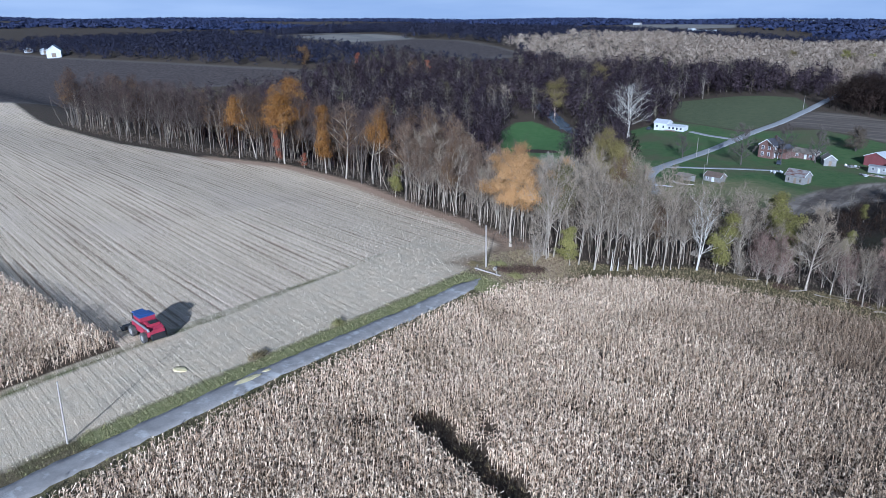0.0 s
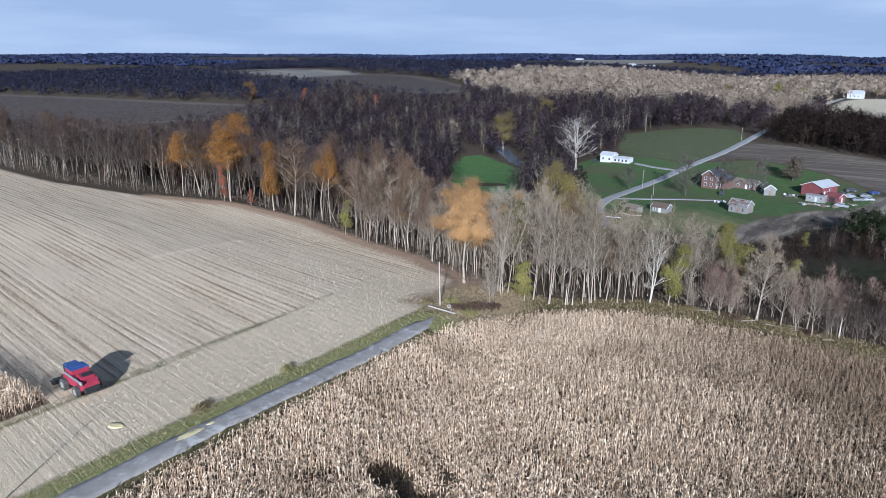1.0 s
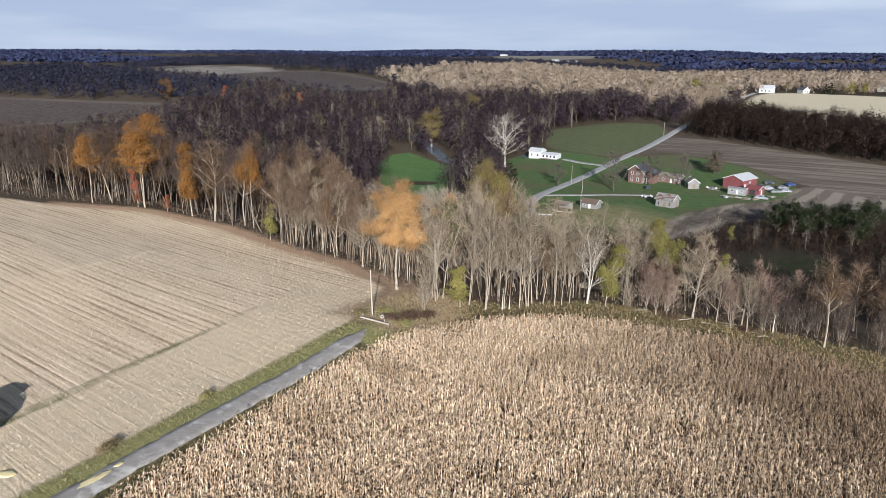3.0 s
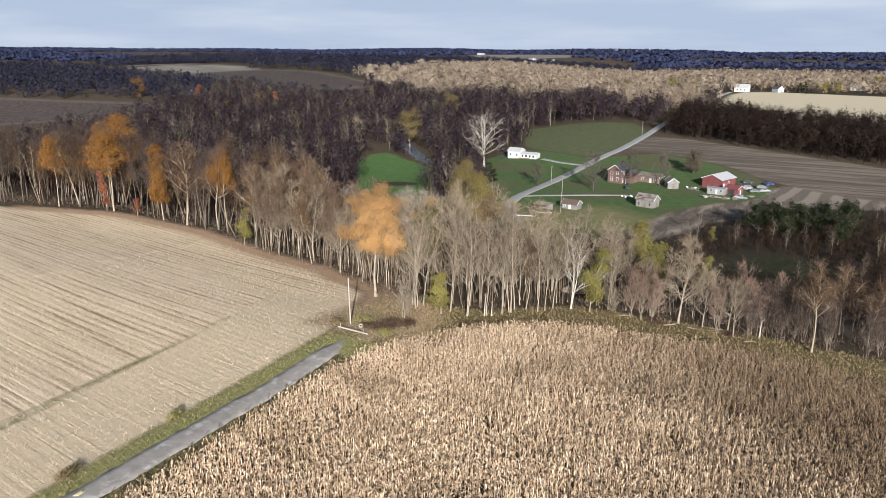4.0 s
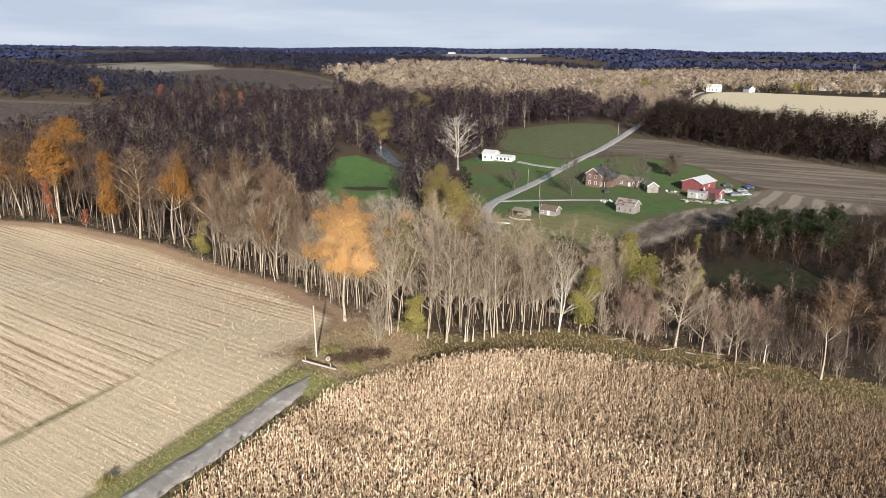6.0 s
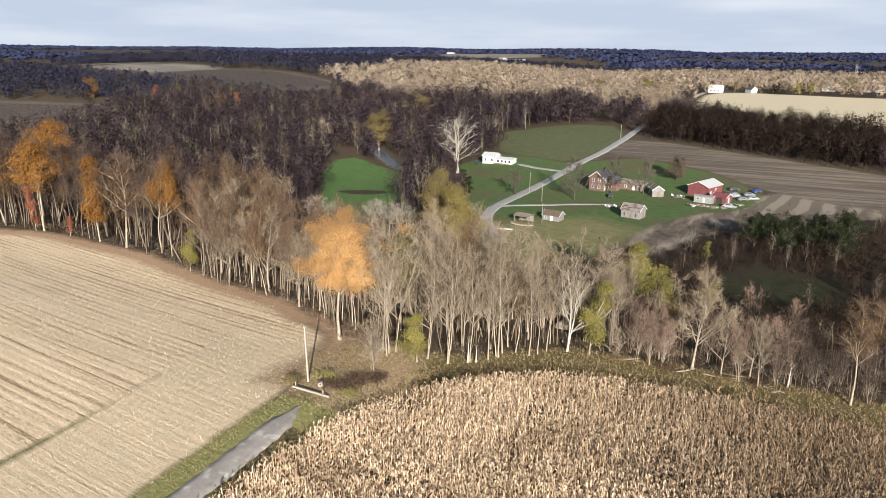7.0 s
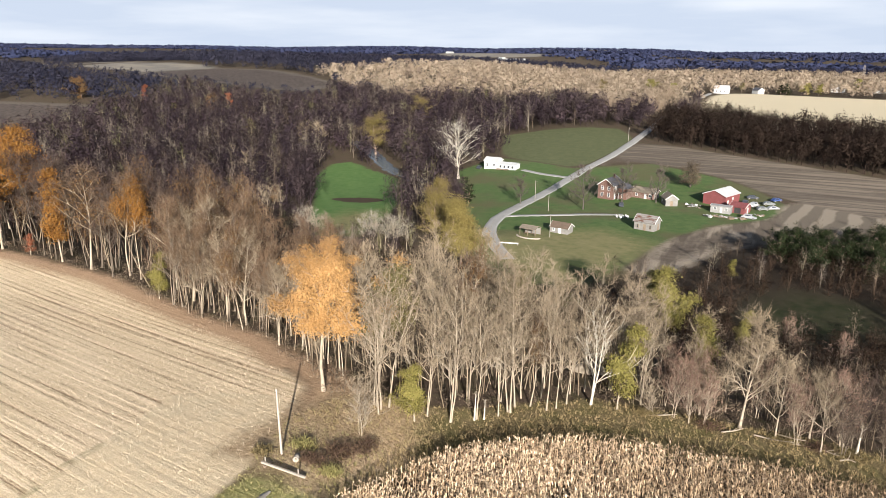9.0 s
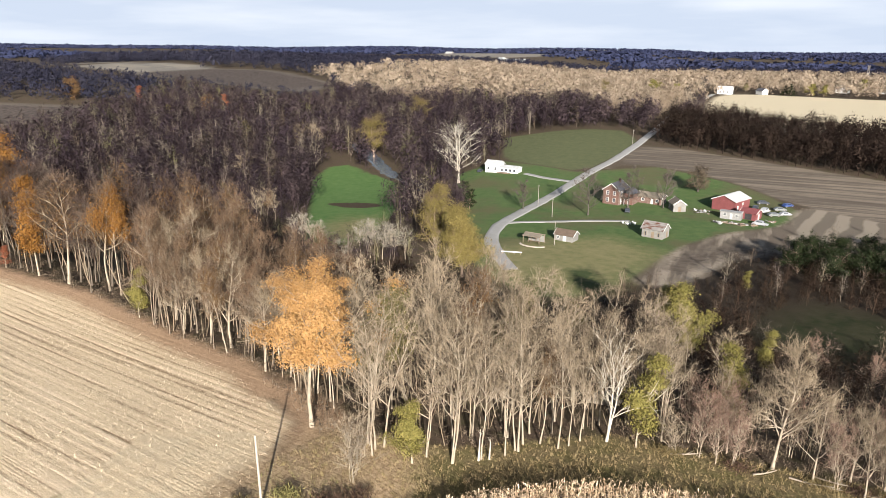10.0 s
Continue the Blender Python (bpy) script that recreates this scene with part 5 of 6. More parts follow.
# paler trees that show singly among the dark woods
x, y, rng = scatter(-420, 60, 190, 620, 12.5, 48)
keep = in_wood(x, y) & ~((x > -118) & (y > 380) & (y < 535)) & (x < 35 + 0.22 * (y - 150)) & (np.hypot(x, y) < 640) & (x > -1.9 * y + 40) & ~golden(x, y)
x, y = x[keep], y[keep]
LONE = [brush_tree(310 + i, 150, 0.17 + 0.04 * (i % 3), 0.010, 0.22, 12, 0.012) for i in range(6)]
stamp("pale_trees", LONE, x, y, rng.uniform(15, 23, len(x)) * np.where(before_field(x, y), 0.4, 1.0) * np.where(signed(BRUSH, x, y) > 0, 0.45, 1.0) * np.where((x > -205) & (x < -95) & (y < 264), 0.55, 1.0), rng.uniform(0, 6.3, len(x)), M_LONE, "paler bare and thin-leaved trees scattered in the woods", "woods")

SHRUB = [brush_tree(320 + i, 110, 0.45, 0.030, 0.0, 14, 0.012) for i in range(6)]
x, y, rng = scatter(-130, 75, 155, 335, 3.4, 44)
keep = in_wood(x, y, 0.5) & (signed(BRUSH, x, y) > 0) & (rng.random(len(x)) < 0.75)
x, y = x[keep], y[keep]
sc = rng.uniform(3.0, 7.5, len(x)) * np.where(x > -45, 0.8, 1.0) * np.where((signed(DIRT, x, y + 22) > -3) | (signed(YARD, x, y + 24) > -3), 0.42, 1.0)
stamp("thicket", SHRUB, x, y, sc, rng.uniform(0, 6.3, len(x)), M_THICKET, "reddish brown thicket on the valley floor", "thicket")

BRUSH_TREE = [brush_tree(420 + i, 150, 0.26 + 0.05 * (i % 3), 0.010, 0.2, 10, 0.011) for i in range(6)]
x, y, rng = scatter(-120, 60, 160, 300, 6.0, 49)
keep = in_wood(x, y, 1.0) & (signed(BRUSH, x, y) > 0)
x, y = x[keep], y[keep]
sc = rng.uniform(4.5, 9.5, len(x)) * np.where((signed(DIRT, x, y + 22) > -3) | (signed(YARD, x, y + 24) > -3), 0.5, 1.0)
stamp("young_trees", BRUSH_TREE, x, y, sc, rng.uniform(0, 6.3, len(x)), M_STAND_BROWN, "bare brown young trees standing in the thicket", "saplings")

FAR = [brush_tree(330 + i, 105, 0.48, 0.026, 0.0, 5, 0, 1.3, 0.8) for i in range(8)]
x, y, rng = scatter(-1150, 520, 330, 1350, 12.5, 42)
keep = in_wood(x, y) & (np.hypot(x, y) >= 640) & (x < 60 + 0.36 * y)
x, y = x[keep], y[keep]
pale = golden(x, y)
sc = rng.uniform(11, 18, len(x)) * np.where(before_field(x, y), 0.42, 1.0)
stamp("woodland", FAR, x[~pale], y[~pale], sc[~pale], rng.uniform(0, 6.3, (~pale).sum()), M_WOOD_HAZE, "bare autumn woodland on the far slopes, tinted blue for haze", "woods")
stamp("woodland", FAR, x[pale], y[pale], sc[pale], rng.uniform(0, 6.3, pale.sum()), M_WOOD_SUNLIT, "autumn woodland on the rise, coloured pale as if sunlit", "woods")

DIST = [brush_tree(350 + i, 30, 1.1, 0.2, 0.0, 5, 0, 4.0, 0.85) for i in range(5)]
x, y, rng = scatter(-4300, 2300, 700, 4600, 47, 43)
r = np.hypot(x, y)
patch = np.sin(x / 340 + 2 * np.sin(y / 500)) + np.sin(y / 210 + 1.5 * np.sin(x / 420))
keep = (r > 1300) & (r < 4650) & (x < 60 + 0.4 * y) & (patch > -0.55) & in_wood(x, y)
x, y = x[keep], y[keep]
stamp("woodland", DIST, x, y, rng.uniform(18, 26, len(x)), rng.uniform(0, 6.3, len(x)), M_WOOD_FAR_HAZE, "dark woodland towards the horizon, tinted blue for haze", "woods", rng.uniform(12, 16, len(x)))


# ---------------------------------------------------------------- crops
def corn_plant(seed):
    rng = np.random.default_rng(seed)
    s = Soup()
    top = np.array([rng.normal(0, 0.06), rng.normal(0, 0.06), 1.0])
    s.tube([(0, 0, 0), top * 0.95], [0.010, 0.005], 3)
    for i in range(4):
        f = 0.30 + 0.185 * i + rng.uniform(-0.05, 0.05)
        a = i * 2.6 + rng.uniform(-0.5, 0.5)
        o = np.array([math.cos(a), math.sin(a), 0])
        side = np.array([-o[1], o[0], 0]) * rng.uniform(0.022, 0.036) + [0, 0, rng.normal(0, 0.008)]
        base, knee, tip = top * f, top * f + o * rng.uniform(0.09, 0.19) + [0, 0, rng.uniform(-0.01, 0.10)], top * f + o * rng.uniform(0.18, 0.36) + [0, 0, rng.uniform(-0.24, 0.05)]
        s.add([base, knee - side, knee + side, tip], [(0, 1, 2), (1, 3, 2)])
    return s.arrays()


def corn(name, poly, along, gap, seed, keep, label):
    x0, y0 = np.min(poly, 0)
    x1, y1 = np.max(poly, 0)
    dx, dy = (0.24 * gap, 0.76 * min(gap, 2)) if along == "x" else (0.76 * min(gap, 2), 0.24 * gap)
    rng = np.random.default_rng(seed)
    gx, gy = np.meshgrid(np.arange(x0, x1, dx), np.arange(y0, y1, dy))
    x, y = gx.ravel() + rng.normal(0, 0.17, gx.size), gy.ravel() + rng.normal(0, 0.12, gx.size)
    a, c = gully_place(x, y)
    ok = keep(x, y) & ~((a > -1.5) & (np.abs(c) < 2.0 + 0.5 * np.sin(a))) & (rng.random(len(x)) > 0.06 + 0.5 * (np.sin(x / 3.7 + np.sin(y / 5)) * np.sin(y / 4.3 + np.sin(x / 7)) > 0.86))
    x, y = x[ok], y[ok]
    ok = signed(poly, x, y) > 0.25
    x, y = x[ok], y[ok]
    tall = 2.25 * rng.normal(1, 0.14, len(x)) * (1 - 0.16 * (np.sin(x / 5.1) * np.sin(y / 6.3 + x / 9) > 0.72))
    # tone: random per plant, plus browning and cloud shade painted in towards the right
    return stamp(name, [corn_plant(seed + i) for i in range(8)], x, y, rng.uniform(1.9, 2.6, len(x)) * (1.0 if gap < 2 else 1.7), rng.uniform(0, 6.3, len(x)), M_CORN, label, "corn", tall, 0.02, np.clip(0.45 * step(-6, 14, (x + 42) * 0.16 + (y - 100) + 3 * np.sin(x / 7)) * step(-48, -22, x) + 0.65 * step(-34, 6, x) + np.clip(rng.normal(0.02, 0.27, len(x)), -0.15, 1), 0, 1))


def seen_right(x, y):
    return (y > 14 + (x + 65) * 0.72) & (x < 26)


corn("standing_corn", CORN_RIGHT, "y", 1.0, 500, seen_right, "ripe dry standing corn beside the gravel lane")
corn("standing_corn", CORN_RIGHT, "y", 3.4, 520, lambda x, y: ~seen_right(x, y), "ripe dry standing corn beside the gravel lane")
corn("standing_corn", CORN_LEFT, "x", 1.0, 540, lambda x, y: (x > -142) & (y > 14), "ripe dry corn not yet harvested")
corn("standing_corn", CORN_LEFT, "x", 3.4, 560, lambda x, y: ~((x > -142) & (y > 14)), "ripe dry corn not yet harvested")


def tuft(seed, blades, lean):
    rng = np.random.default_rng(seed)
    s = Soup()
    a = rng.normal(0, 0.12, (blades, 3)) * [1, 1, 0]
    b = a + rng.normal(0, lean, (blades, 3)) * [1, 1, 0] + np.stack([np.zeros(blades), np.zeros(blades), rng.uniform(0.4, 1.0, blades)], 1)
    s.slivers(a, b, 0.06, rng)
    return s.arrays()


# cut stalks and husks on the harvested ground
STALKS = [tuft(600 + i, 3, 0.5) for i in range(6)]
rng = np.random.default_rng(61)
gx, gy = np.meshgrid(np.arange(-138, -70, 0.42), np.arange(6, 150, 0.76))
x, y = gx.ravel() + rng.normal(0, 0.2, gx.size), gy.ravel() + rng.normal(0, 0.06, gx.size) - 0.18 * (gx.ravel() + 80)
head = signed(HEADLAND, x, y) > 0
x, y = x + head * rng.normal(0, 0.5, len(x)), y + head * rng.normal(0, 0.5, len(x))
ok = (signed(STUBBLE, x, y) > 0.5) & (signed(CORN_LEFT, x, y) < -0.3) & (rng.random(len(x)) < np.where(x > -110, 0.75, 0.5))
x, y = x[ok], y[ok]
stamp("corn_stubble", STALKS, x, y, rng.uniform(0.25, 0.55, len(x)), rng.uniform(0, 6.3, len(x)), M_STUB, "pale cut corn stalks in rows", "stubble", sink=0.02)

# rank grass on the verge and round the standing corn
GRASS = [tuft(620 + i, 7, 0.3) for i in range(6)]
rng = np.random.default_rng(62)
x, y = rng.uniform(-80, 30, 64000), rng.uniform(10, 142, 64000)
lane_gap = np.abs(x - np.interp(y, [p[1] for p in LANE], [p[0] for p in LANE])) > 1.65
ok = (signed(VERGE, x, y) > -0.3) & (signed(CORN_RIGHT, x, y) < 0.2) & (lane_gap | (y > 94)) & (y > 14 + (x + 75) * 0.9)
a, c = gully_place(x, y)
ok |= (a > -2) & (np.abs(c) < 2.2) & (y > 36)
x, y, a, c = x[ok], y[ok], a[ok], c[ok]
by_corn = np.exp(-((signed(CORN_RIGHT, x, y) + 2.5) / 2.5) ** 2) * (y > 95)
size = rng.uniform(0.25, 0.75, len(x)) * (1 + 0.35 * by_corn)
ring = (y > 112) | (x > -60) | (a > -2) & (np.abs(c) < 2.2) & (x > -61)
stamp("dry_grass", GRASS, x[ring], y[ring], size[ring], rng.uniform(0, 6.3, ring.sum()), M_WEED, "rank brown and olive grass along the wood edge", "grass", sink=0.02)
stamp("lane_grass", GRASS, x[~ring], y[~ring], size[~ring] * 0.7, rng.uniform(0, 6.3, (~ring).sum()), M_LANE_GRASS, "yellow green grass along the gravel lane", "grass", sink=0.02)


# ---------------------------------------------------------------- paints and finishes
def ribbed(name, a, b, period, axis="X", rough=0.5, metal=0.3, stain=None):
    """Ribbed sheet metal or boards, streaked by weather."""
    g = Graph(name)
    v = g.coords()
    w = g.wave(0.5 / period, v, 0.3, axis)
    c = g.mix(g.span(g.noise(0.8, v, 5), 0.35, 0.7), a, b)
    if stain:
        c = g.mix(g.span(g.noise(0.9, g.coords((1.6, 0.35, 0.35)), 4), 0.48, 0.60), c, stain)
    g.bump(w, 0.5, 0.04)
    return g.done(c, rough, metal)


def brickwork(name):
    g = Graph(name)
    t = g.n.new("ShaderNodeTexBrick")
    t.inputs["Scale"].default_value = 1.0
    t.inputs["Brick Width"].default_value, t.inputs["Row Height"].default_value, t.inputs["Mortar Size"].default_value = 0.22, 0.075, 0.01
    t.inputs["Color1"].default_value, t.inputs["Color2"].default_value, t.inputs["Mortar"].default_value = (0.125, 0.066, 0.052, 1), (0.095, 0.052, 0.042, 1), (0.22, 0.19, 0.165, 1)
    g.l.new(g.coords(), t.inputs["Vector"])
    return g.done(g.mix(g.span(g.noise(0.7), 0.4, 0.7, 0, 0.4), t.outputs["Color"], (0.14, 0.07, 0.052)), 0.9)


M_BRICK = brickwork("red brick")
M_WHITE = varied("white siding", (0.546, 0.546, 0.537), (0.458, 0.458, 0.449), 0.8, 0.6)
M_WHITE_ROOF = ribbed("white metal roof", (0.492, 0.492, 0.492), (0.410, 0.410, 0.410), 0.4, "X", 0.45, 0.1)
M_SHINGLE = varied("dark shingles", (0.090, 0.090, 0.104), (0.059, 0.059, 0.068), 1.2, 0.9)
M_BROWN_ROOF = varied("brown shingles", (0.136, 0.096, 0.072), (0.088, 0.064, 0.048), 1.0, 0.9)
M_TAN_ROOF = ribbed("tan metal roof", (0.224, 0.188, 0.144), (0.168, 0.140, 0.108), 0.4, "X", 0.6, 0.1)
M_RUST_ROOF = ribbed("rusty striped roof", (0.288, 0.270, 0.252), (0.230, 0.209, 0.194), 0.5, "Y", 0.6, 0.3, stain=(0.122, 0.050, 0.032))
M_RED_SHEET = ribbed("red sheet metal", (0.196, 0.064, 0.064), (0.153, 0.051, 0.051), 0.3, "X", 0.5, 0.1)
M_GREY_BOARD = ribbed("weathered grey boards", (0.216, 0.205, 0.191), (0.144, 0.137, 0.126), 0.25, "X", 0.85, 0.0)
M_TIMBER = varied("old timber", (0.24, 0.18, 0.13), (0.15, 0.115, 0.085), 1.0, 0.9, bump=0.3)
M_GLASS = varied("dark window glass", (0.03, 0.035, 0.045), (0.05, 0.055, 0.065), 0.5, 0.08, spec=0.6)
M_TRIM = varied("white trim", (0.600, 0.593, 0.578), (0.540, 0.532, 0.517), 2.0, 0.5)
M_POLE = varied("weathered pole", (0.410, 0.361, 0.303), (0.295, 0.254, 0.213), 0.8, 0.85, bump=0.2)
M_POLE_GREY = varied("grey pole", (0.30, 0.27, 0.235), (0.22, 0.195, 0.17), 0.8, 0.85, bump=0.2)
M_RED_PAINT = varied("red machine paint", (0.36, 0.035, 0.065), (0.25, 0.03, 0.048), 1.5, 0.5, spec=0.4)
M_BLACK = varied("black machine parts", (0.025, 0.025, 0.027), (0.045, 0.043, 0.04), 2.0, 0.6)
M_TYRE = varied("dusty tyre", (0.10, 0.09, 0.08), (0.05, 0.047, 0.043), 1.5, 0.9)
M_RIM = varied("dusty pale rim", (0.34, 0.31, 0.28), (0.24, 0.22, 0.20), 1.5, 0.6)
M_TARP = varied("blue tarpaulin", (0.04, 0.075, 0.22), (0.06, 0.11, 0.29), 1.2, 0.45)
M_GREY_METAL = varied("grey metal", (0.42, 0.41, 0.40), (0.30, 0.29, 0.285), 1.5, 0.45, 0.5)
M_KERNEL = varied("yellow corn kernels", (0.78, 0.66, 0.36), (0.68, 0.55, 0.27), 3.0, 0.75, bump=0.4)
M_SCRAP = varied("mixed scrap", (0.240, 0.234, 0.222), (0.108, 0.084, 0.066), 1.2, 0.8, stain=(0.180, 0.096, 0.060))
M_CAR_WHITE = varied("white car paint", (0.336, 0.344, 0.360), (0.272, 0.280, 0.296), 1.0, 0.3, spec=0.5)
M_CAR_DARK = varied("dark car paint", (0.05, 0.055, 0.07), (0.035, 0.04, 0.05), 1.0, 0.3, spec=0.5)
M_CAR_BLUE = varied("blue car paint", (0.04, 0.07, 0.20), (0.03, 0.05, 0.15), 1.0, 0.3, spec=0.5)
M_CAR_SILVER = varied("silver car paint", (0.240, 0.252, 0.252), (0.192, 0.204, 0.204), 1.0, 0.3, 0.3)


# ---------------------------------------------------------------- machines in the field
def wheel(parent, x, y, r, w):
    """A lugged tyre with a dished rim."""
    bm = bmesh.new()
    turn = pose(0, 0, 0, 90, 0, 0)
    cyl(bm, r * 0.97, r * 0.97, w * 0.7, turn, 24)
    cyl(bm, r * 0.90, r * 0.90, w, turn, 24)
    for i in range(16):
        for s in (-1, 1):
            a = (i + (0.5 if s > 0 else 0)) * 22.5
            box(bm, (0.09, w * 0.5, 0.10), pose(0, 0, 0, 0, a, 0) @ pose(0, s * w * 0.24, r * 0.96, 0, 0, s * 25))
    tyre = part("wheel", bm, M_TYRE, parent)
    tyre.location = (x, y, r)
    bm = bmesh.new()
    for s in (-1, 1):
        cyl(bm, r * 0.55, r * 0.5, 0.05, pose(0, s * (w / 2 + 0.005), 0, 90, 0, 0), 20)
        cyl(bm, r * 0.2, r * 0.16, 0.14, pose(0, s * (w / 2 + 0.03), 0, 90, 0, 0), 14)
    part("rim", bm, M_RIM, tyre, "dusty pale steel rim")


def combine(x, y, turn):
    """Heads along local -x, its left side towards local -y."""
    c = thing("combine_harvester", x, y, turn, "red combine harvester with a blue cover on its grain tank", "combine")
    body = prism([(-3.0, 1.15), (3.0, 1.05), (3.75, 1.7), (3.7, 2.35), (2.9, 2.75), (1.4, 3.05), (-1.2, 3.1), (-2.3, 2.9), (-3.0, 2.3)], 2.7)
    bmesh.ops.bevel(body, geom=list(body.edges), offset=0.08, segments=2, affect="EDGES")
    b = part("body", body, M_RED_PAINT, c)
    part("side_panel", boxes(((2.6, 0.05, 0.9), (0.2, -1.38, 2.1)), ((1.4, 0.05, 0.7), (2.3, -1.38, 1.9)), bevel=0.02), M_RED_PAINT, b)
    part("grille", boxes(*[((0.9, 0.04, 0.05), (2.35, -1.41, 1.62 + i * 0.13)) for i in range(5)]), M_BLACK, b, "dark slatted grille")
    # thin black plate on the hood imitates the shade of a recess
    part("hood_plate", boxes(((1.1, 1.5, 0.06), (2.2, 0.1, 3.33), (0, 8, 0)), bevel=0.02), M_BLACK, b, "black plate for a shaded recess behind the grain tank")
    part("side_stripe", boxes(((3.9, 0.03, 0.16), (0.9, -1.42, 2.62), (0, 4, 0))), M_BLACK, b, "black stripe along the side panel")
    part("grain_tank", boxes(((2.3, 2.75, 0.75), (-0.6, 0, 3.45)), bevel=0.06), M_RED_PAINT, c)
    part("tank_cover", boxes(((2.4, 2.85, 0.16), (-0.6, 0, 3.9)), ((1.5, 1.9, 0.12), (-0.6, 0, 4.02)), bevel=0.05), M_TARP, c, "blue tarpaulin cover")
    part("engine_hood", boxes(((1.7, 2.2, 0.5), (1.9, 0.05, 3.05), (0, 8, 0)), bevel=0.1), M_RED_PAINT, c)
    part("air_screen", boxes(((0.7, 0.05, 0.6), (2.0, -1.37, 2.85)), bevel=0.01), M_BLACK, c, "dark rotary air screen")
    cab = part("cab", boxes(((1.6, 1.9, 1.7), (-2.7, 0, 2.95)), bevel=0.1), M_GLASS, c, "glass operator cab")
    part("cab_roof", boxes(((1.5, 2.0, 0.2), (-2.5, 0, 3.85)), bevel=0.06), M_TARP, cab, "dark blue cab roof")
    bm = bmesh.new()
    cyl(bm, 0.19, 0.19, 5.4, pose(1.2, -1.62, 3.0, 0, 94, 0), 12)
    cyl(bm, 0.24, 0.2, 0.5, pose(3.9, -1.62, 2.75, 0, 130, 0), 12)
    part("unloading_auger", bm, M_GREY_METAL, c, "grey unloading auger folded along the side")
    part("straw_chopper", boxes(((0.7, 2.3, 0.8), (3.75, 0, 1.35), (0, 20, 0)), ((0.3, 2.6, 0.1), (4.15, 0, 0.95), (0, 30, 0)), bevel=0.05), M_BLACK, c)
    part("rear_panel", boxes(((0.06, 2.2, 0.75), (3.74, 0, 2.15), (0, 6, 0)), bevel=0.02), M_RED_PAINT, c)
    for s in (-1, 1):
        part("tail_lamp", boxes(((0.06, 0.25, 0.14), (3.80, s * 0.95, 2.45)), bevel=0.01), M_RED_SHEET, c, "small red tail lamp")
    part("axle", boxes(((0.35, 2.9, 0.35), (-2.0, 0, 0.95)), ((0.25, 2.6, 0.25), (2.1, 0, 0.75)), bevel=0.04), M_BLACK, c)
    for s in (-1, 1):
        wheel(c, -2.0, s * 1.72, 0.98, 0.72)
        wheel(c, 2.0, s * 1.7, 0.90, 0.62)
    part("ladder", boxes(((0.05, 0.05, 1.9), (-3.1, -1.5, 1.6)), ((0.05, 0.05, 1.9), (-2.7, -1.5, 1.6)), *[((0.4, 0.18, 0.04), (-2.9, -1.5, 0.8 + i * 0.35)) for i in range(5)]), M_BLACK, c)
    part("feeder_house", boxes(((1.7, 1.3, 0.8), (-3.7, 0, 1.2), (0, -18, 0)), bevel=0.05), M_BLACK, c)
    head = part("corn_head", boxes(((0.9, 4.4, 0.8), (-4.7, 0, 0.75)), bevel=0.06), M_BLACK, c)
    for i in range(7):
        bm = bmesh.new()
        cyl(bm, 0.32, 0.03, 1.5, pose(-5.75, -2.1 + i * 0.7, 0.42, 0, -84, 0), 8)
        part("snout", bm, M_BLACK, head)
    c.scale = (0.82, 0.82, 0.82)
    return c


combine(-87.8, 46.6, -5)


def heap(name, x, y, turn, sx, sy, h, mat, label, category, seed, lift=0.0):
    bm = bmesh.new()
    bmesh.ops.create_icosphere(bm, subdivisions=3, radius=1.0)
    for v in bm.verts:
        n = noise.noise(v.co * 2.1 + Vector((seed, 0, 0)))
        v.co = Vector((v.co.x * sx * (1 + 0.35 * n), v.co.y * sy * (1 + 0.35 * n), max(-0.15, v.co.z) * h * (1 + 0.5 * n)))
    root = part(name, bm, mat, None, "", True)
    root.matrix_basis = pose(x, y, float(ground_z(np.float64(x), np.float64(y))) + lift, 0, 0, turn)
    return tagged(root, label, category)


heap("corn_spill", -66.5, 46.8, 88, 2.3, 0.6, 0.08, M_KERNEL, "long yellow spill of shelled corn beside the lane", "corn spill", 1, 0.05)
heap("corn_spill", -66.6, 50.2, 88, 0.6, 0.3, 0.05, M_KERNEL, "small yellow spill of shelled corn on the lane", "corn spill", 2, 0.08)
heap("corn_spill", -75.4, 43.5, 20, 1.0, 0.7, 0.14, M_KERNEL, "small pale heap of shelled corn on the stubble", "corn spill", 3)


def utility_pole(x, y, h, label, r=0.13, arm=True, lean=(0, 0), wood=None):
    p = thing("utility_pole", x, y, 0, label, "utility pole")
    bm = bmesh.new()
    cyl(bm, r, r * 0.65, h + 0.6, pose(0, 0, h / 2 - 0.3), 10)
    post = part("post", bm, wood or M_POLE, p)
    post.rotation_euler = (radians(lean[0]), radians(lean[1]), 0)
    if arm:
        part("bracket", boxes(((0.5, 0.08, 0.08), (0.12, 0, h - 0.5)), bevel=0.01), M_TIMBER, p)
        bm = bmesh.new()
        cyl(bm, 0.05, 0.03, 0.18, pose(0.3, 0, h - 0.37), 8)
        part("insulator", bm, M_WHITE, p, "white insulator")
    return p


utility_pole(-69.5, 104, 8.2, "pale bare utility pole at the end of the lane", 0.15, False, (0.5, -1))
utility_pole(-70, 26.8, 7.4, "thin pale utility pole beside the lane", 0.11, False, (0, 2))
utility_pole(-89.9, 299, 7.0, "pale utility pole on the lawn", 0.12, wood=M_POLE_GREY)
utility_pole(-99, 312.6, 8.6, "pale utility pole beside the road", 0.12, wood=M_POLE_GREY)
utility_pole(-145.8, 291.7, 11.0, "grey utility pole on the green field edge", 0.14, wood=M_POLE_GREY)
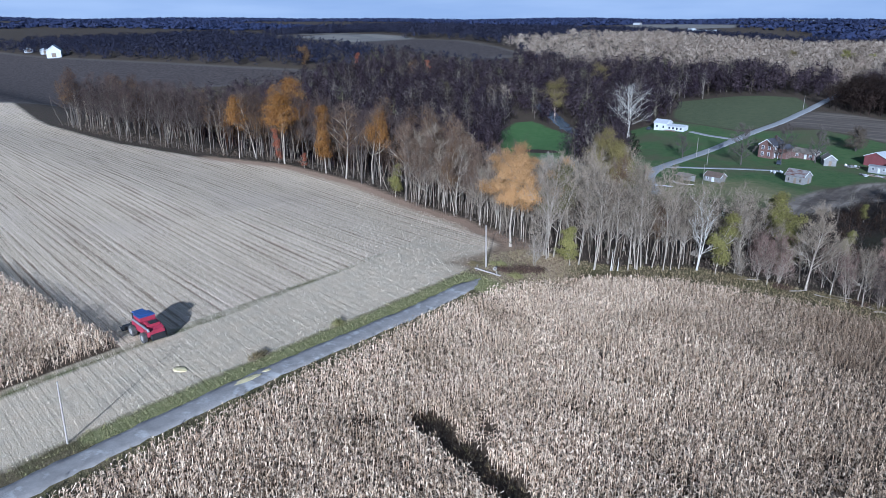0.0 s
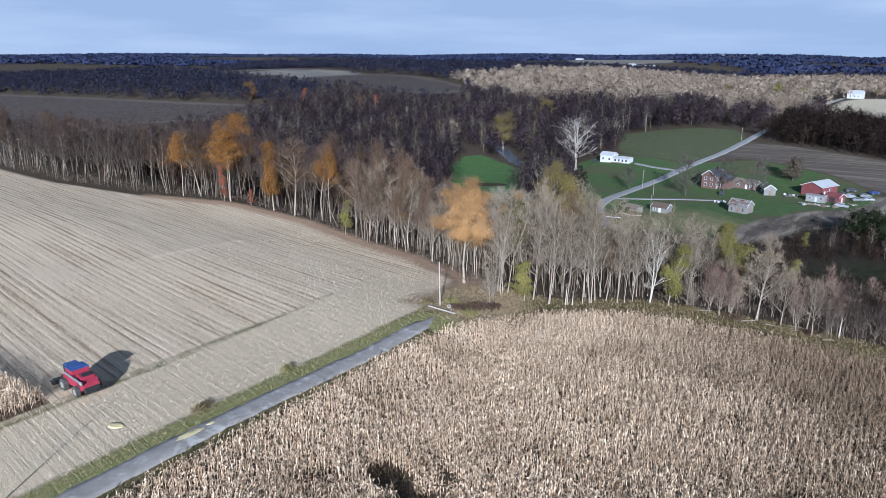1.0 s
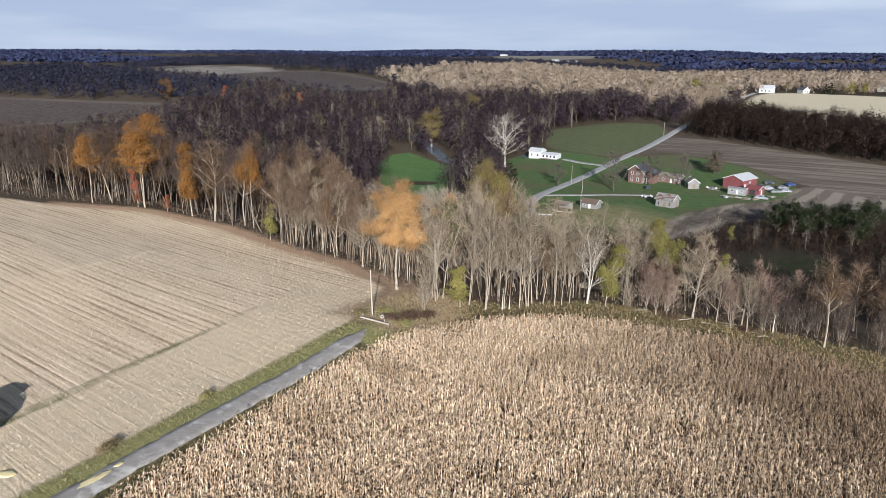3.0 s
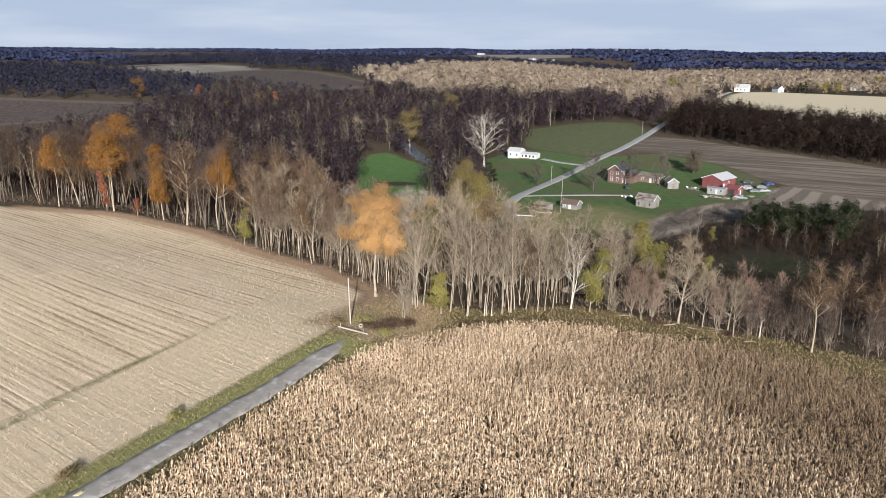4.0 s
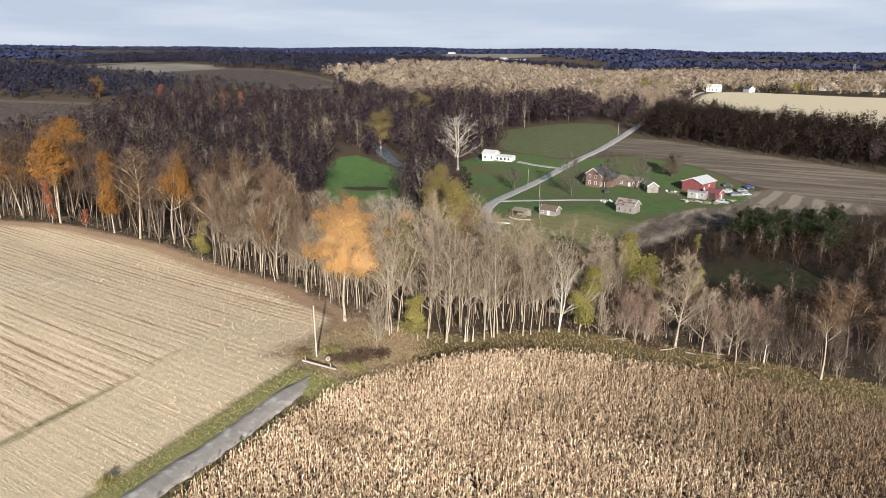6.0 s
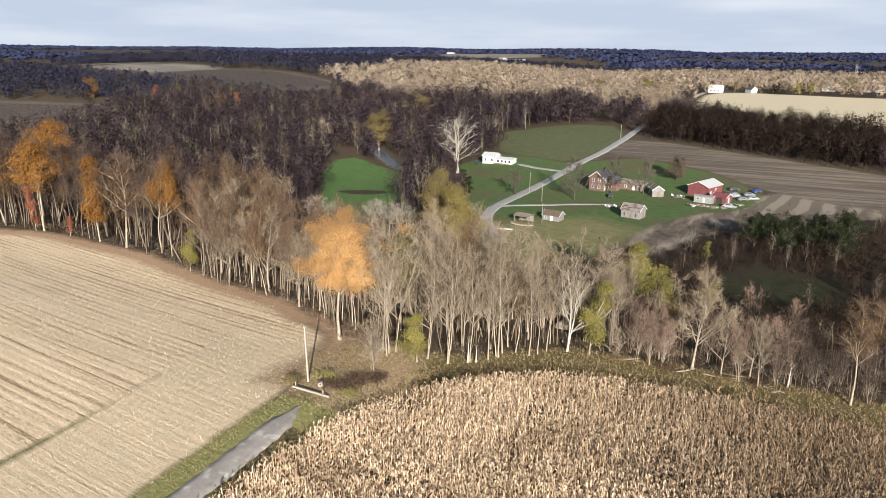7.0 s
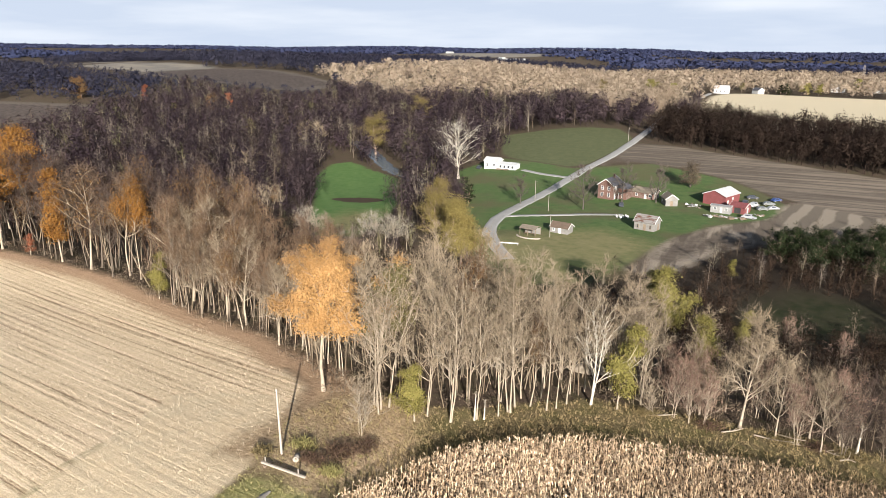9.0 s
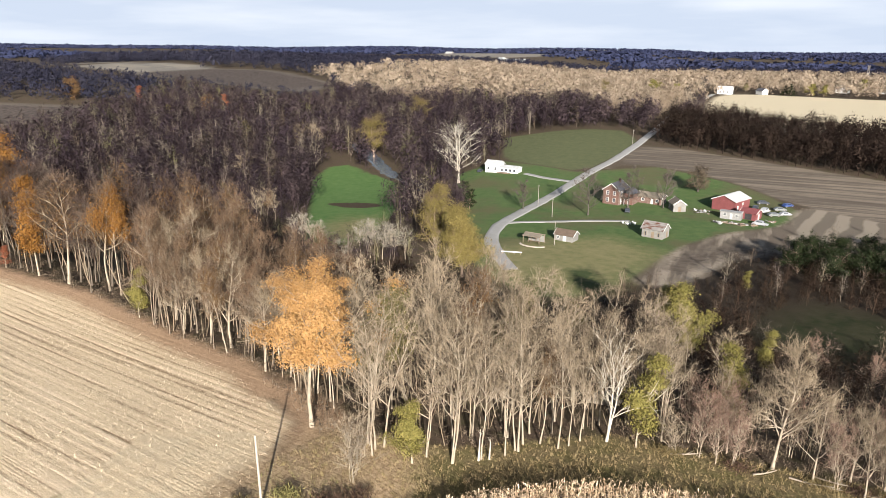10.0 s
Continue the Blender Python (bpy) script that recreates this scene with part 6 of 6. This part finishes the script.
utility_pole(-79.5, 262, 7.6, "thin pale pole in front of the shelter", 0.10, wood=M_POLE_GREY)
utility_pole(-84.5, 446, 8.0, "utility pole beside the rising road", 0.13, wood=M_POLE_GREY)

# fallen white beam and the culvert at the lane's end
beam = thing("fallen_beam", -67.0, 100.8, -3, "long pale squared beam lying across the lane end", "beam")
part("timber", boxes(((5.9, 0.24, 0.24), (0, 0, 0.30), (2, 1.5, 0)), bevel=0.03), M_POLE, beam)
part("block", boxes(((0.35, 0.5, 0.3), (-2.4, 0, 0.05)), bevel=0.03), M_TIMBER, beam)
part("stake", boxes(((0.12, 0.12, 1.0), (2.0, 0.1, 0.4)), bevel=0.01), M_POLE, beam)
part("stake", boxes(((0.12, 0.12, 1.1), (-2.6, 0.25, 0.45)), bevel=0.01), M_POLE, beam)
pipe = thing("culvert_pipe", -67.0, 103.2, 20, "pale ring-ended culvert pipe in the ditch", "pipe")
bm = bmesh.new()
for r, d in ((0.34, 0.12), (0.29, 1.0)):
    made = bmesh.ops.create_cone(bm, cap_ends=False, segments=18, radius1=r, radius2=r, depth=d, matrix=pose(0, d / 2 - 0.1, 0.35, 90, 0, 0))
bmesh.ops.solidify(bm, geom=bm.faces[:], thickness=0.07)
part("tube", bm, M_POLE, pipe, "", True)


def bramble(x, y, sx, sy, h, mat, label, seed, n=900):
    rng = np.random.default_rng(seed)
    s = Soup()
    a = rng.normal(0, 0.4, (n, 3)) * [sx, sy, 0]
    a[:, 2] = np.abs(rng.normal(0, 0.3, n)) * h * np.exp(-(a[:, 0] / sx) ** 2 - (a[:, 1] / sy) ** 2)
    s.slivers(a, a + rng.normal(0, 0.35, (n, 3)) * [1, 1, 0.6] + [0, 0, 0.35], 0.09, rng)
    ob = new("bush", s.mesh("bush", mat))
    ob.matrix_basis = pose(x, y, float(ground_z(np.float64(x), np.float64(y))))
    return tagged(ob, label, "bush")


M_BRAMBLE = leafy("dark bramble", [(0.045, 0.027, 0.019), (0.090, 0.054, 0.036), (0.135, 0.087, 0.054)])
# dark brush added to stand in for the ditch bank's shaded hollow
bramble(-65.4, 104.4, 2.6, 1.6, 0.8, M_BRAMBLE, "dark brown brush in place of the shaded ditch hollow", 71, 500)
bramble(-63.9, 107.4, 2.6, 2.8, 1.1, M_BRAMBLE, "dark brown brush in place of the shaded ditch hollow", 77, 800)
bramble(-62.3, 110.3, 2.2, 2.6, 0.8, M_BRAMBLE, "dark brown brush in place of the shaded ditch hollow", 78, 450)
bramble(-68.4, 106.8, 2.2, 1.6, 0.9, M_LANE_GRASS, "low dry bush at the foot of the pole", 72, 500)
bramble(-71.8, 103.4, 1.5, 1.3, 0.8, M_WEED, "low dry bush beside the beam", 73, 350)
bramble(-62.6, 103.4, 1.9, 1.3, 1.0, M_LANE_GRASS, "pale dry bush at the corn edge", 74, 500)
bramble(-70.5, 66.5, 0.9, 1.2, 1.2, M_LANE_GRASS, "tall dry weed clump beside the lane", 75, 300)
bramble(-70.6, 52, 0.8, 2.0, 0.9, M_WEED, "tall dry weed clump beside the lane", 76, 300)
for i, (x, y) in enumerate([(-16, 138.3), (-12, 138.6), (-8, 138.2), (-25, 138), (-33, 137.6)]):
    bramble(x, y, 2.4, 1.4, 0.9, M_BRAMBLE if i % 2 else M_WEED, "tangle of dead brush along the wood edge", 80 + i, 400)


M_TRUNK_DEAD = varied("dead wood", (0.34, 0.285, 0.22), (0.19, 0.155, 0.12), 1.0, 0.9, bump=0.3)


def fallen_log(x, y, turn, length, r, seed, label):
    rng = np.random.default_rng(seed)
    s = Soup()
    pts = bend(np.array([-length / 2, 0, r]), (1, 0, 0.01), length, 6, rng, 0, 0.05)
    s.tube(pts, r * np.linspace(1, 0.55, 7), 7)
    for k in (2, 3, 5):
        s.tube(bend(pts[k], rng.normal(0, 0.6, 3) + [0.5, 0, 0.7], length * 0.25, 3, rng), r * np.array([0.5, 0.35, 0.2, 0.05]), 4)
    ob = new("fallen_log", s.mesh("fallen_log", M_TRUNK_DEAD, True))
    ob.matrix_basis = pose(x, y, float(ground_z(np.float64(x), np.float64(y))) + 0.02, 0, 0, turn)
    return tagged(ob, label, "log")


for i, (x, y, a, n) in enumerate([(-17, 138.2, -8, 6), (-13.5, 138.6, 12, 5), (-10, 138.4, -14, 6.5), (-22, 138.0, 30, 4), (-8, 137.8, 35, 4.5), (-15, 139.2, -30, 5), (-31, 138.0, 15, 5)]):
    fallen_log(x, y, a, n * 0.8, 0.12, 90 + i, "pale fallen log lying along the wood edge")

heap("gravel_heap", -43.5, 149, 15, 2.6, 1.5, 1.5, M_TRUNK_DEAD, "pale gravel heap half hidden behind the trees", "gravel heap", 4)


# ---------------------------------------------------------------- farmstead
def opening(parent, name, x, z, w, h, face, wide, deep, frame_mat=None):
    """A framed pane or a door on one of a building's four faces."""
    n = {"s": (0, -deep / 2, 0), "n": (0, deep / 2, 180), "e": (wide / 2, 0, 90), "w": (-wide / 2, 0, -90)}[face]
    m = pose(n[0], n[1], 0, 0, 0, n[2]) @ pose(x, 0, z)
    bm = bmesh.new()
    if name == "window":
        for sx in (-1, 1):
            box(bm, (0.12, 0.14, h + 0.2), m @ pose(sx * (w / 2 + 0.04), -0.03, 0))
        for sz in (-1, 0, 1):
            box(bm, (w, 0.12, 0.10 if sz else 0.06), m @ pose(0, -0.03, sz * (h / 2 + 0.04)))
        win = part("window", bm, frame_mat or M_TRIM, parent)
        bm = bmesh.new()
        box(bm, (w, 0.06, h), m @ pose(0, -0.01, 0))
        part("pane", bm, M_GLASS, win, "dark glass pane")
    else:
        box(bm, (w, 0.10, h), m @ pose(0, -0.03, 0), 0.01)
        part("door", bm, frame_mat or M_TRIM, parent)


def gable(name, x, y, turn, w, d, wall, rise, wall_mat, roof_mat, label, category="house", eave=0.35, openings=(), chimney=False, lift=0.0):
    """A building with its ridge along local y, gables to the south and north."""
    b = thing(name, x, y, turn, label, category, lift=lift)
    part("wall", prism([(-w / 2, -1.0), (w / 2, -1.0), (w / 2, wall), (0, wall + rise), (-w / 2, wall)], d), wall_mat, b)
    slope = math.atan2(rise, w / 2)
    k = (w / 2 + eave) / math.cos(slope)
    bm = bmesh.new()
    for s in (-1, 1):
        box(bm, (k, d + 2 * eave, 0.16), pose(s * (w / 4 + eave / 2), 0, wall + rise / 2 - eave / 2 * math.tan(slope) + 0.10, 0, s * math.degrees(slope), 0), 0.02)
    roof = part("roof", bm, roof_mat, b)
    for s in (-1, 1):
        for e in (-1, 1):
            bm = box(bmesh.new(), (k, 0.07, 0.26), pose(s * (w / 4 + eave / 2), e * (d / 2 + eave + 0.04), wall + rise / 2 - eave / 2 * math.tan(slope) + 0.06, 0, s * math.degrees(slope), 0))
            part("fascia", bm, M_TRIM, roof, "pale fascia board")
    if chimney:
        part("chimney", boxes(((0.7, 0.7, 1.8), (0.5, d * 0.2, wall + rise + 0.3)), ((0.85, 0.85, 0.15), (0.5, d * 0.2, wall + rise + 1.2)), bevel=0.02), M_BRICK, roof)
    for o in openings:
        opening(b, *o[:6], w, d, *o[6:])
    return b


W, D = "window", "door"
house = gable("brick_house", -73.0, 332, -14, 6.6, 9.5, 5.6, 2.4, M_BRICK, M_SHINGLE, "two-storey red brick farmhouse with white trim", openings=[
    (W, -1.4, 1.7, 0.9, 1.5, "s"), (W, 1.4, 1.7, 0.9, 1.5, "s"), (W, -1.4, 4.4, 0.9, 1.4, "s"), (W, 1.4, 4.4, 0.9, 1.4, "s"),
    (W, -2.6, 1.7, 0.9, 1.5, "e"), (D, 0, 1.1, 1.0, 2.1, "e"), (W, -2.6, 4.4, 0.9, 1.4, "e"), (W, 1.5, 4.4, 0.9, 1.4, "e")], chimney=True)
wing = part("wing", boxes(((4.4, 5.0, 4.6), (5.3, 1.2, 2.0))), M_BRICK, house)
part("wing_roof", prism([(-2.9, 0), (2.9, 0), (0, 1.7)], 5.6, (5.4, 1.2, 4.35)), M_SHINGLE, house)
part("porch_roof", boxes(((3.6, 2.2, 0.15), (4.9, -2.4, 2.7), (8, 0, 0)), bevel=0.02), M_BROWN_ROOF, house)
for i in range(3):
    part("porch_post", boxes(((0.14, 0.14, 2.7), (3.4 + i * 1.5, -3.3, 1.3))), M_TRIM, house)
gable("low_house", -59.8, 336.5, 76, 5.6, 9.6, 2.5, 1.5, M_BRICK, M_TAN_ROOF, "low brick outbuilding with a tan metal roof", openings=[(W, -2.5, 1.4, 0.9, 1.0, "w"), (D, 1.2, 1.0, 1.0, 2.0, "w"), (W, 3.2, 1.4, 0.9, 1.0, "w")])
gable("grey_shed", -49.4, 328, 22, 4.6, 6.2, 2.8, 1.7, M_GREY_BOARD, M_TAN_ROOF, "small weathered grey board shed", "shed", openings=[(D, 0, 1.0, 1.1, 2.0, "s", M_TIMBER), (W, -1.4, 1.5, 0.5, 0.6, "w")])
shed = gable("striped_shed", -52.2, 286.5, 74, 5.4, 7.0, 2.9, 1.9, M_GREY_BOARD, M_RUST_ROOF, "grey plank shed with a rust-striped metal roof", "shed", openings=[(W, -2.2, 1.3, 0.5, 1.1, "w", M_TIMBER), (D, 0.2, 1.05, 0.9, 2.1, "w", M_TIMBER), (W, 2.2, 1.3, 0.5, 1.1, "w", M_TIMBER), (D, 0.8, 1.05, 1.0, 2.1, "s", M_TIMBER)])
part("lean_to", boxes(((3.0, 2.6, 2.1), (4.1, -1.0, 1.0)), bevel=0.03), M_TIMBER, shed)
part("lean_to_roof", boxes(((3.4, 3.0, 0.14), (4.1, -1.0, 2.25), (0, 10, 0)), bevel=0.02), M_BROWN_ROOF, shed)
gable("red_barn", -31, 338.5, -24, 9.2, 11.5, 3.8, 1.9, M_RED_SHEET, M_WHITE_ROOF, "red metal barn with a white roof", "barn", 0.4, openings=[(D, 0, 1.9, 3.6, 3.6, "s", M_RED_SHEET), (D, -4.0, 1.05, 1.0, 2.1, "e", M_TRIM), (W, 0, 2.4, 1.0, 0.8, "e")])
# the black door panel imitates the dark inside of an open front
gable("red_shed", -23.8, 325.5, 68, 5.4, 5.6, 2.5, 1.2, M_RED_SHEET, M_RED_SHEET, "small red metal shed, a black panel for its shaded open front", "shed", openings=[(D, 0.2, 1.1, 2.4, 2.1, "w", M_BLACK), (D, 0, 1.1, 1.0, 2.1, "s", M_TRIM)])
gable("grey_trailer", -30.2, 322.5, 80, 3.0, 7.2, 2.6, 0.35, M_GREY_METAL, M_GREY_METAL, "old pale grey trailer beside the red shed", "trailer", 0.1, openings=[(W, -2, 1.7, 0.9, 0.7, "w"), (D, 0.2, 1.2, 0.8, 1.9, "w"), (W, 2, 1.7, 0.9, 0.7, "w")])
white = gable("white_house", -137.0, 371.5, 84, 6.5, 7.0, 3.6, 1.5, M_WHITE, M_WHITE_ROOF, "white sided house with a long low wing", openings=[(W, -1.8, 1.8, 1.0, 1.2, "w"), (W, 1.8, 1.8, 1.0, 1.2, "w"), (W, 0, 1.8, 1.0, 1.2, "s")])
part("wing", prism([(-2.6, -1), (2.6, -1), (2.6, 2.5), (0, 3.3), (-2.6, 2.5)], 9.6, (-0.6, -8.3, 0)), M_WHITE, white)
part("wing_roof", prism([(-3.0, 2.45), (0, 3.38), (3.0, 2.45), (3.0, 2.6), (0, 3.55), (-3.0, 2.6)], 10.0, (-0.6, -8.3, 0)), M_WHITE_ROOF, white)
for i in range(4):
    part("window", boxes(((0.08, 1.0, 1.1), (-3.22, -5.2 - i * 2.1, 1.5)), bevel=0.01), M_GLASS, white, "dark window")
part("deck", boxes(((2.2, 6.0, 0.25), (-4.3, -6.5, 0.35)), bevel=0.02), M_TIMBER, white)


def shelter(x, y, turn, w, d, roof, label):
    s = thing("shelter", x, y, turn, label, "shelter")
    part("roof", boxes(((w, d * 0.58, 0.14), (0, -d * 0.24, 2.75), (16, 0, 0)), ((w, d * 0.58, 0.14), (0, d * 0.24, 2.75), (-16, 0, 0)), bevel=0.02), roof, s)
    for i in (-1, 0, 1):
        for j in (-1, 1):
            part("post", boxes(((0.15, 0.15, 3.0), (i * w * 0.46, j * d * 0.42, 1.1))), M_TIMBER, s)
    part("back_wall", boxes(((w * 0.96, 0.1, 2.2), (0, d * 0.42, 1.0))), M_GREY_BOARD, s)
    part("bench", boxes(((w * 0.7, 0.5, 0.08), (0, 0, 0.5)), ((0.1, 0.5, 0.5), (-w * 0.3, 0, 0.25)), ((0.1, 0.5, 0.5), (w * 0.3, 0, 0.25))), M_TIMBER, s)
    return s


shelter(-86.2, 262.5, -10, 6.0, 4.6, M_TAN_ROOF, "open shelter with a tan roof and clutter beneath")
gable("brown_shed", -77.6, 270, 78, 4.2, 6.2, 2.0, 1.3, M_GREY_BOARD, M_BROWN_ROOF, "low shed with a brown roof and a white door", "shed", openings=[(D, 0.3, 0.9, 1.0, 1.8, "w"), (W, -1.9, 1.1, 0.7, 0.7, "w")])
wall_ring = thing("stone_edging", -85.6, 259.6, -10, "low curved pale stone edging before the shelter", "edging")
for i in range(15):
    a = radians(200 + i * 10)
    part("stone", boxes(((0.75, 0.45, 0.4), (math.cos(a) * 4.2, math.sin(a) * 2.6, 0.15), (0, 0, math.degrees(a) + 90)), bevel=0.06), M_POLE, wall_ring)
rail = thing("guard_rail", -91.0, 246.5, 12, "pale guard rail at the bridge by the road bend", "rail")
part("rail", boxes(((6.0, 0.16, 0.35), (2.5, 0, 0.75)), bevel=0.03), M_WHITE, rail)
for i in range(4):
    part("post", boxes(((0.18, 0.18, 1.1), (-0.2 + i * 1.8, 0.1, 0.4))), M_TIMBER, rail)


def car(x, y, turn, mat, label, tall=1.45, length=4.5, category="car"):
    c = thing("car", x, y, turn, label, category)
    body = prism([(-length / 2, 0.35), (length / 2, 0.35), (length / 2, 0.8), (length * 0.3, 0.95), (length * 0.16, tall), (-length * 0.28, tall), (-length * 0.42, 0.95), (-length / 2, 0.85)], 1.75)
    bmesh.ops.bevel(body, geom=list(body.edges), offset=0.07, segments=2, affect="EDGES")
    part("body", body, mat, c)
    part("windscreen", boxes(((0.05, 1.4, 0.6), (length * 0.245, 0, (tall + 0.95) / 2), (0, -38, 0)), bevel=0.01), M_GLASS, c, "dark windscreen")
    for s in (-1, 1):
        part("side_window", boxes(((length * 0.36, 0.04, 0.36), (-length * 0.06, s * 0.88, tall - 0.27)), bevel=0.01), M_GLASS, c)
        for fx in (-0.31, 0.31):
            bm = bmesh.new()
            cyl(bm, 0.34, 0.34, 0.24, pose(length * fx, s * 0.78, 0.34, 90, 0, 0), 16)
            w = part("wheel", bm, M_TYRE, c)
            bm = bmesh.new()
            cyl(bm, 0.2, 0.18, 0.03, pose(length * fx, s * 0.91, 0.34, 90, 0, 0), 12)
            part("hubcap", bm, M_RIM, w)
    return c


car(-12.3, 334.0, 30, M_CAR_WHITE, "white parked car on the grass beside the barn")
car(-16.0, 331.5, 25, M_CAR_SILVER, "silver parked car beside the barn")
car(-19.0, 336.0, 60, M_CAR_WHITE, "pale parked van beside the barn", 1.9, 4.8, "van")
car(-13.8, 340.5, 20, M_CAR_SILVER, "pale parked car behind the white one")
car(-11.0, 347.5, 45, M_CAR_BLUE, "blue parked car at the edge of the tan field")
car(-19.6, 348.5, 10, M_CAR_DARK, "dark parked car behind the barn")
car(-22.2, 340.0, 80, M_CAR_DARK, "dark parked car close to the red shed")
car(-20.6, 316.5, -10, M_CAR_WHITE, "white pickup parked by the scrap heap", 1.7, 5.2, "pickup")
car(-66.2, 318.0, 100, M_CAR_DARK, "dark blue car on the lawn before the brick house")
car(-143.5, 369, 95, M_CAR_DARK, "dark car beside the white house")


def scrap(x, y, sx, sy, n, seed, label):
    """A long heap of boards, sheets and rusty parts."""
    r = random.Random(seed)
    s = thing("scrap_heap", x, y, 0, label, "scrap heap")
    for i in range(n):
        size = (r.uniform(0.4, 2.2), r.uniform(0.2, 0.9), r.uniform(0.1, 0.5))
        part("scrap_piece", boxes((size, (r.uniform(-sx, sx), r.uniform(-sy, sy), r.uniform(0.1, 0.5)), (r.uniform(-20, 20), r.uniform(-20, 20), r.uniform(0, 180))), bevel=0.02), r.choice([M_SCRAP, M_TIMBER, M_GREY_METAL, M_WHITE, M_BLACK]), s)


scrap(-29, 314.5, 7.0, 1.8, 46, 5, "long heap of pale scrap and boards on the grass")
scrap(-40.5, 328.5, 2.8, 2.8, 22, 6, "heap of dark scrap beside the red barn")
scrap(-17.5, 322.5, 1.6, 1.0, 8, 8, "small pile of scrap by the red shed")


def lawn_chair(x, y, turn, label):
    c = thing("lawn_chair", x, y, turn, label, "chair", "chairs on the lawn")
    part("seat", boxes(((0.55, 0.5, 0.06), (0, 0, 0.42)), bevel=0.01), M_WHITE, c)
    part("backrest", boxes(((0.55, 0.06, 0.55), (0, 0.26, 0.72), (-12, 0, 0)), bevel=0.01), M_WHITE, c)
    for sx in (-1, 1):
        for sy in (-1, 1):
            part("leg", boxes(((0.05, 0.05, 0.45), (sx * 0.24, sy * 0.2, 0.2))), M_WHITE, c)
    return c


chair = lawn_chair(-64.5, 299, 30, "white plastic lawn chair on the grass")
r = random.Random(3)
for dx, dy in ((1.2, -0.6), (2.2, 0.4), (0.8, 1.6), (3.2, 1.2), (2.6, 2.4), (4.0, 0.2), (1.8, -1.6)):
    x, y = -64.5 + dx, 299 + dy
    copy_thing(chair, pose(x, y, float(ground_z(np.float64(x), np.float64(y))), 0, 0, r.uniform(0, 360)))

# farms on the rise and along the horizon
gable("farmhouse", -52, 808, 78, 9, 13, 4.6, 3.0, M_WHITE, M_WHITE_ROOF, "white farmhouse with a pale roof on the rise", openings=[(W, -3.5, 2.2, 1.2, 1.5, "w"), (W, 0, 2.2, 1.2, 1.5, "w"), (W, 3.5, 2.2, 1.2, 1.5, "w")])
gable("farmhouse", -19, 819, 40, 7, 9, 3.4, 2.4, M_WHITE, M_SHINGLE, "small white house with a dark roof on the rise", openings=[(W, -1.5, 1.6, 1.1, 1.3, "s"), (D, 1.0, 1.1, 1.0, 2.1, "s", M_TIMBER)])
gable("farmhouse", 55, 875, 70, 8, 12, 5.2, 2.2, M_WHITE, M_TAN_ROOF, "pale two-storey house beyond the bright field", openings=[(W, -3, 1.8, 1.1, 1.4, "w"), (W, 2, 1.8, 1.1, 1.4, "w"), (W, 2, 4.2, 1.1, 1.2, "w")])
gable("long_shed", 96, 880, 80, 8, 24, 3.0, 1.4, M_WHITE, M_TAN_ROOF, "long low pale shed beyond the bright field", "shed", openings=[(D, 0, 1.5, 3.0, 2.8, "w", M_TIMBER)])
gable("farmhouse", -126, 722, 75, 8, 13, 3.4, 2.4, M_TIMBER, M_WHITE_ROOF, "house with a bright roof among golden trees", openings=[(W, -3, 1.6, 1.1, 1.3, "w"), (W, 3, 1.6, 1.1, 1.3, "w")])
gable("white_barn", -930, 424, 60, 16, 28, 8, 6, M_WHITE, M_WHITE_ROOF, "large white barn at the edge of a bare field", "barn", 0.8, openings=[(D, 0, 2.5, 5, 5, "s", M_TIMBER)])
for i, (x, y, w, d) in enumerate([(-1040, 440, 10, 22), (-985, 436, 8, 12), (-480, 1460, 9, 22), (-505, 1475, 8, 14), (-820, 1950, 9, 22), (-455, 1455, 7, 12), (-1500, 1640, 10, 26)]):
    gable("farm_building", x, y, 70 + 7 * (i % 3), w, d, 3 + (i % 2) * 1.5, 2, M_WHITE, M_WHITE_ROOF, "white farm building far out on the plateau", "farm building", 0.5, openings=[(D, 0, 2, 4, 4, "s", M_TIMBER)], lift=0.5)
tower = thing("radio_mast", 92, 1010, 10, "pale lattice mast behind the far farms", "mast")
for sx in (-1, 1):
    for sy in (-1, 1):
        part("leg", boxes(((0.16, 0.16, 24), (sx * 1.0, sy * 1.0, 11.5), (sy * 1.2, -sx * 1.2, 0))), M_POLE_GREY, tower)
for k in range(8):
    part("brace", boxes(((2.0 - 0.1 * k, 0.08, 0.08), (0, -0.9, 2 + k * 2.7), (0, 30 * (-1) ** k, 0)), ((2.0 - 0.1 * k, 0.08, 0.08), (0, 0.9, 2 + k * 2.7), (0, -30 * (-1) ** k, 0))), M_POLE_GREY, tower)
